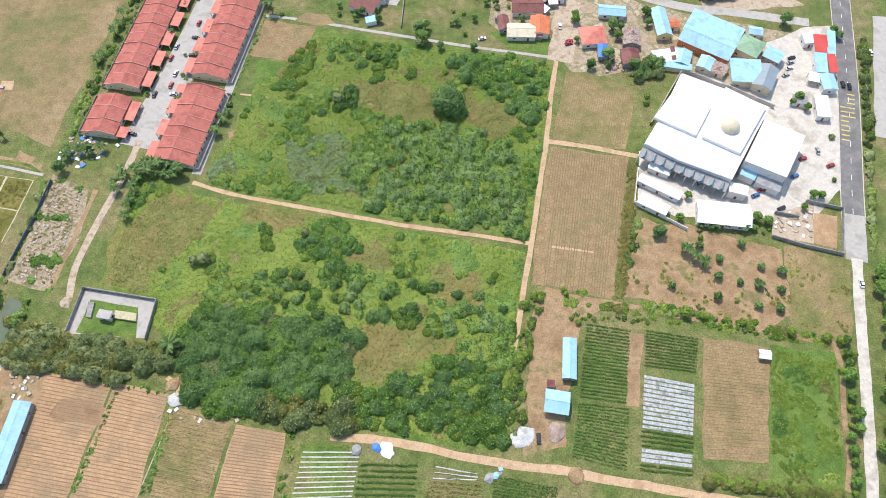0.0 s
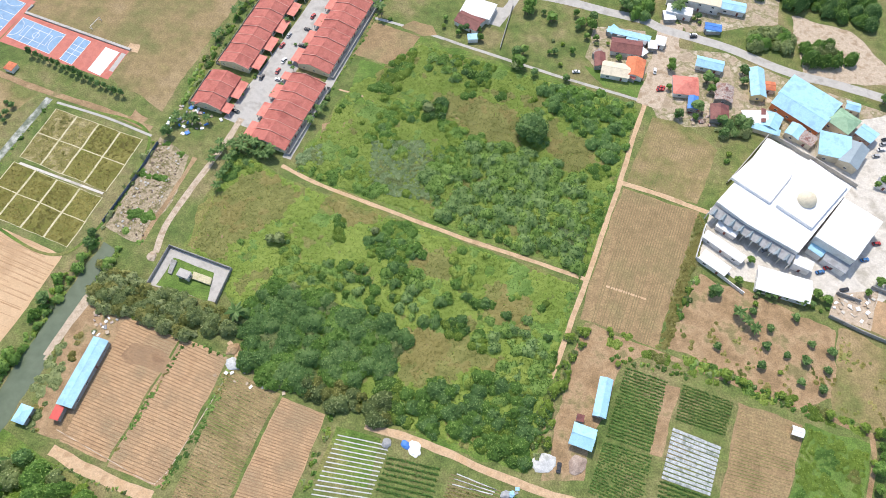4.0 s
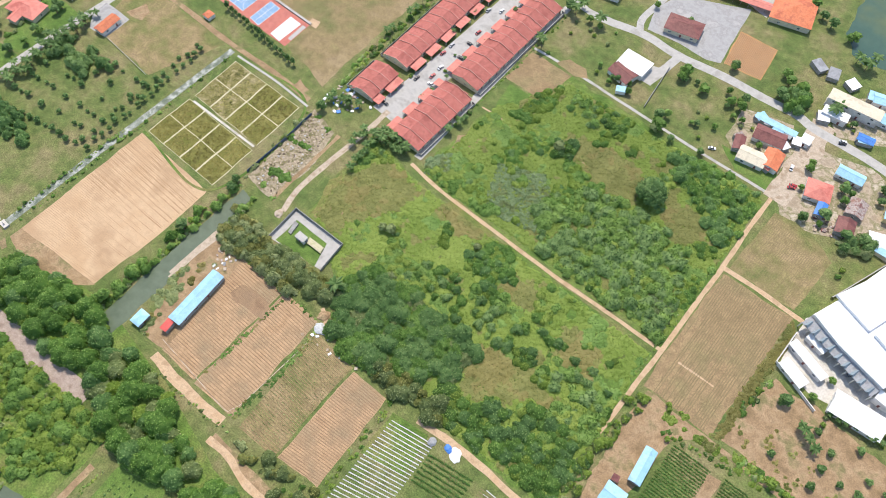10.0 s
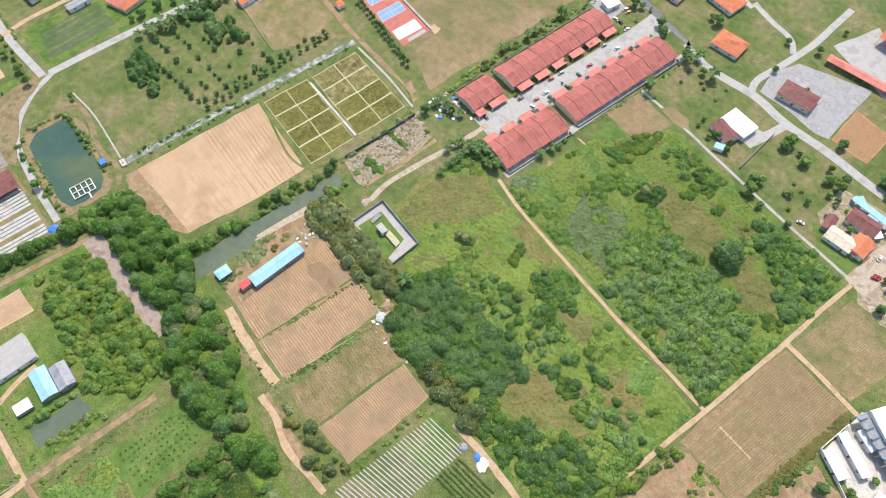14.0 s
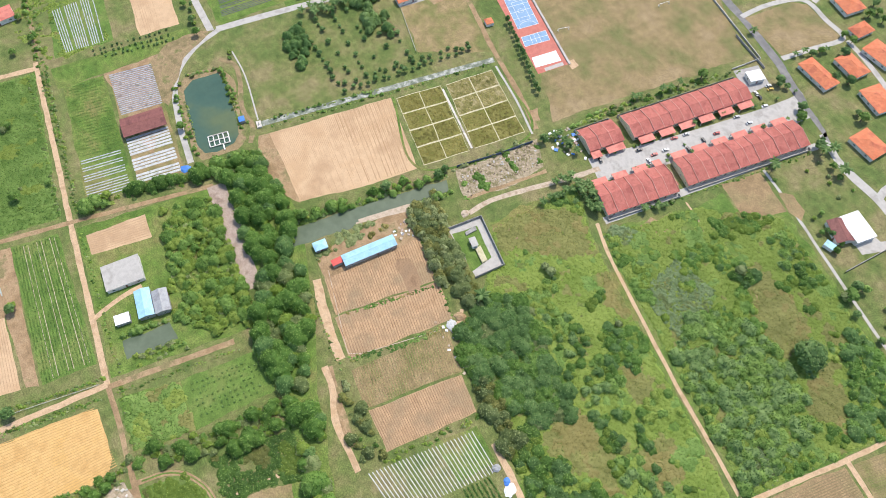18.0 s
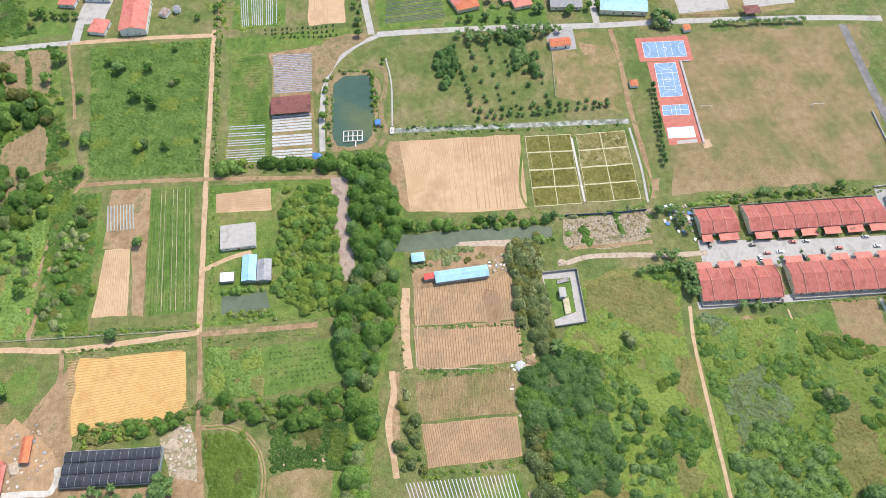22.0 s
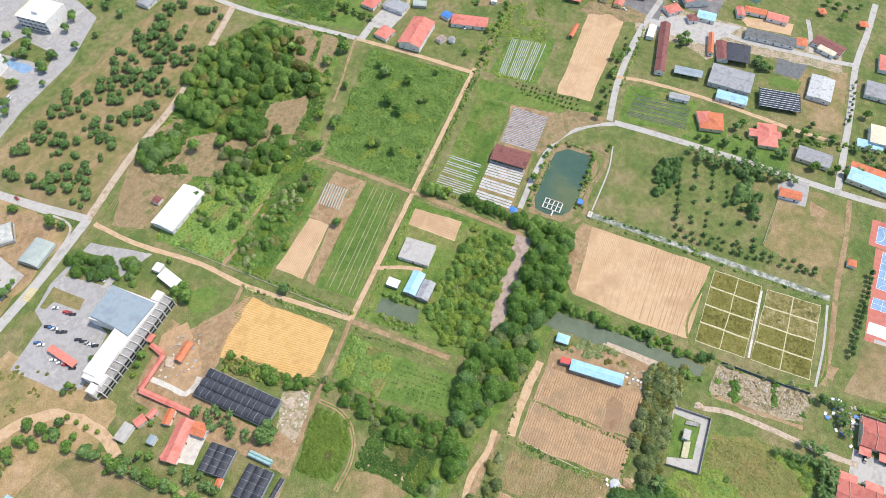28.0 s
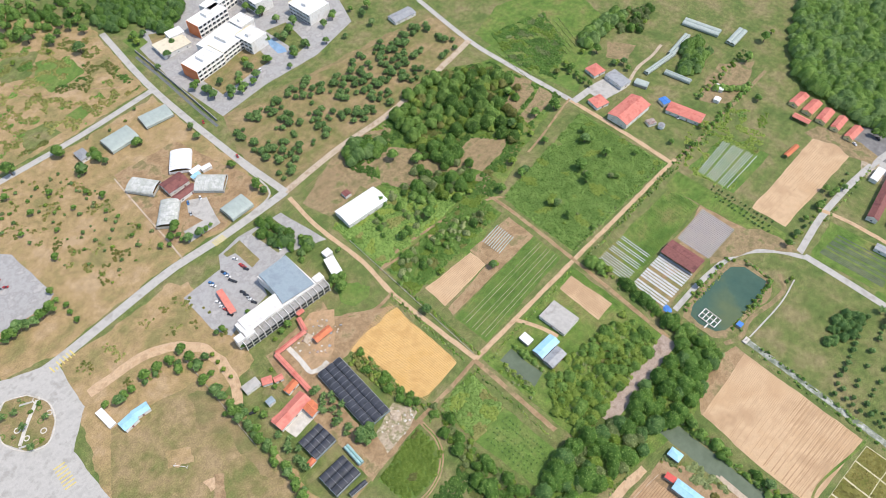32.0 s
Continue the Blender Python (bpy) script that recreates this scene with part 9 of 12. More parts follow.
litter("loose timber and rubble on the cleared plot", [(-179.0, 120.6), (-174.1, 169.9), (-159.9, 163.8), (-161.7, 116.5)], 170, [CHALK, CONCRETE, BARK, CHALK], 0.2, 0.6, "debris")
litter("scrap beside the end house", [(-179.6, 179.3), (-170.8, 195.5), (-148.8, 188.0), (-162.2, 176.0)], 40, [WHITE_SHEET, RUST, GREY_SHEET, DEEP_BLUE, CHALK], 0.3, 1.1, "scrap")
litter("farm crates and cans beside the shed", [(-165.6, 70.5), (-170.1, 84.1), (-155.9, 83.5), (-158.5, 69.5)], 26, [WHITE_SHEET, CHALK, RUST, GREY_SHEET], 0.3, 0.9)
litter("building material on the plot", [(-124.6, -189.5), (-132.8, -170.5), (-109.4, -163.5), (-100.1, -181.1)], 40, [CHALK, PALE, GREY_SHEET, RUST], 0.25, 0.8, "building_material")
litter("scrap behind the village houses", [(76.2, 245.4), (89.2, 242.2), (89.0, 231.5), (77.7, 233.3)], 24, [RUST, CHALK, BARK, MAROON], 0.4, 1.1, "scrap")
litter("rubble in the building plot", [(145.8, 152.0), (162.1, 154.9), (157.6, 139.4), (142.6, 143.0)], 30, [CHALK, PALE, WHITE_SHEET], 0.3, 1.0, "rubble")
litter("rubble beside the shade house", [(-108.1, -111.4), (-114.0, -97.8), (-97.5, -94.6), (-91.4, -106.7)], 26, [CHALK, PALE], 0.25, 0.8, "rubble")
litter("small tank or crate at the field's edge", [(-108.1, 62.7), (-104.4, 72.5), (-75.9, 63.9), (-78.9, 59.5)], 14, [WHITE_SHEET, GREY_SHEET, CHALK], 0.3, 0.8)
litter("pump and pipes at the field's edge", [(17.4, 45.0), (22.3, 45.0), (21.3, 40.2), (16.6, 40.6)], 6, [BLUE_SHEET, WHITE_SHEET, GREY_SHEET], 0.4, 0.9)

# ---- rows in the fields ----
TAN = surface("brown_sand_ridge", (0.4, 0.25, 0.125), (0.46, 0.295, 0.155), (0.5, 0.33, 0.18), big=18, small=0.7, grain=0.15)
DRYROW = surface("dry_row", (0.2, 0.158, 0.07), (0.245, 0.19, 0.085), big=6, small=0.6, grain=0.2)
ridges("plough_ridges", "low ridges of pale sand", "ploughed rows", TAN, [(-259.0, 41.1), (-246.3, 114.1), (-193.9, 102.1), (-207.7, 36.6)], 70, 0.3, 0.04, broken=0.7, seed=2, wiggle=0.2)
ridges("plough_ridges", "brown wheel lines in the pale sand", "ploughed rows", TAN, [(-252.6, 78.0), (-246.3, 114.1), (-193.9, 102.1), (-200.6, 69.0)], 15, 0.75, 0.06, broken=0.4, seed=3, wiggle=0.3)
for k, q in enumerate(([(-158.0, 26.4), (-154.0, 80.3), (-128.1, 75.5), (-137.2, 22.9)], [(-135.6, 21.5), (-126.5, 76.1), (-105.4, 71.5), (-112.7, 18.0)], [(-107.0, 15.5), (-102.1, 67.1), (-79.7, 61.1), (-86.9, 12.7)], [(-84.8, 13.4), (-77.8, 59.9), (-58.9, 56.8), (-64.0, 12.5)])):
    ridges("plough_ridges", "raised brown planting beds", "ploughed rows", FURROW if k != 2 else STRAW, q, 40, 0.42, 0.1, seed=10 + k, wiggle=0.2)
ridges("stubble_rows", "rows of cut yellow stubble", "stubble", surface("brown_stubble", (0.5, 0.3, 0.095), (0.57, 0.35, 0.12), big=6, small=0.5, grain=0.2), [(-162.2, -155.8), (-121.5, -155.2), (-121.6, -97.2), (-154.0, -98.0)], 26, 0.45, 0.08, seed=20)
ridges("stubble_rows", "faint mown rows in the hay field", "stubble", DRYROW, [(50.2, 187.4), (83.5, 181.2), (69.8, 112.3), (37.9, 118.1)], 30, 0.42, 0.05, seed=21, broken=0.3)
ridges("stubble_rows", "faint mown rows in the meadow", "stubble", DRYROW, [(60.9, 232.0), (90.8, 218.6), (82.7, 187.5), (51.9, 193.2)], 30, 0.3, 0.03, seed=22, broken=0.4)
ridges("plough_ridges", "rows of tilled sand", "ploughed rows", TAN, [(-246.6, -71.9), (-234.8, -72.7), (-229.7, -43.3), (-243.4, -41.3)], 9, 0.4, 0.06, seed=23)
ridges("plough_ridges", "rows of tilled earth", "ploughed rows", TAN, [(-223.7, -136.1), (-222.2, -123.3), (-181.4, -126.1), (-184.3, -142.9)], 12, 0.35, 0.05, seed=24)
ridges("plough_ridges", "rows of orange earth", "ploughed rows", FURROW, [(6.9, 340.3), (28.7, 336.5), (27.1, 311.9), (5.9, 313.9)], 22, 0.6, 0.1, seed=25)
ridges("plough_ridges", "rows of tilled sand", "ploughed rows", TAN, [(-471.9, 15.8), (-464.4, 41.3), (-370.5, 25.8), (-373.8, 2.3)], 16, 0.3, 0.03, seed=26, broken=0.5)
ridges("plough_ridges", "curved furrows between the trees", "ploughed rows", FURROW, [(-392.0, -210.6), (-395.6, -195.1), (-358.1, -184.5), (-359.3, -194.8)], 7, 0.4, 0.06, seed=27)
ridges("plough_ridges", "furrows between the trees", "ploughed rows", FURROW, [(-313.6, -194.7), (-324.9, -174.4), (-292.4, -171.5), (-286.0, -192.0)], 9, 0.4, 0.06, seed=28)
ridges("plough_ridges", "furrows in the corner plot", "ploughed rows", FURROW, [(-230.5, -265.1), (-238.5, -252.6), (-197.0, -245.9), (-201.4, -266.1)], 12, 0.4, 0.06, seed=29)
ridges("plough_ridges", "rows in the dry farm ground", "ploughed rows", DRY, [(104.7, 93.5), (96.4, 48.7), (119.1, 47.7), (128.2, 90.0)], 34, 0.4, 0.06, seed=30, broken=0.4)
ridges("plough_ridges", "rows of dry young crops", "ploughed rows", DRYROW, [(-4.9, 45.4), (-6.8, 31.9), (13.3, 30.0), (15.3, 43.0)], 10, 0.5, 0.1, seed=31)


def sheet_rows(label, quad, count, width, high, material, skip=()):
    """A bed of crop rows under film: each row's sheet is a piece of its own."""
    t = thing("mulch_bed", label, "vegetable bed")
    a, b, c, d = (Vector((*p, 0)) for p in quad)
    base = ground_at(*((a + b + c + d) / 4).xy)
    for i in range(count):
        if i in skip:
            continue
        k = (i + 0.5) / count
        p, q = a.lerp(b, k), d.lerp(c, k)
        side = Vector((-(q - p).y, (q - p).x, 0)).normalized()
        n = max(3, int((q - p).length / 4))
        bm = bmesh.new()
        rows = []
        for j in range(n + 1):
            m = p.lerp(q, j / n) + side * 0.1 * noise.noise(Vector((j * 0.7, i * 5.1, 3)))
            w = width * (0.5 + 0.1 * noise.noise(Vector((j * 0.8, i * 2.3, 9))))
            rows.append([bm.verts.new((*(m + side * s * w).xy, h)) for s, h in ((-1, base - 0.02), (-0.8, base + high), (0.8, base + high), (1, base - 0.02))])
        for r, s in zip(rows, rows[1:]):
            for j in range(3):
                bm.faces.new((r[j], r[j + 1], s[j + 1], s[j])[::-1])
        part("film_strip", bm, material, t)


crop_rows("sparse_rows", "sparse pale young crops in the grey-brown field", LEAF_GREY, [(-107.0, 15.5), (-102.1, 67.1), (-79.7, 61.1), (-86.9, 12.7)], 30, 0.8, 0.24, 0.24, 51, flakes=4, keep=0.55)
sheet_rows("vegetable bed under silver-white film strips", [(78.2, 80.1), (72.1, 43.4), (90.3, 41.5), (97.1, 76.3)], 21, 1.35, 0.12, MULCH, skip=(12, 13, 14, 15, 19, 20))
crop_rows("vegetable_rows", "green vegetable rows between film strips", CROP, [(74.7, 59.1), (73.6, 52.1), (91.9, 49.8), (93.2, 56.4)], 4, 0.5, 0.6, 0.3, 40, flakes=9)
crop_rows("vegetable_rows", "green vegetable rows below the film strips", CROP, [(72.7, 46.9), (72.1, 43.4), (90.3, 41.5), (90.9, 44.8)], 2, 0.5, 0.6, 0.3, 39, flakes=9)
crop_rows("vegetable_rows", "thin green plants between silver film strips", CROP, [(78.1, 79.2), (74.6, 58.3), (93.1, 55.6), (96.9, 75.5)], 12, 1.4, 0.2, 0.2, 38, flakes=3)
sheet_rows("garden of white film rows on grass", [(-60.0, -0.9), (-51.5, 51.4), (-30.4, 51.3), (-37.1, 1.8)], 29, 0.5, 0.1, FILM)
crop_rows("vegetable_rows", "dense green vegetable rows", CROP, [(-29.8, 47.1), (-31.8, 32.5), (-10.4, 32.1), (-9.5, 46.6)], 7, 0.45, 0.55, 0.3, 41, flakes=9)
crop_rows("maize_rows", "tall rows of dark green crop", CROP, [(58.3, 101.4), (52.5, 70.7), (69.5, 68.3), (74.8, 98.7)], 22, 0.5, 0.46, 0.3, 42, flakes=8)
crop_rows("vegetable_rows", "thin green crop rows", CROP, [(52.2, 69.2), (47.8, 48.6), (66.7, 43.6), (70.4, 67.0)], 18, 0.5, 0.42, 0.28, 43, flakes=7, keep=0.85)
crop_rows("vegetable_rows", "rows of green vegetables", CROP, [(81.8, 98.7), (79.0, 83.0), (98.0, 80.5), (101.4, 95.2)], 12, 0.5, 0.46, 0.3, 44, flakes=7)
crop_rows("vegetable_rows", "rows of green vegetables beside the dirt road", CROP, [(19.3, 42.2), (17.4, 31.9), (39.4, 30.0), (41.0, 38.3)], 9, 0.7, 0.5, 0.32, 45, flakes=6)
crop_rows("vegetable_rows", "rows of young green vegetables", CROP, [(-355.3, -52.2), (-298.5, -58.3), (-294.9, -38.0), (-351.6, -30.9)], 24, 1.1, 0.5, 0.33, 46, flakes=5, keep=0.8)
sheet_rows("vegetable bed under dull grey film strips", [(-297.4, -60.2), (-268.1, -65.0), (-264.1, -41.6), (-293.5, -38.1)], 16, 0.8, 0.1, MULCH, skip=(2, 5, 9))
sheet_rows("vegetable bed under dark silver film", [(-351.3, -26.0), (-316.7, -29.4), (-313.0, -5.3), (-346.8, -0.6)], 22, 0.95, 0.12, surface("dark_silver_film", (0.27, 0.29, 0.32), (0.4, 0.42, 0.45), (0.17, 0.18, 0.21), big=3, small=0.5, rough=0.35, grain=0.3))
sheet_rows("vegetable bed under wide pale film", [(-298.8, -33.0), (-265.1, -37.3), (-260.9, -13.2), (-295.5, -8.6)], 15, 1.7, 0.12, FILM, skip=(6, 11))
sheet_rows("garden of thin pale film rows", [(-423.6, -41.0), (-423.6, -13.1), (-379.6, -19.1), (-383.0, -43.6)], 18, 0.6, 0.1, MULCH, skip=(4, 11, 16))
sheet_rows("bed of dark weed sheet strips", [(-384.1, 58.4), (-361.4, 52.6), (-357.4, 94.7), (-381.6, 97.3)], 16, 0.8, 0.05, surface("weathered_weed_sheet", (0.07, 0.075, 0.08), (0.12, 0.125, 0.13), big=3, small=0.5, grain=0.3), skip=(1, 4, 8, 11))
sheet_rows("small netted bed with pale rows", [(-254.4, -135.4), (-252.0, -119.4), (-234.6, -119.7), (-236.5, -135.7)], 9, 0.6, 0.5, POLY_GREEN)
sheet_rows("pale seed rows in green ground", [(-259.0, -106.8), (-255.5, -86.6), (-176.4, -91.6), (-178.6, -114.2)], 9, 0.3, 0.02, CHALK, skip=(0, 3, 6))
crop_rows("seedling_rows", "rows of seedlings on a green plot", CROP, [(-259.4, -108.8), (-255.4, -85.9), (-175.5, -90.4), (-178.2, -116.0)], 16, 1.0, 0.4, 0.3, 47, flakes=5, keep=0.7)
crop_rows("seedling_rows", "dotted seedlings on the lawn", LEAF_DARK, [(-140.5, -54.9), (-136.4, -20.6), (-119.4, -18.9), (-123.9, -57.1)], 14, 2.6, 0.6, 0.35, 48, flakes=10, keep=0.8)

sheet_rows("three white film rows beside the brown plants", [(-2.4, 46.4), (-4.0, 40.2), (11.9, 40.2), (13.6, 43.0)], 3, 0.45, 0.1, FILM)
crop_rows("withered_rows", "rows of withered brown plants", LEAF_DRY, [(-4.5, 40.6), (-6.4, 32.9), (11.7, 31.9), (13.5, 39.4)], 5, 0.8, 0.45, 0.3, 49, flakes=7, keep=0.8)
heap("scrap_heap", "grey heap of folded sheets and crates", (-31.9, 51.2), 2.2, 1.2, GREY_SHEET, seed=12)
heap("scrap_heap", "heap of grey sheets and a pale blue tarp", (16.9, 41.4), 2.2, 1.0, GREY_SHEET, seed=13)
heap("tarpaulin", "pale blue tarpaulin over crates", (19.1, 42.2), 1.6, 0.8, BLUE_SHEET, "tarpaulin", 14)

# ---- trees and scrub ----
OAK = [make_tree("tree", 10 + k, 7.5 + k, 7.0 + k * 0.7, LEAF, "broad green leafy tree on grass", clumps=13, flakes=20, size=0.48) for k in range(4)]
DARK = [make_tree("tree", 20 + k, 8 + k, 7.2 + k, LEAF_DARK, "dense dark green tree on grass", clumps=13, flakes=20, size=0.48) for k in range(3)]
GREY = [make_tree("tree", 30 + k, 5.5 + k, 6.5 + k, LEAF_GREY, "grey-green scrubby tree among weeds", clumps=11, flakes=18, size=0.45) for k in range(3)]
OLIVE = [make_tree("tree", 36 + k, 5.5 + k, 6.5 + k, LEAF_OLIVE, "thin olive-green tree among weeds", clumps=11, flakes=18, size=0.45) for k in range(2)]
LIGHT = [make_tree("tree", 40 + k, 5 + k, 5.5 + k, LEAF_LIGHT, "bright green leafy tree on grass", clumps=11, flakes=18, size=0.45) for k in range(2)]
ORCHARD = [make_tree("orchard_tree", 46 + k, 4.6, 4.8, LEAF_DARK, "round dark fruit tree in a dry orchard", clumps=17, flakes=20, size=0.36, low=0.1) for k in range(3)]
FRUIT = [make_tree("fruit_tree", 50 + k, 3.4, 3.8, LEAF_DARK, "small round fruit tree on bare ground", clumps=7, flakes=16, size=0.4, low=0.15) for k in range(2)]
SHRUB = [make_tree("shrub", 60 + k, 2.6, 4.0, (LEAF, LEAF_GREY, LEAF_LIGHT)[k], "low leafy green shrub beside the path", "shrub", 7, 14, 0.45, 0.05) for k in range(3)]
CYPRESS = [make_tree("tree", 70 + k, 6.0, 3.4, LEAF_DARK, "slim dark tree in a row", clumps=7, flakes=18, size=0.42, low=0.1) for k in range(2)]


def make_palm(seed, high):
    rng = random.Random(seed)
    t = thing("palm_tree", "palm with a ring of drooping fronds", "palm", (0, 0, -900))
    part("trunk", trunk_mesh(rng, high * 1.55, 0.2, 0), BARK, t)
    verts, faces = [], []
    for k in range(15):
        a, lift, ln = 2.4 * k, rng.uniform(-0.1, 0.9), rng.uniform(2.6, 3.6)
        for s in (-1, 1):
            prev = None
            for j in range(6):
                r = ln * j / 5
                z = high + math.sin(lift) * r - 0.14 * r * r
                w = 0.62 * math.sin(0.5 + 2.4 * j / 5)
                p = Vector((math.cos(a) * r, math.sin(a) * r, z))
                q = p + Vector((-math.sin(a) * w * s, math.cos(a) * w * s, -0.28 * w))
                i = len(verts)
                verts += [p, q]
                if prev is not None:
                    faces.append((prev, i, i + 1, prev + 1) if s > 0 else (prev, prev + 1, i + 1, i))
                prev = i
    ob = new("crown", mesh_of("crown", verts, faces, PALM_LEAF))
    ob.parent = t
    KINDS[t.name] = (4.4, 2.6, PALM_LEAF)
    return t


PALM = [make_palm(80 + k, 4.5 + k) for k in range(3)]


def crowns(domes, mats, kind, x, y, s, flat, rng):
    """A tree's crown as several overlapping domes of leaves."""
    wide, high, mat = KINDS[kind.name]
    if mat not in mats:
        mats.append(mat)
    big, top = wide * s * 0.5, high * s * flat
    for k in range(max(4, int(big * big * 1.3))):
        a, q = 2.4 * k + rng.uniform(-0.5, 0.5), math.sqrt((k + 0.3) / max(4, int(big * big * 1.3)))
        r = min(2.1, big * rng.uniform(0.32, 0.55))
        domes.append((x + math.cos(a) * q * big * 0.75, y + math.sin(a) * q * big * 0.75, r, max(0.5, top * (1 - 0.42 * q * q) * rng.uniform(0.8, 1.0)), min(top * 0.6, r * 0.9), mats.index(mat)))


def wood(kinds, poly, gap, seed, lo=0.7, hi=1.2, keep=1.0, flat=1.0, label="close stand of leafy trees and bushes"):
    rng = random.Random(seed)
    domes, mats = [], []
    for x, y in scatter(poly, gap, rng):
        if rng.random() < keep:
            crowns(domes, mats, rng.choice(kinds), x, y, rng.uniform(lo, hi), flat * rng.uniform(0.85, 1.15), rng)
    canopy("wood", label, "wood", domes, mats, seed=seed)


def hedge(kinds, a, b, count, scale=1.0, loose=0.5, seed=3):
    rng = random.Random(seed)
    domes, mats = [], []
    count = int(count * 1.8)
    for k in range(count):
        p = Vector((*a, 0)).lerp(Vector((*b, 0)), k / max(1, count - 1))
        crowns(domes, mats, rng.choice(kinds), p.x + rng.uniform(-loose, loose), p.y + rng.uniform(-loose, loose), scale * rng.uniform(0.7, 1.3), 1.0, rng)
    canopy("hedge", "line of low leafy shrubs and weeds", "hedge", domes, mats, cell=0.45, flake=0.32, seed=seed)


def trees(kinds, *spots, scale=1.0, spread=0.15):
    rng = random.Random(len(spots))
    for x, y in spots:
        plant(rng.choice(kinds), x, y, scale * rng.uniform(1 - spread, 1 + spread), rng.uniform(0.9, 1.1), rng=rng)


def grove(kinds, *spots, scale=1.0):
    """Far trees, joined."""
    rng = random.Random(len(spots))
    stand("far_trees", "scattered broad green trees between far buildings", "trees", [(rng.choice(kinds), pose(x, y, 0, 0, 0, rng.uniform(0, 360)) @ Matrix.Diagonal((s, s, s, 1))) for x, y in spots for s in (scale * rng.uniform(0.85, 1.15),)])


def tree_row(kinds, a, b, count, scale=1.0, loose=0.5, seed=3, joined=""):
    rng = random.Random(seed)
    if joined:
        spots = [(Vector((*a, 0)).lerp(Vector((*b, 0)), k / (count - 1)), scale * rng.uniform(0.8, 1.2)) for k in range(count)]
        stand("tree_row", joined, "trees", [(rng.choice(kinds), pose(p.x + rng.uniform(-loose, loose), p.y + rng.uniform(-loose, loose), 0, 0, 0, rng.uniform(0, 360)) @ Matrix.Diagonal((s, s, s, 1))) for p, s in spots])
        return
    for k in range(count):
        p = Vector((*a, 0)).lerp(Vector((*b, 0)), k / max(1, count - 1))
        plant(rng.choice(kinds), p.x + rng.uniform(-loose, loose), p.y + rng.uniform(-loose, loose), scale * rng.uniform(0.8, 1.2), rng.uniform(0.85, 1.15), rng=rng)


# the overgrown field: weeds, drying patches, scrub and the wood
UPPER = [(-92.8, 223.0), (-64.3, 257.9), (1.6, 247.4), (54.1, 238.5), (47.5, 194.5), (37.8, 140.7), (-23.1, 150.1), (-105.7, 166.4)]
LOWER = [(-108.1, 161.3), (-20.5, 145.1), (34.6, 134.1), (25.3, 51.7), (-30.4, 57.8), (-100.5, 85.2), (-140.4, 119.2), (-138.4, 172.3)]
DRYING = [[(-50.5, 224.8), (-23.2, 228.3), (-3.9, 219.6), (-1.1, 202.6), (-22.4, 202.6), (-44.2, 210.9)], [(9.7, 217.9), (28.5, 212.7), (39.9, 199.4), (19.9, 194.4), (10.9, 202.6)], [(-143.4, 137.8), (-124.0, 163.4), (-97.8, 156.1), (-104.8, 137.8), (-117.2, 127.1), (-121.8, 114.1), (-139.2, 119.2)], [(-35.1, 101.8), (-5.4, 98.2), (10.3, 91.1), (-5.3, 85.2), (-20.5, 76.2), (-31.3, 73.9), (-36.3, 85.2)], [(-39.8, 140.6), (-20.2, 135.2), (-22.2, 124.5), (-43.7, 127.1)], [(-82.3, 160.5), (-55.4, 153.2), (-69.2, 143.4), (-89.4, 148.9)], [(-5.7, 127.2), (17.9, 121.9), (15.2, 109.2), (-5.5, 111.7)]]


def in_dry(p):
    q = (p[0] + 5 * noise.noise(Vector((p[0] / 5, p[1] / 5, 31))), p[1] + 5 * noise.noise(Vector((p[0] / 5, p[1] / 5, 47))))
    return any(inside(q, z) for z in DRYING)


PLANT = [(-152.8, 94.5), (-148.7, 117.9), (-115.6, 112.1), (-116.9, 91.7)]




UPPER, LOWER = shrink(UPPER, 2.2), shrink(LOWER, 2.2)


def weed_tone(p):
    dry = in_dry(p)
    n = noise.noise(Vector((p[0] / 17, p[1] / 17, 3))) + 0.5 * noise.noise(Vector((p[0] / 5, p[1] / 5, 8)))
    if dry:
        return 2 if n < 0.12 else 3
    return 1 if n > 0.3 else 2 if n < -0.38 else 0


def field_tone(p):
    n = noise.noise(Vector((p[0] / 11, p[1] / 11, 6)))
    return 1 if n < -0.38 else 2 if n > 0.25 else 0


def field_tone_two(p):
    return int(noise.noise(Vector((p[0] / 11, p[1] / 11, 6))) > 0.1)


def weed_cover(p):
    n = noise.noise(Vector((p[0] / 9, p[1] / 9, 0)))
    return n > (-0.55 if in_dry(p) else -0.46) and not inside(p, PLANT)


for name_, zone, seed in (("upper", UPPER, 13), ("lower", LOWER, 14)):
    thicket("weeds", "waist-high green and ochre weeds of the overgrown field", zone, 1.35, 0.7, 1.5, 0.42, seed, [LEAF_LIGHT, LEAF, LEAF_OLIVE, LEAF_DRY], weed_tone, weed_cover, density=4.2, flake=0.28)
    thicket("scrub", "patches of green scrub in the overgrown field", zone, 2.1, 1.3, 2.4, 0.85, seed + 2, [LEAF, LEAF_LIGHT, LEAF_DARK], lambda p: int(2.99 * abs(noise.noise(Vector((p[0] / 6, p[1] / 6, 5)))) ** 0.6), lambda p: noise.noise(Vector((p[0] / 20, p[1] / 20, 9))) + 0.5 * noise.noise(Vector((p[0] / 6, p[1] / 6, 2))) > 0.2 and not in_dry(p) and not inside(p, PLANT), flake=0.36)
SCRUB = OAK[:2] + DARK[:2] + SHRUB[:1]
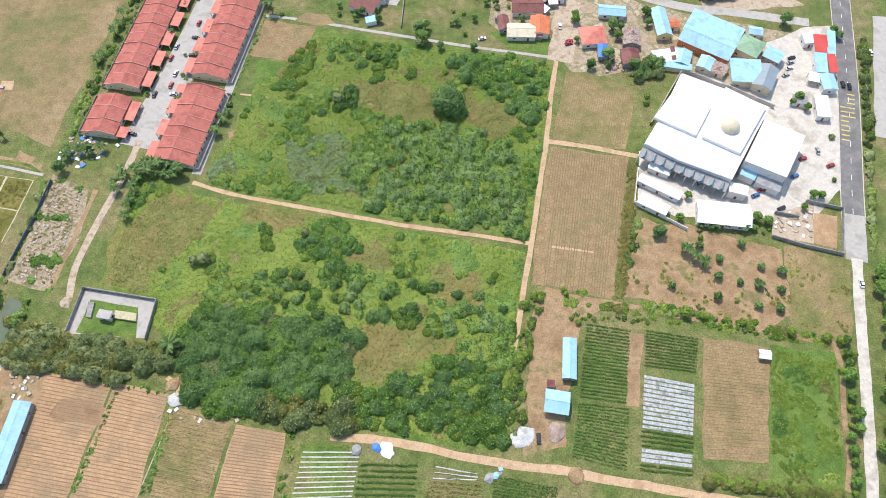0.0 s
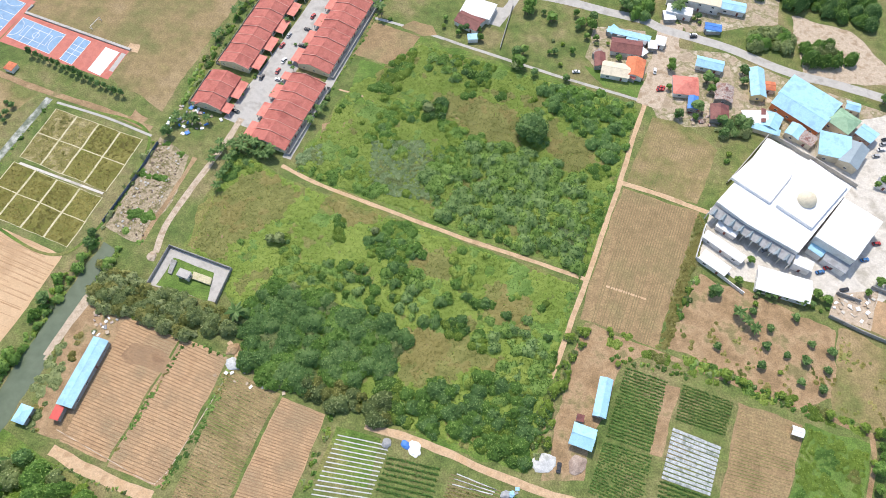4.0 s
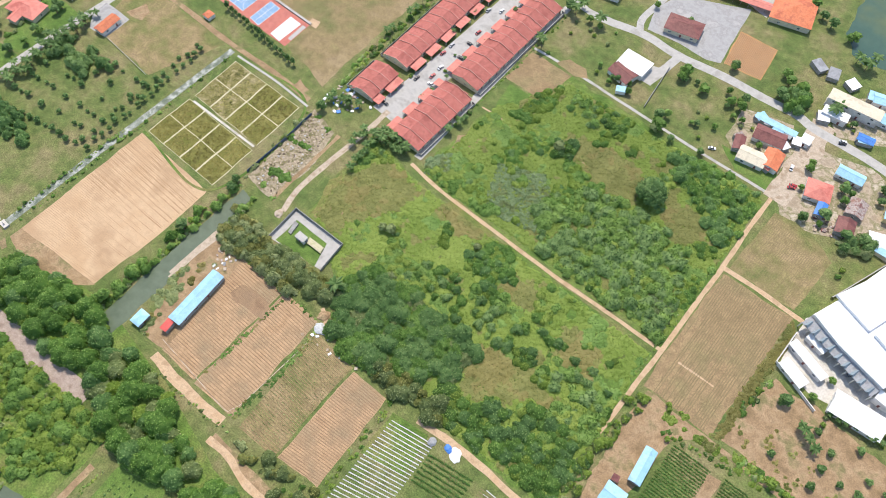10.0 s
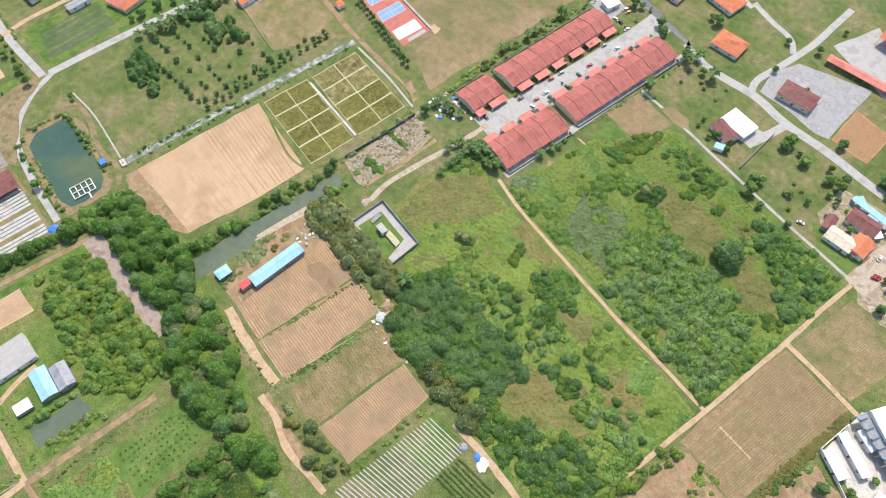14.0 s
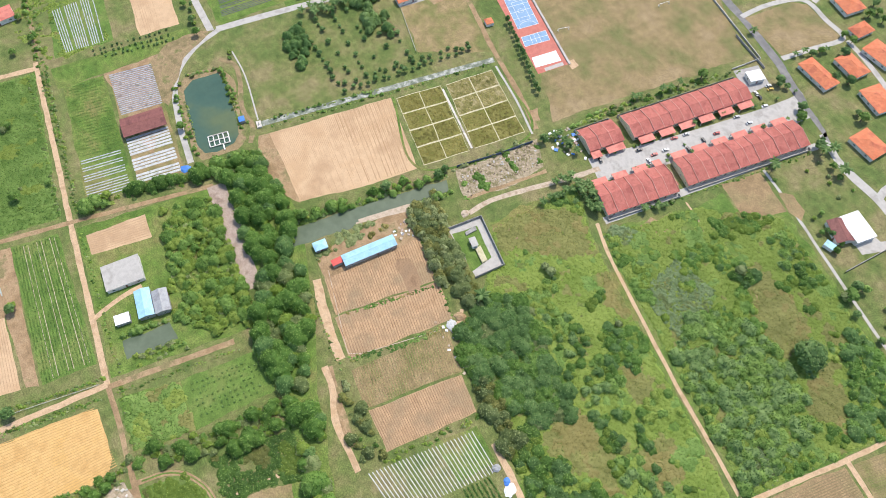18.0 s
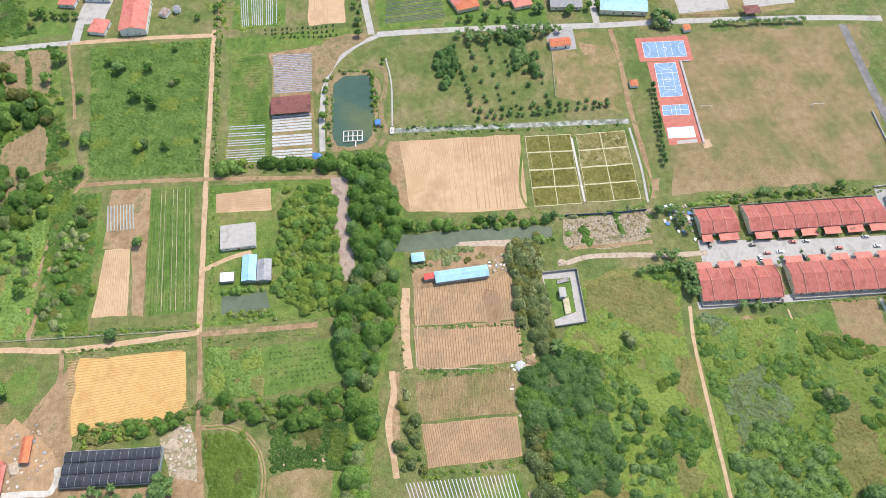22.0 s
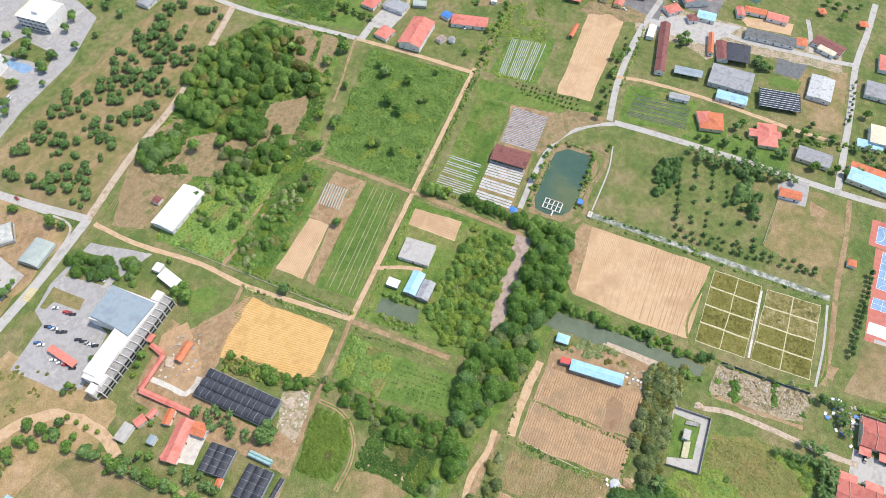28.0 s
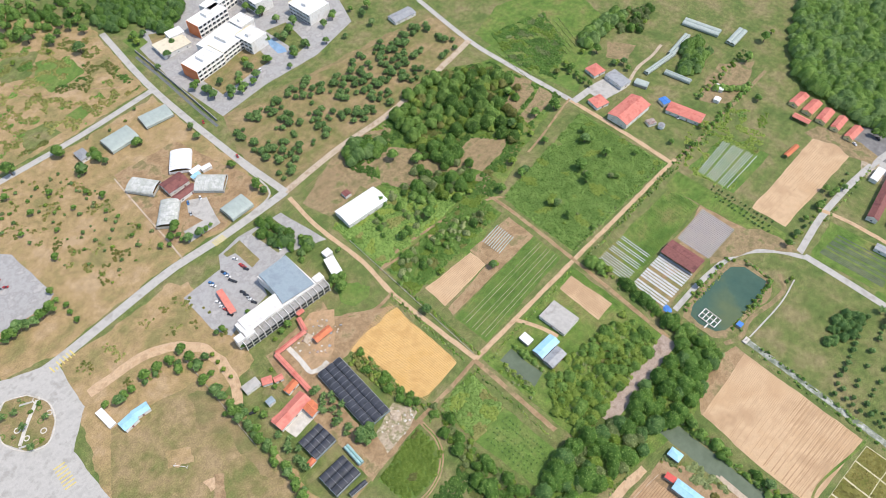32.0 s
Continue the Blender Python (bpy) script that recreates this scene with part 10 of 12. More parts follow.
wood(OAK[:2] + DARK + GREY[:1], [(-108.9, 94.5), (-101.5, 104.2), (-88.5, 109.1), (-60.4, 104.2), (-32.5, 97.0), (-39.2, 78.4), (-61.1, 68.4), (-81.7, 62.0), (-98.6, 73.9)], 4.4, 1, 0.75, 1.1, 1.0, 0.6)
wood(GREY + OLIVE, [(-167.9, 88.6), (-149.4, 94.5), (-108.4, 91.7), (-104.5, 82.9), (-128.3, 80.6), (-159.7, 82.8)], 4.3, 2, 0.7, 1.0)
wood(GREY + OLIVE, [(-72.2, 71.7), (-35.2, 67.4), (-32.5, 58.9), (-51.5, 57.8), (-69.0, 63.1)], 4.1, 3, 0.6, 0.9)
wood(SCRUB, [(-31.3, 73.9), (-5.3, 85.2), (25.6, 83.0), (30.6, 71.8), (24.3, 52.7), (-17.7, 57.8)], 3.6, 4, 0.5, 0.85, 0.8, 0.6)
wood(SCRUB, [(-35.3, 194.4), (-6.4, 202.6), (30.3, 191.2), (38.4, 172.5), (34.3, 142.1), (-1.0, 147.6), (-33.3, 156.1), (-44.5, 175.5)], 3.4, 5, 0.5, 0.85, 0.85, 0.6)
wood(SCRUB, [(-1.2, 242.9), (27.0, 244.8), (51.8, 237.4), (48.3, 206.0), (38.8, 202.6), (26.0, 217.9), (9.8, 224.8)], 3.6, 6, 0.5, 0.9, 0.8, 0.6)
wood(SCRUB, [(-63.8, 252.2), (-23.9, 248.5), (-26.2, 235.5), (-51.3, 235.5)], 3.8, 7, 0.45, 0.75, 0.6, 0.6)
wood(SCRUB, [(-51.6, 221.3), (-39.6, 224.8), (-38.9, 212.6), (-52.1, 209.2)], 3.4, 9, 0.5, 0.8, 0.8, 0.7)
wood(SCRUB, [(-90.4, 121.8), (-67.1, 124.5), (-19.9, 127.1), (27.9, 109.2), (29.3, 89.9), (-5.4, 97.0), (-60.5, 105.4)], 4.4, 8, 0.45, 0.8, 0.55, 0.6)
wood(SCRUB, [(-64.0, 140.6), (-34.8, 137.9), (-34.0, 124.5), (-62.7, 127.1)], 3.8, 10, 0.5, 0.8, 0.7, 0.6)
GIANT = make_tree("tree", 99, 13.0, 17.5, LEAF_DARK, "very broad dark feathery tree alone in the weeds", clumps=46, flakes=46, size=0.5, low=0.1)
plant(GIANT, 2.4, 210.3, turn=20)
retire(GIANT)
trees(GREY, (-11.1, 250.4), (-49.8, 214.3), (-104.4, 128.4), (-100.5, 129.2), (-59.3, 142.0), scale=0.8)
trees(PALM, (-106.3, 90.3), scale=1.3)
thicket("silver_canes", "thicket of silver-leaved canes in the field", [(-73.0, 191.1), (-48.5, 196.0), (-35.7, 178.6), (-38.7, 163.4), (-67.4, 161.9)], 1.1, 0.6, 1.1, 0.9, 11, [SILVER_LEAF, LEAF_GREY], lambda p: int(noise.noise(Vector((p[0] / 4, p[1] / 4, 1))) > 0.25), flake=0.3)
thicket("silver_canes", "thicket of silver-leaved canes beside the houses", [(-107.1, 175.4), (-96.9, 184.7), (-92.6, 172.4), (-103.2, 166.4)], 1.1, 0.6, 1.1, 0.9, 12, [SILVER_LEAF, LEAF_GREY], lambda p: int(noise.noise(Vector((p[0] / 4, p[1] / 4, 1))) > 0.25), flake=0.3)
thicket("silver_canes", "thicket of silver-leaved canes beside the track", [(19.1, 166.5), (36.6, 162.0), (34.4, 144.8), (21.1, 149.0)], 1.2, 0.6, 1.2, 0.9, 13, [SILVER_LEAF, LEAF_GREY], lambda p: int(noise.noise(Vector((p[0] / 4, p[1] / 4, 1))) > 0.0), flake=0.34)
thicket("rubble_weeds", "green weeds among the rubble of the cleared plot", [(-180.8, 120.3), (-175.8, 172.0), (-158.0, 164.6), (-155.7, 144.1), (-161.1, 114.8)], 1.6, 0.7, 1.5, 0.7, 19, [LEAF, LEAF_GREY], keep=lambda p: noise.noise(Vector((p[0] / 7, p[1] / 7, 1))) > 0.32)
crop_rows("cut_palm_rows", "rows of cut dry palm stumps on the cleared plot", LEAF_DRY, [(-178.8, 122.3), (-174.0, 170.0), (-160.0, 163.6), (-162.1, 117.8)], 30, 0.9, 0.3, 0.3, 52, flakes=4, keep=0.6)
thicket("weeds", "lush green weeds of the field", [(-386.5, -143.5), (-375.7, -65.9), (-265.8, -81.9), (-278.1, -144.6)], 1.5, 0.8, 1.6, 0.36, 18, [LEAF, LEAF_LIGHT, LEAF], field_tone, lambda p: noise.noise(Vector((p[0] / 8, p[1] / 8, 7))) > -0.5, density=4.0, flake=0.33)
thicket("weeds", "rough weeds of the strip", [(-269.2, -165.2), (-264.8, -139.9), (-176.3, -146.4), (-180.9, -172.6)], 1.5, 0.7, 1.5, 0.5, 19, [LEAF, LEAF_OLIVE, LEAF_LIGHT], field_tone, lambda p: noise.noise(Vector((p[0] / 8, p[1] / 8, 7))) > -0.45, density=3.6, flake=0.32)
thicket("weeds", "rough weeds between the trees", [(-238.3, -215.3), (-266.4, -168.3), (-180.9, -176.5), (-187.8, -226.0)], 1.5, 0.7, 1.5, 0.5, 20, [LEAF, LEAF_OLIVE, LEAF_LIGHT], field_tone, lambda p: noise.noise(Vector((p[0] / 8, p[1] / 8, 7))) > -0.45, density=3.6, flake=0.32)
thicket("weeds", "rough weeds of the pasture", [(-151.2, -86.2), (-144.7, -58.8), (-119.5, -60.2), (-124.4, -88.2)], 1.5, 0.7, 1.5, 0.5, 21, [LEAF, LEAF_OLIVE, LEAF_LIGHT], field_tone, lambda p: noise.noise(Vector((p[0] / 8, p[1] / 8, 7))) > -0.45, density=3.6, flake=0.32)
thicket("weeds", "lush weeds inside the track's bend", [(-106.0, -91.3), (-103.9, -72.4), (-88.1, -66.4), (-70.6, -71.1), (-70.8, -90.2)], 1.5, 0.7, 1.5, 0.5, 22, [LEAF_LIGHT, LEAF_OLIVE, LEAF_LIGHT], field_tone, lambda p: noise.noise(Vector((p[0] / 8, p[1] / 8, 7))) > -0.45, density=3.6, flake=0.32)
thicket("weeds", "rough weeds of the clearing", [(-102.7, -60.6), (-95.9, -21.6), (-59.1, -23.1), (-73.0, -27.0), (-79.5, -45.6), (-80.3, -60.6)], 1.5, 0.7, 1.5, 0.5, 23, [LEAF, LEAF_OLIVE, LEAF_LIGHT], field_tone, lambda p: noise.noise(Vector((p[0] / 8, p[1] / 8, 7))) > -0.45, density=3.6, flake=0.32)

# belts between the farms
wood(OAK + DARK[:2] + LIGHT[:1] + GREY[:1], [(-140.7, -22.5), (-171.7, -4.0), (-180.6, 7.4), (-174.3, 18.6), (-147.7, 13.6), (-120.7, 0.5), (-86.5, -8.6), (-55.9, -19.5), (-57.5, -28.7), (-91.2, -19.3), (-120.4, -15.8)], 5.6, 30, 0.75, 1.25, 0.82)
wood(LIGHT + LIGHT + SHRUB + OAK[:2], [(-179.7, -49.9), (-207.7, -39.9), (-240.5, -32.4), (-237.9, -5.3), (-187.3, -9.5), (-152.5, -13.6), (-161.5, -35.8)], 3.6, 31, 0.5, 0.95, 0.92, 0.8)
wood(OAK + DARK[:1] + LIGHT[:1], [(-241.0, 6.1), (-244.5, 30.2), (-203.1, 31.1), (-185.4, 22.6), (-177.6, 3.7), (-200.7, 0.3)], 5.4, 32, 0.75, 1.25, 0.85)
wood(SHRUB + OAK[:1], [(-122.0, -91.7), (-121.3, -74.0), (-114.9, -54.2), (-111.9, -19.8), (-97.9, -21.4), (-98.9, -44.0), (-111.8, -74.3), (-114.8, -91.2)], 3.6, 33, 0.7, 1.1)
wood(OAK + SHRUB, [(-268.3, -65.7), (-268.4, -51.1), (-256.8, -10.1), (-250.9, 31.2), (-239.8, 27.8), (-251.2, -17.7), (-261.7, -68.0)], 4.3, 34, 0.5, 0.9)
wood(OAK + SHRUB, [(-200.5, 30.1), (-196.0, 53.0), (-190.9, 85.6), (-183.7, 115.9), (-179.4, 112.8), (-184.1, 84.6), (-190.7, 52.4), (-193.6, 29.5)], 4.7, 35, 0.4, 0.75)
wood(GREY + OLIVE, [(-170.2, 82.5), (-176.3, 103.0), (-148.2, 96.4), (-122.3, 85.8), (-122.9, 76.8)], 4.3, 36, 0.5, 0.85)
wood(GREY + OLIVE + SHRUB, [(-63.8, -5.7), (-96.7, 2.9), (-108.1, 12.4), (-62.7, 10.8)], 4.3, 37, 0.4, 0.7, 0.6)
wood(SHRUB, [(-62.2, 10.7), (-57.7, 58.5), (-54.6, 58.1), (-58.7, 7.8)], 2.9, 38, 0.4, 0.6)
grove(DARK, (-306.6, -511.3), (-291.2, -509.3), (-271.7, -389.7), (-252.2, -379.4), (-241.5, -381.3), (-244.6, -397.1), (-231.5, -396.8), (-287.6, -385.8), (-305.1, -404.9), (-307.5, -373.5), (-330.7, -436.5), (-334.7, -363.0), (-351.0, -380.0), (-292.8, -365.4), (-321.6, -375.6), (-314.5, -401.0), (-330.9, -445.4), (-313.2, -439.9), (-318.9, -482.9), (-383.3, -362.5), (-377.4, -347.3), (-350.2, -354.3), (-227.3, -452.8), (-255.8, -467.8), (-242.2, -458.1), scale=0.85)
trees(DARK, (-172.0, 174.2), (-182.6, 110.0), (-223.2, -117.8), (-169.9, -132.6), scale=0.95)
trees(LIGHT, (-209.5, -16.8), (-213.9, -19.7), scale=0.8)
# wood and clumps north of the track
BROAD = OAK + LIGHT + OLIVE[:1]
wood(BROAD, [(-343.3, -264.9), (-372.3, -252.8), (-387.6, -235.0), (-387.0, -215.2), (-364.1, -200.1), (-347.9, -204.9), (-322.3, -201.5), (-312.9, -215.7), (-287.2, -220.6), (-282.6, -237.0), (-294.8, -257.8), (-321.1, -267.1)], 7.0, 40, 0.85, 1.3, 0.7)
wood(BROAD, [(-342.3, -202.0), (-348.1, -176.0), (-338.9, -166.0), (-326.4, -179.9), (-327.6, -197.0)], 8.5, 41, 0.9, 1.2, 0.8)
wood(OAK + DARK, [(-242.5, -263.6), (-259.7, -261.4), (-267.3, -247.9), (-257.3, -243.2), (-244.7, -251.8), (-235.5, -252.9)], 4.5, 46, 0.9, 1.2)
wood(BROAD, [(-291.5, -220.7), (-304.1, -206.3), (-291.3, -192.5), (-278.8, -197.4), (-279.8, -211.9)], 5.0, 47, 0.8, 1.2)
wood(BROAD, [(-259.1, -204.9), (-276.5, -191.6), (-275.7, -173.1), (-257.8, -168.4), (-250.0, -186.4)], 7.0, 42, 0.8, 1.1, 0.75)
wood(OAK + GREY, [(-228.6, -223.3), (-254.5, -202.3), (-247.1, -180.4), (-211.1, -178.0), (-198.2, -196.2)], 5.0, 43, 0.4, 0.75, 0.45)
wood(OAK + GREY, [(-188.4, -173.5), (-232.6, -164.0), (-257.9, -155.3), (-254.2, -144.9), (-207.8, -151.0), (-176.2, -158.4)], 4.4, 48, 0.4, 0.7, 0.6)
grove(BROAD, (-269.3, -215.3), (-260.7, -231.2), (-286.6, -232.2), (-370.8, -201.3), (-378.5, -163.3), (-342.8, -161.7), (-309.3, -157.8), (-303.4, -146.1), (-281.8, -149.4), (-267.0, -166.5), (-359.7, -127.1), (-357.2, -105.5), (-334.2, -114.6), (-292.2, -114.8), (-362.7, -170.7), (-341.5, -149.5), (-232.4, -176.8), (-250.7, -197.9), (-207.6, -180.3), (-199.3, -142.5), (-224.6, -117.5), (-264.3, -54.4), scale=1.05)
trees(SHRUB + OAK[:1], (-329.5, -103.8), (-320.6, -89.5), (-295.2, -94.7), (-342.1, -88.8), (-308.8, -130.7), (-371.2, -88.1), (-282.5, -98.1), (-290.3, -80.2), scale=0.7)
wood(BROAD, [(-387.3, -235.7), (-383.4, -198.1), (-350.3, -173.0), (-325.0, -169.3), (-329.1, -192.7), (-308.9, -211.3), (-306.7, -224.7), (-339.1, -250.1)], 7.6, 44, 0.8, 1.25, 0.66)
wood(OAK + GREY, [(-306.7, -224.7), (-301.2, -193.3), (-274.7, -167.3), (-237.8, -167.7), (-242.9, -196.9), (-262.7, -218.6)], 6.6, 45, 0.6, 1.05, 0.5)
trees(OAK + DARK, (-342.4, -179.6), (-379.5, -160.2), (-360.1, -125.5), (-325.9, -104.7), (-293.8, -111.6), (-306.6, -145.3), scale=0.9)
BARE = [pts for h, pts in SURFACES if isinstance(pts, list) and len(pts) in (5, 6, 7) and -400 < pts[0][0] < -230 and -262 < pts[0][1] < -165]
thicket("weeds", "rough green weeds between the orchard trees", [(-297.0, -260.2), (-362.6, -263.0), (-398.0, -236.6), (-396.0, -166.3), (-345.6, -164.0), (-273.7, -152.0), (-238.0, -190.0), (-236.0, -257.0), (-261.9, -266.0)], 1.8, 0.7, 1.6, 0.5, 95, [LEAF, LEAF_OLIVE, LEAF_LIGHT], field_tone, lambda p: noise.noise(Vector((p[0] / 9, p[1] / 9, 17))) > -0.1 and not any(inside(p, z) for z in BARE), density=3.0, flake=0.34)
# orchards
rng = random.Random(9)
for x, y in scatter([(-212.5, -357.5), (-254.0, -349.7), (-298.2, -341.4), (-354.0, -327.1), (-408.1, -313.2), (-401.2, -268.6), (-312.1, -269.4), (-254.7, -273.3), (-198.8, -281.7)], 6.6, rng, 0.5):
    if noise.noise(Vector((x / 18, y / 18, 3))) > -0.15:
        plant(rng.choice(ORCHARD), x, y, rng.uniform(0.75, 1.6), 0.9, rng=rng)
for k in range(6):
    for j in range(11):
        if rng.random() < 0.72:
            p = Vector((*(-327.8, 92.9), 0)).lerp(Vector((*(-322.9, 146.8), 0)), k / 5).lerp(Vector((*(-272.3, 91.8), 0)).lerp(Vector((*(-265.7, 138.9), 0)), k / 5), j / 10)
            plant(rng.choice(FRUIT), p.x + rng.uniform(-1, 1), p.y + rng.uniform(-1, 1), rng.uniform(0.6, 1.2), rng=rng)
wood(DARK, [(-321.3, 76.2), (-327.4, 91.0), (-305.1, 92.1), (-294.5, 78.0)], 4.3, 46, 0.45, 0.7)
wood(DARK, [(-331.1, 128.4), (-327.5, 145.0), (-284.2, 142.6), (-290.0, 128.6)], 5.2, 47, 0.45, 0.75, 0.7)
tree_row(DARK, (-264.1, 93.2), (-254.6, 174.1), 18, 0.42, 1.2)
tree_row(FRUIT, (-270.1, 96.4), (-259.1, 175.5), 14, 0.9, 1.2)
trees(FRUIT, (115.8, 129.7), (114.1, 121.5), (132.9, 126.0), (122.6, 119.2), (130.1, 117.9), (140.8, 123.9), (138.9, 115.6), (112.0, 112.6), (128.1, 108.6), (136.3, 107.1), (126.8, 136.9), (94.4, 117.4), (108.8, 136.1), scale=1.15)
trees(LIGHT, (119.8, 111.1), (110.0, 140.2), scale=0.5)
trees(DARK, (91.2, 140.7), (92.6, 142.1), scale=0.65)
tree_row(PALM, (102.4, 135.3), (107.1, 127.3), 4, 0.8, 2.5)
tree_row(CYPRESS, (-261.5, 208.6), (-203.4, 192.3), 17, 1.0, 0.4)
for a, b in (((-375.1, -27.2), (-367.9, 17.5)), ((-371.2, -27.5), (-362.9, 16.9)), ((-366.4, -22.0), (-358.2, 18.3))):
    tree_row(FRUIT, a, b, 14, 0.5, 0.8, joined="row of small round fruit trees on grass")
tree_row(FRUIT + SHRUB, (-443.1, 46.7), (-357.2, 35.0), 14, 0.8, 1.2, joined="row of small trees along the lane")
hedge(SHRUB, (-373.9, -69.2), (-268.3, -81.4), 40, 0.42, 0.9)
hedge(SHRUB, (-373.0, -59.8), (-266.7, -71.9), 26, 0.4, 1.8)
hedge(SHRUB, (-172.4, 196.8), (-167.7, 227.6), 10, 0.7, 1.2)
hedge(SHRUB + PALM[:1], (-165.7, 228.1), (-154.4, 308.1), 20, 0.45, 1.2)
tree_row(PALM, (-134.5, 178.2), (-118.0, 172.6), 9, 0.8, 1.2)
tree_row(PALM, (-145.1, 164.5), (-142.3, 172.4), 5, 0.7, 1.5)
tree_row(PALM + SHRUB, (-105.6, 196.5), (-102.1, 212.2), 9, 0.7, 2)
hedge(SHRUB, (-100.7, 219.4), (-86.2, 299.2), 18, 0.35, 1.0)
trees(SHRUB + FRUIT, (-141.8, 218.6), (-128.0, 243.0), (-139.0, 240.2), (-136.8, 252.1), (-132.6, 274.1), (-127.2, 230.2), (-140.1, 230.2), (-116.1, 287.1), (-129.1, 209.1), (-130.4, 200.5), (-111.4, 302.6), (-120.0, 237.6), scale=0.6)
trees(DARK, (-110.9, 316.6), (-132.8, 320.3), (-107.0, 314.7), (-128.9, 323.5), scale=0.6)
tree_row(PALM, (-171.6, 183.5), (-156.5, 183.9), 6, 0.75, 2.5)
hedge(SHRUB + GREY[:1], (-182.0, 120.5), (-176.7, 168.9), 16, 0.45, 1.5)
# farm and avenue
wood(SHRUB + LIGHT, [(32.8, 114.3), (40.9, 114.3), (38.0, 104.3), (34.6, 85.3), (31.2, 63.1), (24.3, 52.7), (23.7, 63.1), (29.0, 85.3)], 3.4, 48, 0.45, 0.8, 0.8)
trees(LIGHT, (49.6, 115.5), (50.4, 113.8), (54.2, 101.4), (39.6, 111.7), scale=0.6)
hedge(SHRUB, (51.7, 104.3), (83.4, 101.9), 12, 0.45, 1.2)
hedge(SHRUB, (84.2, 108.0), (130.2, 97.1), 20, 0.6, 2.0)
hedge(OLIVE + LIGHT, (95.4, 40.3), (142.9, 34.5), 30, 0.5, 1.4)
tree_row(OAK + LIGHT, (159.0, 94.7), (148.1, 34.9), 18, 0.5, 1.5)
hedge(SHRUB, (84.8, 147.7), (77.4, 127.2), 8, 0.6, 2)
hedge(SHRUB + GREY[:1] + LIGHT[:1], (211.8, 254.4), (183.3, 135.4), 48, 0.62, 1.0)
tree_row(OAK, (183.1, 127.3), (160.3, 34.9), 14, 0.8, 3)
tree_row(OAK, (180.0, 124.7), (179.0, 109.4), 4, 0.8, 3)
trees(OAK, (102.2, 149.1), (107.7, 160.6), (135.4, 149.2), (140.0, 147.7), (157.6, 154.9), (162.8, 160.7), (166.5, 160.7), (169.4, 215.3), (172.1, 209.5), (166.1, 212.9), (196.8, 258.2), (174.1, 266.0), scale=0.55)
tree_row(SHRUB + PALM, (110.1, 144.9), (140.3, 143.5), 14, 0.55, 1.5)
trees(SHRUB, (94.0, 182.4), (97.7, 217.3), (96.8, 212.8), (179.9, 193.0), (175.1, 169.6), scale=0.8)
wood(GREY + DARK, [(92.6, 236.2), (107.4, 240.8), (109.4, 232.6), (101.7, 226.8), (93.5, 227.7)], 4.3, 49, 0.5, 0.75)
grove(OAK + DARK, (67.6, 269.3), (67.5, 265.3), (85.8, 261.5), (90.2, 261.0), (88.0, 254.7), (105.1, 269.4), (104.2, 263.5), (71.9, 235.0), (80.7, 236.0), (17.2, 283.9), (-8.9, 289.4), (3.9, 288.2), (-10.6, 254.7), (-1.4, 247.7), (18.8, 288.6), (14.8, 248.8), (-9.0, 261.3), (7.2, 264.3), (-34.9, 271.8), (-44.2, 271.1), (69.0, 306.5), (79.9, 304.4), scale=0.55)
wood(OAK + DARK, [(42.8, 306.9), (51.7, 320.7), (56.4, 309.0), (53.4, 297.3), (45.8, 297.1)], 4.3, 50, 0.6, 0.85)
wood(GREY + OAK, [(107.1, 299.6), (120.0, 305.7), (129.1, 298.4), (126.7, 287.8), (109.4, 288.3)], 4.7, 51, 0.6, 0.9)
wood(GREY + OAK, [(135.0, 294.3), (151.4, 301.4), (160.6, 288.7), (151.8, 282.1), (135.5, 282.8)], 4.7, 52, 0.6, 0.9)
wood(DARK + OAK, [(117.9, 341.4), (150.3, 356.0), (172.0, 345.1), (171.9, 315.8), (148.7, 320.9), (124.9, 324.0)], 5.2, 53, 0.7, 1.1)
wood(DARK + OAK, [(97.3, 348.5), (119.7, 364.8), (123.7, 347.7), (112.7, 326.6), (103.5, 328.1)], 5.2, 54, 0.6, 0.9, 0.7)
grove(OAK + DARK, (-10.6, 295.5), (-2.4, 291.4), (1.8, 289.9), (15.0, 293.6), (22.3, 290.1), (-11.0, 291.6), (-41.1, 271.7), (-32.9, 266.1), (-10.8, 253.3), (15.3, 247.7), (-72.4, 304.2), (-65.3, 301.8), (-42.8, 334.4), (11.8, 310.5), (43.7, 305.4), (47.5, 303.9), (22.4, 278.5), (27.5, 278.1), (-89.4, 313.1), (-48.3, 358.8), (-30.8, 364.5), (-26.3, 389.0), (-21.7, 332.4), scale=0.55)
# office, villa and playing field
tree_row(OAK + DARK, (-52.1, -227.0), (-51.9, -236.8), 3, 0.6, 1)
grove(OAK + DARK, (-85.7, -226.5), (-81.7, -227.3), (-59.8, -235.7), (-54.3, -230.4), (-57.3, -223.0), (-60.6, -221.7), (-66.2, -220.4), (-53.7, -209.3), (-60.6, -209.0), (-56.1, -199.9), (-55.3, -192.0), (-27.1, -240.0), (-21.9, -241.1), (-34.3, -236.1), (-41.4, -235.6), (-51.9, -236.8), (-11.6, -243.4), (-51.8, -179.1), (-48.0, -184.3), (-57.1, -198.5), (-173.6, -208.4), (-155.8, -190.5), (-148.2, -193.5), (-149.3, -188.3), (-84.5, -208.0), (-103.6, -222.6), scale=0.6)
tree_row(OAK + DARK, (-54.5, -184.2), (-41.4, -115.2), 26, 0.7, 2.2)
trees(DARK, (-85.9, -112.1), (-89.3, -112.0), (-86.9, -108.0), (-81.9, -112.0), (-82.9, -108.0), scale=0.8)
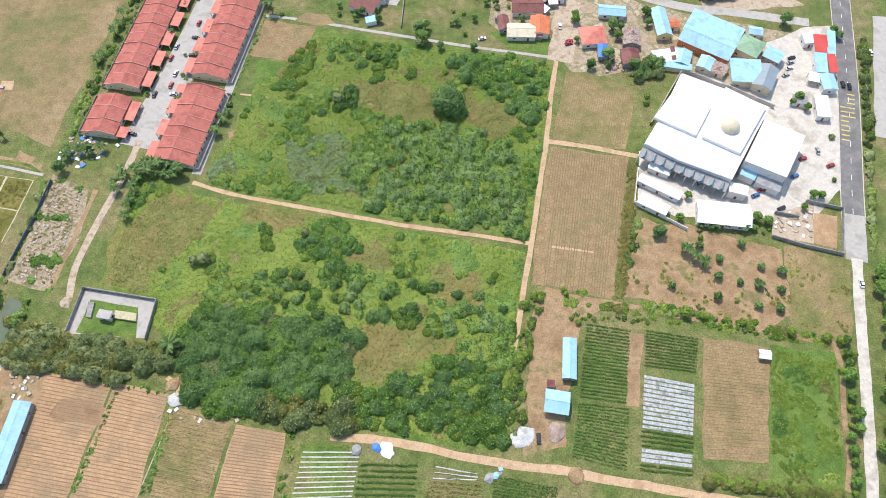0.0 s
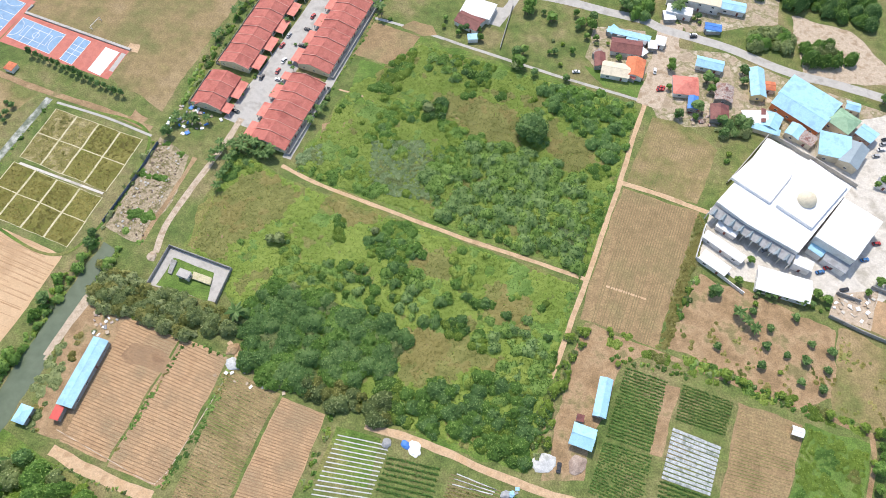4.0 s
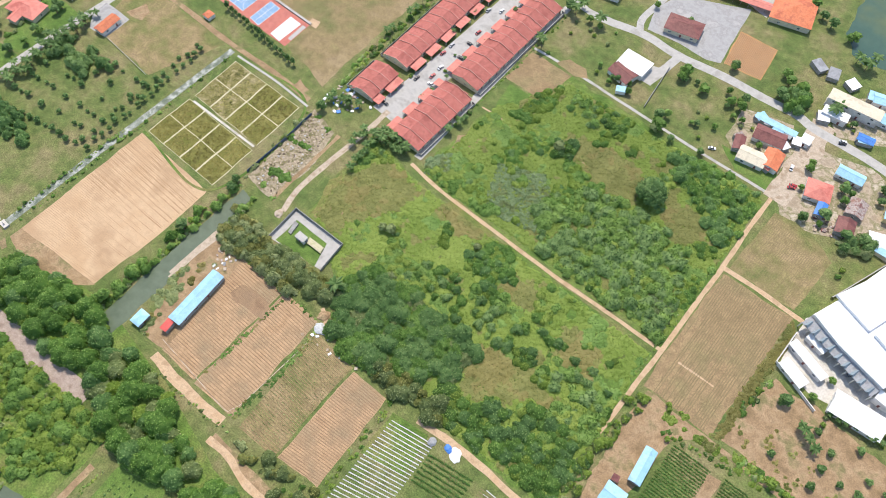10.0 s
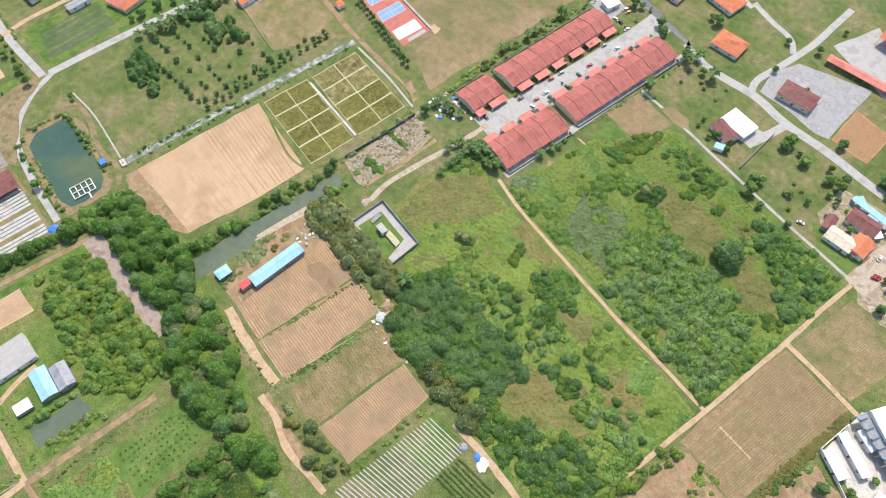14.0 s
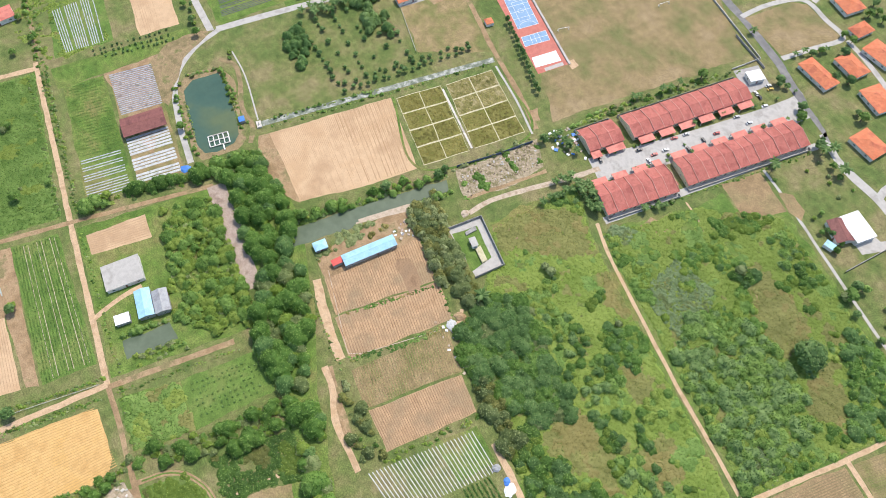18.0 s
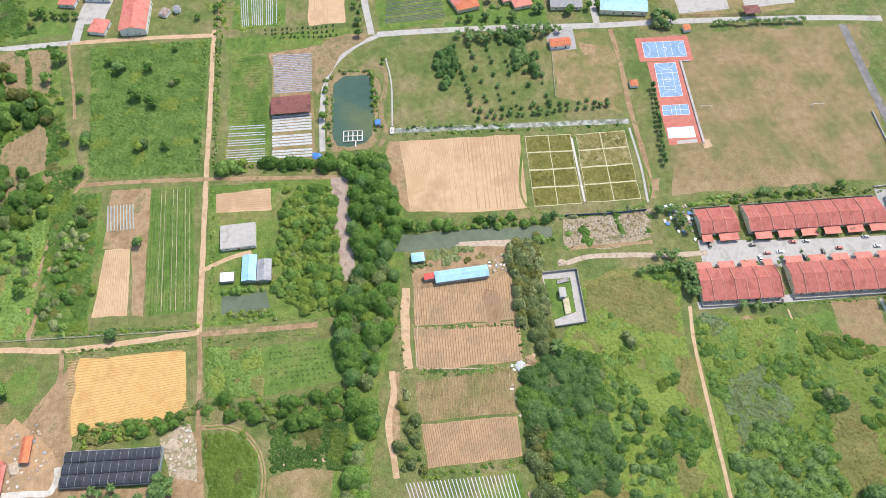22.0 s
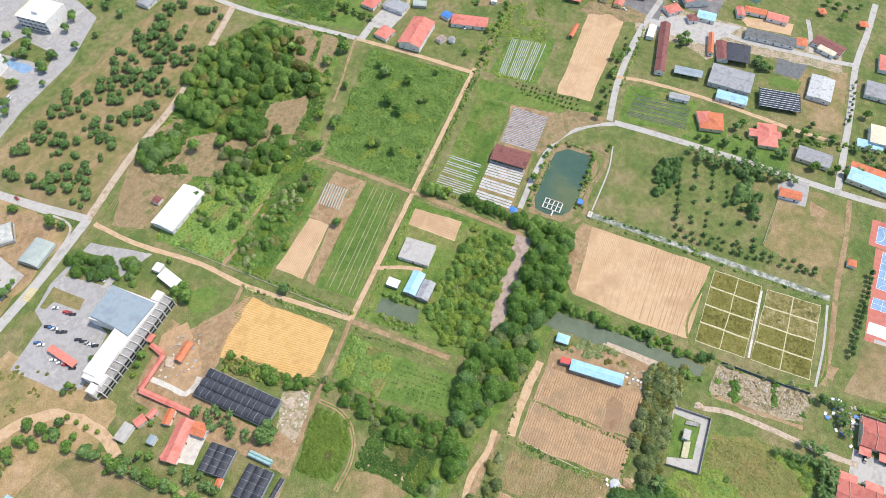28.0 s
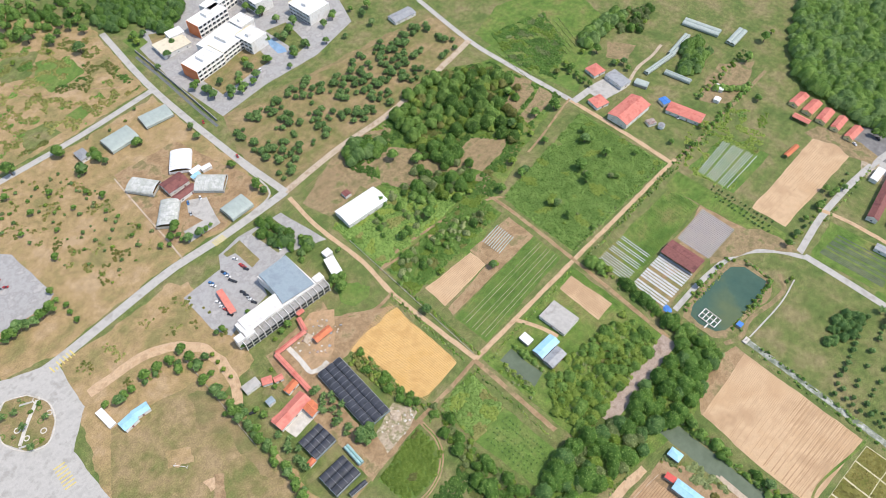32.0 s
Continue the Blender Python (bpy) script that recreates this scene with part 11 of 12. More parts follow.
wood(LIGHT + OLIVE, [(-121.3, -150.0), (-121.9, -140.1), (-116.8, -114.6), (-110.5, -115.6), (-114.6, -148.9)], 3.1, 55, 0.4, 0.6)
tree_row(PALM, (-87.3, -150.7), (-87.2, -133.2), 8, 0.65, 2.5)
tree_row(PALM, (-57.2, -148.9), (-52.6, -125.5), 9, 0.65, 2.5)
tree_row(PALM + SHRUB, (-82.4, -139.8), (-81.3, -115.7), 8, 0.65, 2.5)
trees(PALM + SHRUB, (15.8, -287.2), (10.2, -276.4), (12.5, -265.1), (22.5, -256.2), (30.8, -270.4), (27.7, -283.1), (24.1, -269.6), (16.2, -275.9), (21.9, -280.9), (28.2, -255.8), scale=0.8)
wood(OAK + DARK, [(-155.8, -270.0), (-165.8, -269.0), (-170.0, -225.5), (-149.5, -222.0), (-151.4, -239.1), (-151.6, -255.0)], 4.7, 56, 0.5, 0.8, 0.8)
tree_row(OAK, (-106.3, -305.3), (-139.8, -292.1), 7, 0.55, 2)
grove(OAK + DARK, (-120.5, -310.3), (-119.0, -304.1), (-114.5, -306.3), (-185.8, -323.5), (-182.9, -294.4), (-181.0, -285.2), (-181.0, -292.5), (-162.0, -395.9), (-157.6, -397.0), (-191.3, -365.9), (-117.8, -431.9), (-117.2, -437.8), (-130.2, -414.9), (-132.0, -407.4), (-133.9, -399.9), (-117.0, -404.0), scale=0.75)
rng = random.Random(14)
for x, y in scatter([(-71.1, -439.4), (-115.7, -415.4), (-110.1, -333.0), (-107.2, -312.1), (-61.0, -306.5), (-55.1, -376.0), (-47.3, -403.0)], 11, rng):
    plant(rng.choice(FRUIT + OAK[:1] + SHRUB), x, y, rng.uniform(0.45, 0.95), rng=rng)
tree_row(OAK + DARK, (2.1, -327.6), (-33.0, -323.5), 10, 0.95, 1.2)
tree_row(OAK, (-40.8, -334.4), (-38.5, -305.4), 5, 0.6, 2)
wood(OAK + DARK, [(-235.0, -545.0), (-262.2, -572.3), (-310.6, -535.9), (-296.0, -496.3), (-262.1, -487.2), (-258.2, -520.0), (-236.0, -523.1)], 5.2, 57, 0.7, 1.0)
wood(OAK, [(-207.5, -647.7), (-259.1, -576.5), (-236.1, -550.4), (-195.5, -578.9), (-164.5, -582.0)], 7.7, 58, 0.5, 0.9, 0.6)
grove(OAK + DARK, (-258.8, -389.7), (-273.0, -394.4), (-247.9, -375.3), (-237.8, -377.7), (-260.6, -375.3), (-230.5, -399.2), (-232.2, -391.2), (-286.6, -388.1), (-308.7, -376.7), (-321.4, -372.1), (-242.4, -500.8), (-249.3, -498.0), (-331.7, -418.7), (-325.7, -399.3), (-328.8, -436.8), (-382.6, -376.8), (-385.4, -365.9), (-394.9, -367.2), (-367.3, -383.6), scale=0.8)
wood(DARK + OAK, [(-583.5, -43.9), (-639.0, -52.7), (-693.8, -38.9), (-744.1, 30.5), (-507.9, 86.3), (-499.7, 49.2), (-511.9, 17.4), (-525.8, -21.4)], 5.5, 59, 0.9, 1.35)
tree_row(OAK + DARK, (-465.9, -185.9), (-506.7, -177.3), 14, 0.7, 2)
tree_row(OAK, (-426.1, -177.1), (-420.1, -155.2), 8, 0.6, 3)
wood(OAK + GREY, [(-490.8, -171.7), (-529.1, -174.8), (-551.9, -157.9), (-505.2, -151.8)], 5.2, 60, 0.5, 0.8)
hedge(SHRUB, (-460.0, -76.9), (-537.8, -67.1), 22, 0.7, 2.5)
hedge(SHRUB, (-380.3, -60.0), (-458.4, -45.4), 18, 0.5, 2)
crop_rows("garden_rows", "dotted rows of young plants", LEAF_GREY, [(-410.5, -242.7), (-485.9, -220.0), (-462.5, -184.0), (-396.3, -200.0)], 16, 1.6, 0.8, 0.4, 62, flakes=8, keep=0.8)
tree_row(PALM, (-333.7, 128.4), (-332.5, 145.1), 8, 0.8, 3)
tree_row(PALM, (-337.3, 100.1), (-333.6, 117.2), 6, 0.8, 2)
grove(OAK + DARK, (-447.9, 89.7), (-444.8, 87.7), (-434.8, 148.7), (-431.1, 146.6), (-346.3, 160.2), (-340.9, 180.3), (-368.1, 162.8), (-380.5, 180.5), (-350.0, 109.2), (-350.5, 122.6), (-369.9, 193.2), (-397.7, 218.1), scale=0.7)
tree_row(CYPRESS, (-389.3, 206.0), (-431.6, 213.3), 8, 0.8, 1)
tree_row(OAK + SHRUB, (-340.2, 179.7), (-341.7, 200.0), 4, 0.7, 2)
trees(GREY, (-315.5, 238.3), (-311.9, 233.7), (-309.7, 240.2), (-313.9, 231.6), scale=0.85)
tree_row(PALM, (-305.4, 271.1), (-292.4, 333.1), 24, 0.6, 0.8, joined="row of small palms along a fence")
tree_row(PALM + SHRUB, (-334.0, 107.0), (-328.5, 163.5), 14, 0.7, 2.0)
hedge(SHRUB, (-173.9, 209.9), (-158.1, 293.3), 18, 0.7, 1.5)
wood(SHRUB, [(-168.4, -75.2), (-165.8, -50.8), (-158.5, -48.3), (-163.0, -73.9)], 3.0, 63, 0.5, 0.8)
trees(SHRUB + OAK[:1], (-319.1, 5.9), (-304.6, 3.1), (-309.4, 32.8), (-294.6, 32.5), (-271.7, 28.0), (-273.2, 32.9), (-283.6, -0.1), scale=0.55)
trees(SHRUB, (-156.8, 88.6), (-162.2, 92.1), (-184.6, 112.3), (-182.6, 111.3), scale=1.2)
hedge(SHRUB, (-170.0, -117.6), (-165.0, -89.0), 16, 0.4, 0.8)
hedge(SHRUB, (-177.3, -159.8), (-170.6, -117.7), 20, 0.4, 0.8)
hedge(SHRUB, (-167.6, -157.6), (-156.4, -93.6), 22, 0.35, 0.8)
tree_row(CYPRESS, (-391.1, 245.3), (-347.9, 234.7), 12, 1.1, 1.0)
tree_row(PALM, (-363.5, 211.6), (-350.9, 230.7), 10, 0.8, 4)
tree_row(PALM, (-331.2, 106.8), (-327.9, 118.0), 5, 0.9, 2)
tree_row(PALM, (-329.9, 128.2), (-325.0, 164.5), 14, 0.9, 3)
hedge(SHRUB, (-359.8, 131.4), (-366.2, 214.3), 26, 0.8, 3)
wood(SHRUB + OAK[:2], [(-125.2, -147.5), (-119.8, -108.1), (-121.5, -92.5), (-114.1, -92.6), (-112.4, -116.4), (-117.3, -152.5)], 3.2, 70, 0.45, 0.75)
# the eastern farm strip
thicket("weeds", "brown dry weeds beside the hay field", [(84.8, 181.2), (88.4, 175.6), (81.0, 140.7), (74.8, 113.8), (70.9, 111.8), (75.6, 138.0)], 1.3, 0.6, 1.3, 0.5, 80, [LEAF_DRY, LEAF_OLIVE], field_tone_two)
thicket("weeds", "lush low weeds of the farm plot", [(130.6, 90.5), (154.0, 87.7), (143.7, 38.8), (119.2, 40.7)], 1.5, 0.7, 1.4, 0.3, 81, [LEAF_LIGHT, LEAF_OLIVE, LEAF], field_tone, lambda p: noise.noise(Vector((p[0] / 7, p[1] / 7, 2))) > -0.2)
thicket("weeds", "green weeds along the ditch", [(50.4, 116.3), (71.0, 113.3), (95.8, 108.0), (126.7, 101.9), (156.7, 94.7), (153.7, 91.9), (123.1, 95.7), (92.4, 101.4), (69.1, 106.3), (49.8, 109.2)], 1.5, 0.7, 1.5, 0.5, 82, [LEAF_LIGHT, LEAF_OLIVE, LEAF], field_tone, lambda p: noise.noise(Vector((p[0] / 5, p[1] / 5, 2))) > 0.0)
thicket("weeds", "dry weeds in the orchard ground", [(78.4, 135.3), (98.8, 127.2), (143.3, 114.3), (140.1, 100.7), (115.1, 100.7), (75.8, 114.3)], 1.8, 0.6, 1.2, 0.3, 83, [LEAF_DRY, LEAF_OLIVE], field_tone_two, lambda p: noise.noise(Vector((p[0] / 6, p[1] / 6, 12))) > 0.15)
thicket("weeds", "dry grass tufts of the roadside plot", [(145.7, 135.3), (170.0, 127.3), (161.9, 97.1), (142.4, 100.7)], 1.8, 0.6, 1.2, 0.3, 84, [LEAF_DRY, LEAF_OLIVE], field_tone_two, lambda p: noise.noise(Vector((p[0] / 6, p[1] / 6, 15))) > 0.1)
trees(LIGHT, (97.6, 105.3), (104.9, 103.9), (120.2, 101.4), (138.8, 97.1), (152.2, 94.7), (157.5, 93.5), (160.4, 87.7), scale=0.8)
trees(OAK, (155.6, 64.3), (154.8, 59.0), (150.4, 50.7), (156.1, 79.0), scale=0.8)
trees(DARK, (86.0, 260.4), (104.0, 270.3), (93.4, 234.9), (97.3, 232.8), (101.9, 236.4), (104.2, 232.8), (94.8, 228.5), (72.3, 235.6), (81.0, 241.1), (198.8, 255.2), (173.8, 264.4), scale=0.75)
# school, roundabout and the meadows
grove(OAK + DARK, (-271.4, -394.1), (-267.4, -378.9), (-241.6, -380.4), (-252.9, -376.5), (-231.9, -396.2), (-287.2, -384.8), (-305.1, -372.6), (-321.4, -374.7), (-332.1, -436.5), (-327.6, -451.2), (-327.2, -398.7), (-363.6, -381.7), (-280.4, -493.6), (-268.8, -512.3), (-232.6, -411.5), (-160.2, -396.4), (-318.5, -395.8), (-337.5, -403.7), (-227.5, -409.2), (-229.8, -388.7), (-253.8, -384.6), scale=1.0)
trees(LIGHT, (-240.0, -501.5), (-238.8, -492.6), (-275.8, -400.5), scale=1.3)
grove(OAK + DARK, (-118.1, -433.5), (-132.3, -407.0), (-117.7, -405.0), (-184.1, -578.6), (-184.7, -569.8), (-191.7, -573.4), (-203.1, -522.3), (-86.0, -446.7), scale=1.3)
grove(BROAD, (-238.2, -597.9), (-234.3, -584.3), (-231.0, -571.6), (-225.6, -557.9), (-214.9, -565.8), (-206.1, -557.6), (-196.0, -551.5), (-187.1, -544.4), (-216.8, -556.4), (-221.6, -543.0), (-189.1, -615.3), (-183.4, -602.4), (-160.5, -555.8), (-160.1, -575.2), (-228.8, -618.4), (-215.9, -606.7), scale=1.05)
thicket("weeds", "green and dry weeds of the meadow", [(-187.6, -617.3), (-219.1, -539.7), (-204.3, -447.1), (-139.5, -447.7), (-85.7, -461.6)], 2.0, 0.7, 1.6, 0.4, 85, [LEAF_OLIVE, LEAF_DRY, LEAF], field_tone, lambda p: noise.noise(Vector((p[0] / 10, p[1] / 10, 22))) > 0.05)
thicket("weeds", "dry weeds of the orange meadow", [(-71.1, -439.4), (-115.7, -415.4), (-110.1, -333.0), (-107.2, -312.1), (-61.0, -306.5), (-55.1, -376.0), (-47.3, -403.0)], 2.2, 0.6, 1.4, 0.4, 86, [LEAF_OLIVE, LEAF_DRY, LEAF_DRY], field_tone, lambda p: noise.noise(Vector((p[0] / 8, p[1] / 8, 25))) > 0.2)
thicket("weeds", "tufts of the roadside meadow", [(-15.8, -280.3), (-93.6, -268.8), (-86.6, -215.1), (-69.8, -212.1), (-14.2, -251.7)], 2.2, 0.6, 1.3, 0.4, 87, [LEAF_OLIVE, LEAF_DRY], field_tone_two, lambda p: noise.noise(Vector((p[0] / 8, p[1] / 8, 28))) > 0.2 and min((q.x - p[0]) ** 2 + (q.y - p[1]) ** 2 for q in SANDY) > 30)
wood(OAK + DARK, [(-505.3, -112.0), (-528.3, -106.6), (-515.9, -91.0), (-476.7, -89.1), (-477.9, -99.6)], 4.6, 88, 0.7, 1.1)
wood(OAK + DARK, [(-463.0, -189.9), (-492.8, -189.5), (-524.6, -181.0), (-518.5, -172.2), (-478.0, -176.0), (-458.6, -176.4)], 4.6, 89, 0.8, 1.1)
grove(BROAD, (-431.0, -182.7), (-427.5, -175.2), (-452.4, -178.4), (-459.5, -168.7), (-417.5, -182.9), (-525.3, -172.9), (-522.2, -162.9), (-521.4, -154.3), (-456.0, -148.2), (-455.0, -137.2), (-481.5, -35.8), (-523.4, -61.5), (-557.5, -59.6), (-573.3, -57.9), scale=0.95)
thicket("weeds", "lush green weeds north of the lane", [(-406.4, -222.9), (-429.9, -255.6), (-484.3, -236.7), (-453.9, -195.8), (-411.3, -179.3)], 1.7, 0.8, 1.6, 0.5, 90, [LEAF, LEAF_GREY, LEAF_LIGHT], field_tone, lambda p: noise.noise(Vector((p[0] / 9, p[1] / 9, 5))) > -0.2)
thicket("weeds", "green weeds beside the brown lane", [(-418.5, -68.1), (-462.0, -51.5), (-474.0, -23.8), (-435.3, -13.9), (-377.2, -17.1), (-378.7, -52.5)], 1.8, 0.7, 1.4, 0.35, 91, [LEAF_LIGHT, LEAF_OLIVE, LEAF], field_tone, lambda p: noise.noise(Vector((p[0] / 9, p[1] / 9, 5))) > 0.0 and not inside(p, [(-423.6, -41.0), (-423.6, -13.1), (-379.6, -19.1), (-383.0, -43.6)]))
# planting in the forecourts of the terraces
rng = random.Random(31)
for a, b, n in (((-145.0, 203.7), (-130.5, 289.0), 9), ((-129.5, 290.4), (-123.6, 327.8), 4), ((-128.9, 202.6), (-115.8, 269.5), 8), ((-115.0, 275.6), (-108.4, 318.7), 5)):
    for k in range(n):
        p = Vector((*a, 0)).lerp(Vector((*b, 0)), (k + rng.uniform(0.2, 0.8)) / n)
        plant(rng.choice(PALM + SHRUB), p.x + rng.uniform(-1, 1), p.y + rng.uniform(-1, 1), rng.uniform(0.35, 0.6), rng=rng)
# reeds and bushes along the water
for a, b, n, s in (((-197.2, 19.9), (-192.2, 52.6), 14, 0.6), ((-191.3, 54.1), (-180.8, 114.3), 24, 0.55), ((-169.9, 111.0), (-172.2, 86.0), 10, 0.5), ((-319.4, 4.0), (-266.8, -0.9), 12, 0.35), ((-314.0, 35.0), (-287.4, 32.2), 8, 0.4), ((-268.8, 44.9), (-255.8, 111.4), 26, 0.28), ((-263.5, 44.0), (-238.0, 179.7), 40, 0.25), ((-181.4, -76.0), (-178.6, -51.6), 10, 0.5), ((-260.4, -35.9), (-252.2, -3.7), 12, 0.9), ((-250.5, -3.9), (-249.1, 29.2), 10, 1.0)):
    hedge(SHRUB + OAK[:1], a, b, n, s, 1.0, seed=n)
trees(OAK + DARK, (-183.8, 114.9), (-189.7, 80.4), (-197.2, 33.1), (-256.3, -17.2), (-253.5, 14.0), scale=0.75)
trees(DARK[:1], (-83.9, -112.6), scale=1.3)
trees(OAK, (-157.3, -191.4), (-151.7, -186.4), (-153.0, -193.7), scale=1.0)
tree_row(PALM, (-137.6, 150.8), (-135.2, 174.5), 8, 0.7, 1.0)
tree_row(PALM, (-137.3, 172.9), (-120.4, 170.5), 9, 0.75, 1.0, seed=5)
# bushes along the tracks and in the weedy field
for a, b, n, s in (((-378.5, -57.6), (-317.0, -65.7), 22, 0.42), ((-312.2, -66.2), (-263.7, -72.8), 16, 0.45), ((-250.8, -74.8), (-165.2, -82.0), 24, 0.34), ((-157.0, -84.2), (-112.5, -88.4), 18, 0.34), ((-165.5, -157.2), (-156.0, -95.6), 26, 0.32), ((-154.9, -86.1), (-145.6, -27.9), 22, 0.32), ((-156.5, 17.1), (-111.2, 11.1), 14, 0.35), ((-154.3, 81.3), (-107.5, 72.4), 12, 0.35), ((44.0, 189.6), (32.0, 120.7), 20, 0.3)):
    hedge(SHRUB, a, b, n, s, 1.0, seed=n + 2)
trees(GREY[:1] + OAK[:2], (-369.1, -131.4), (-363.2, -121.9), (-335.0, -113.9), (-331.5, -108.4), (-295.9, -110.6), (-289.3, -98.6), (-340.4, -92.6), scale=0.85)
trees(OAK + DARK, (-26.7, -238.8), (-21.8, -239.6), (-17.8, -238.6), (-37.0, -239.1), (-44.7, -237.8), (-52.3, -234.3), (-61.5, -235.8), (-60.4, -226.9), (-59.2, -218.3), (-51.0, -225.9), (-55.5, -210.0), (-54.4, -198.8), (-54.3, -193.7), (-51.8, -180.6), (-55.1, -175.5), scale=0.85)
trees(OAK + DARK + LIGHT, (-69.8, -218.4), (-68.5, -212.2), (-67.0, -205.8), (-66.3, -198.9), (-60.2, -171.7), (-60.5, -165.7), (-76.9, -173.3), (-83.6, -183.0), (-111.5, -195.7), (-99.6, -195.4), (-106.0, -195.9), scale=0.6)
trees(PALM, (-89.3, -151.3), (-91.7, -142.9), (-90.8, -133.8), (-82.3, -139.6), (-82.3, -128.7), (-82.9, -121.8), (-51.6, -170.5), (-49.8, -166.8), (-54.3, -141.0), (-53.3, -133.3), (-53.2, -128.5), scale=0.75)
grove(OAK + DARK, (-483.8, -37.3), (-454.0, -149.9), (-459.5, -143.5), (-457.2, -74.7), (-397.4, -71.6), (-403.2, -58.2), (-425.8, -60.5), (-366.5, 34.5), (-354.2, 33.0), (-417.8, 37.9), (-398.9, 38.8), (-382.8, 35.2), (-495.7, 50.1), (-495.2, 54.7), (-450.8, 88.8), (-448.3, 93.3), (-431.3, 147.5), (-435.6, 143.2), (-431.5, 152.7), (-346.4, 156.1), (-342.7, 139.8), scale=0.7)
trees(SHRUB + OAK[:1], (-321.3, 8.8), (-323.3, 17.6), (-321.8, 31.0), (-314.8, 35.2), (-303.3, 32.6), (-292.1, 30.2), (-281.2, -2.7), (-288.3, -2.1), (-325.3, 43.2), (-329.6, 44.8), (-331.8, 114.5), (-343.5, 117.9), (-345.2, 129.9), scale=0.8)
hedge(SHRUB + OAK[:1], (-381.9, -60.6), (-498.2, -47.6), 30, 0.5, 1.6, seed=71)
hedge(SHRUB, (-374.9, -61.4), (-307.1, -67.5), 22, 0.45, 1.6, seed=72)
hedge(OAK[:2] + SHRUB, (-474.9, -70.3), (-489.6, -48.5), 14, 0.6, 1.6, seed=73)
hedge(SHRUB, (-460.7, 58.8), (-387.7, 46.5), 16, 0.45, 1.4, seed=74)
trees(OAK + DARK, (24.4, 291.8), (24.1, 285.5), (-10.9, 289.8), (-10.0, 293.6), (2.4, 286.9), (18.0, 286.4), (-11.5, 253.9), (-12.2, 258.7), (-9.1, 251.9), (39.8, 305.1), (42.6, 303.1), (39.0, 320.1), (42.0, 315.4), (11.8, 312.1), (50.7, 369.3), (62.1, 363.3), (44.6, 373.4), (37.7, 379.9), (64.3, 364.6), scale=0.85)
trees(OAK[:2] + LIGHT, (-45.0, 267.6), (-33.7, 266.3), (-53.6, 271.0), (-53.7, 276.6), (11.1, 257.0), (16.0, 267.0), (4.4, 263.9), (40.3, 266.6), (66.8, 266.3), (86.5, 265.7), (67.0, 252.6), (77.9, 303.6), (80.9, 301.1), (34.0, 276.4), scale=0.5)
trees(PALM, (70.3, 350.1), (73.1, 347.9), (75.8, 347.1), (78.0, 350.8), (68.0, 306.6), (69.4, 310.4), (-91.6, 277.2), (-88.4, 272.7), (-85.8, 306.8), (-66.9, 304.8), (-81.0, 312.2), (-82.0, 304.9), scale=1.15)
trees(SHRUB, (-86.8, 301.1), (-79.2, 300.3), (-69.3, 298.4), (-65.6, 295.5), (-56.5, 293.3), (-83.2, 270.8), (-55.7, 303.6), (-78.3, 290.7), (5.2, 273.0), (28.1, 275.2), (-8.0, 265.4), (10.5, 271.6), scale=0.7)
trees(DARK, (-318.4, 233.4), (-314.6, 236.2), (-319.4, 241.8), (-315.5, 244.6), (-310.9, 237.7), (-321.7, 237.2), scale=0.85)
trees(PALM + SHRUB, (-343.0, 208.3), (-346.4, 212.0), (-349.8, 215.7), (-351.3, 220.3), (-361.9, 230.4), (-367.9, 229.4), (-357.6, 234.7), (-353.3, 238.9), scale=0.9)
trees(OAK + DARK, (-119.0, -432.7), (-134.9, -415.5), (-132.4, -405.6), (-118.6, -405.2), (-161.1, -397.6), (-186.2, -321.5), (-123.1, -311.6), (-120.7, -295.4), (-128.6, -292.9), (-182.8, -294.6), (-181.3, -285.5), (-195.4, -376.8), (-190.9, -365.5), scale=0.8)
trees(SHRUB + FRUIT, (-141.6, -433.5), (-157.1, -426.1), (-170.8, -425.2), (-105.9, -403.7), (-104.6, -393.1), (-106.0, -419.4), (-103.3, -382.8), (-92.2, -374.4), (-99.0, -356.2), (-88.5, -406.1), (-87.3, -420.0), (-86.1, -434.2), (-99.3, -419.1), (-101.2, -373.7), (-76.1, -399.5), (-90.0, -340.6), (-111.0, -322.7), (-183.6, -429.5), scale=0.8)
grove(OAK + DARK, (-112.4, 318.8), (-108.2, 316.0), (-107.1, 312.2), (-141.9, 384.4), (-135.0, 384.7), (-145.5, 411.0), (-144.5, 418.7), (-137.3, 415.0), (-112.1, 358.3), (-92.4, 344.8), (-87.9, 343.3), (-119.1, 353.6), (-134.0, 321.7), (-150.9, 421.9), (-130.3, 372.4), (-139.3, 362.0), (-140.3, 355.7), (-161.6, 284.4), (-87.2, 307.9), scale=0.75)
grove(PALM, (-169.6, 238.3), (-169.3, 242.3), (-165.3, 256.5), (-164.4, 262.4), (-164.5, 269.1), (-145.7, 346.6), (-144.4, 352.5), (-138.5, 366.0), (-86.8, 345.9), (-173.7, 337.1), scale=0.8)
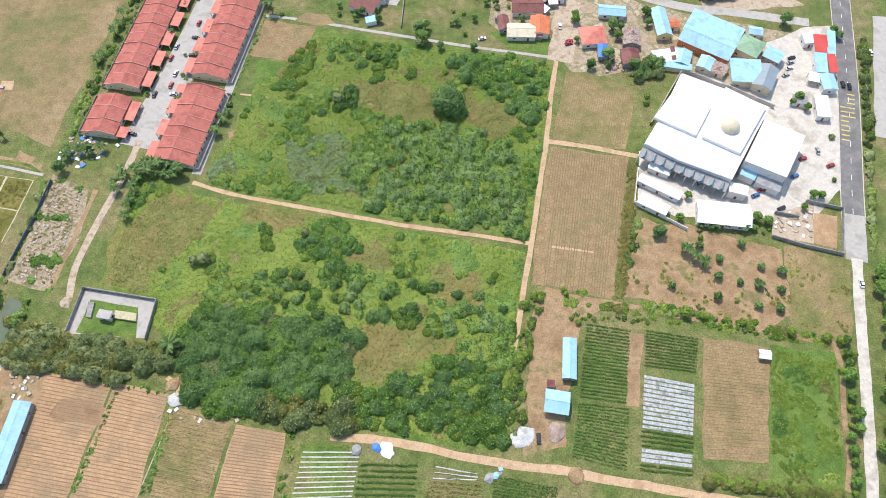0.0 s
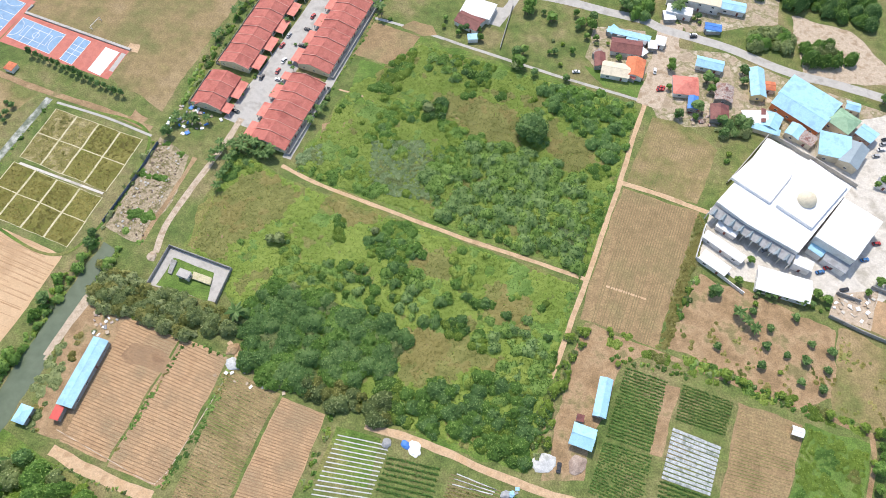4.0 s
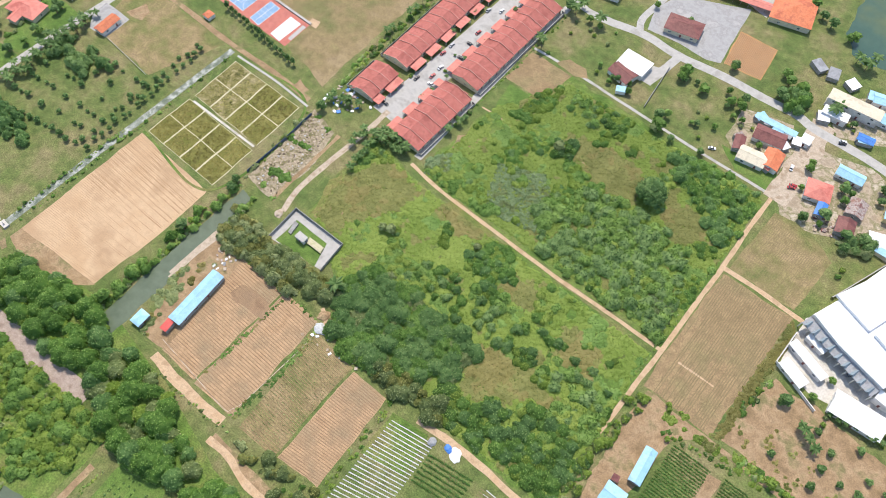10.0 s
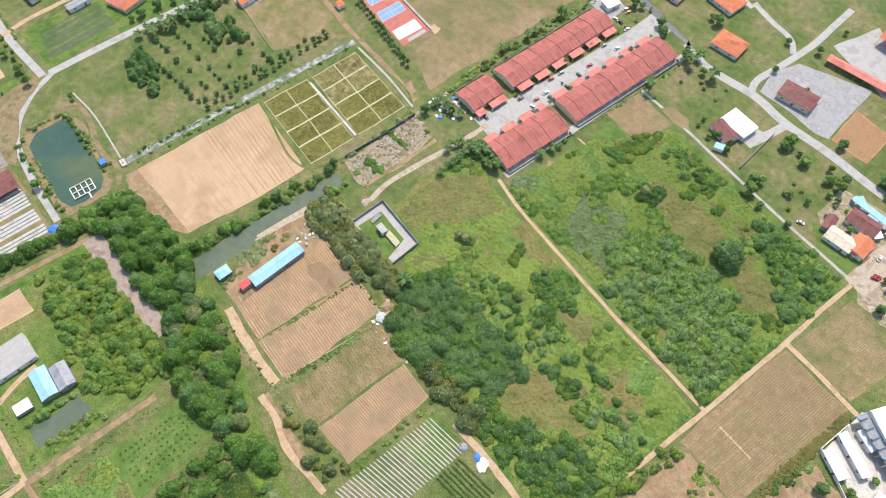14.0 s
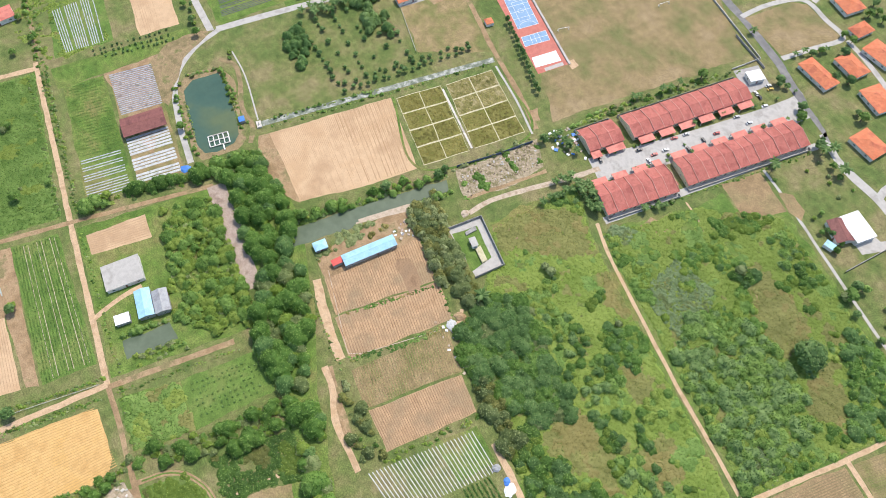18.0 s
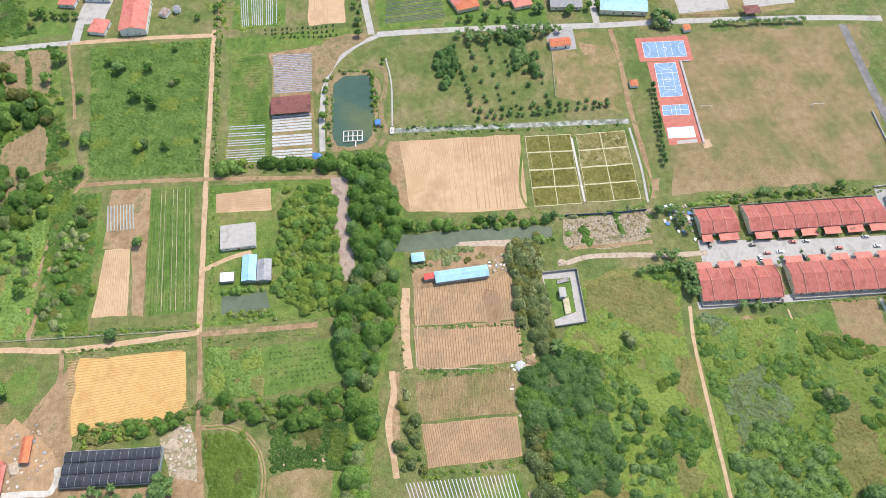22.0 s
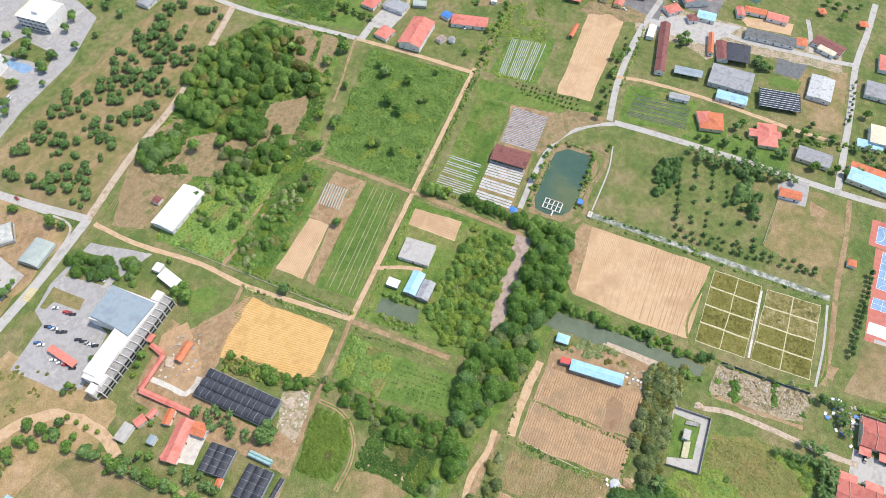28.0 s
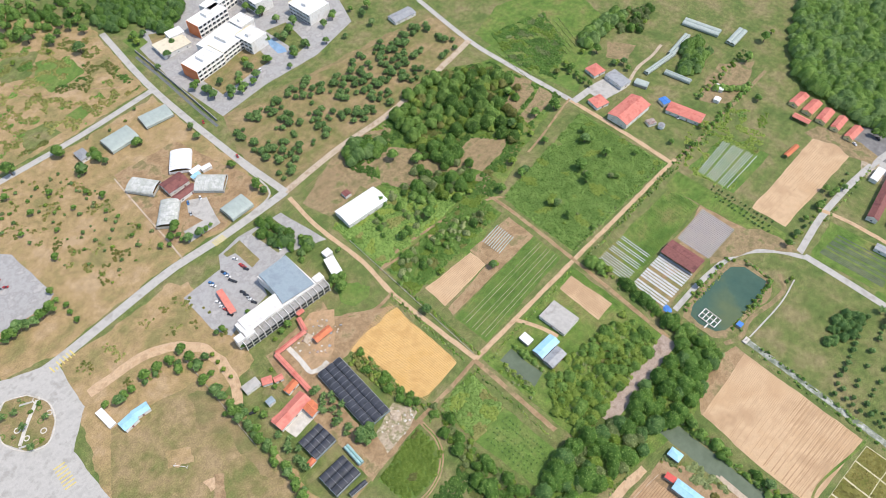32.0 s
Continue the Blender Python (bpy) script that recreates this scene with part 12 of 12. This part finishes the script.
grove(OAK + DARK, (-450.8, 85.2), (-446.4, 88.8), (-454.7, 90.2), (-435.5, 146.6), (-431.8, 149.4), (-440.1, 144.6), (-365.3, 128.2), (-370.8, 132.9), (-371.3, 164.8), (-370.8, 174.3), (-369.9, 181.8), (-367.2, 193.0), (-346.6, 139.6), (-350.5, 160.3), (-517.9, 216.1), (-519.5, 207.6), (-506.0, 210.9), (-521.3, 199.8), (-523.7, 225.3), (-426.9, 48.1), (-415.9, 42.7), (-402.7, 39.7), (-419.6, 44.5), (-348.5, 120.7), (-350.5, 111.1), (-351.3, 103.4), scale=0.7)
hedge(SHRUB, (-326.4, 15.1), (-320.6, 34.9), 12, 0.5, 0.8, seed=75)
hedge(SHRUB + OAK[:1], (-320.6, 34.9), (-271.8, 28.1), 16, 0.5, 0.8, seed=76)
hedge(SHRUB, (-306.6, 6.7), (-279.4, 2.1), 9, 0.35, 0.6, seed=77)
thicket("bank_scrub", "grey-green scrub on the bare pond bank", [(-166.6, 29.2), (-169.6, 39.2), (-168.2, 51.6), (-167.1, 65.7), (-163.6, 71.9), (-168.8, 72.7), (-176.3, 63.2), (-179.5, 50.2), (-178.5, 38.2), (-175.2, 25.4)], 1.7, 0.7, 1.6, 0.7, 96, [LEAF_GREY, LEAF_OLIVE, LEAF_DRY], field_tone, lambda p: noise.noise(Vector((p[0] / 5, p[1] / 5, 33))) > 0.0)
thicket("verge_weeds", "green and dry weeds between the ploughed fields", [(-136.4, 24.4), (-132.8, 41.8), (-126.6, 73.4), (-124.7, 73.1), (-130.6, 41.1), (-134.5, 24.2)], 1.0, 0.4, 0.8, 0.5, 97, [LEAF, LEAF_OLIVE, LEAF_DRY], field_tone, lambda p: noise.noise(Vector((p[0] / 3, p[1] / 3, 35))) > -0.2)
thicket("verge_weeds", "green and dry weeds between the ploughed fields", [(-114.4, 17.5), (-107.4, 41.4), (-104.4, 67.9), (-101.1, 67.6), (-104.0, 40.3), (-111.2, 16.8)], 1.0, 0.4, 0.8, 0.5, 98, [LEAF, LEAF_OLIVE, LEAF_DRY], field_tone, lambda p: noise.noise(Vector((p[0] / 3, p[1] / 3, 36))) > -0.2)
retire(*OAK, *DARK, *GREY, *OLIVE, *LIGHT, *FRUIT, *ORCHARD, *SHRUB, *CYPRESS, *PALM)
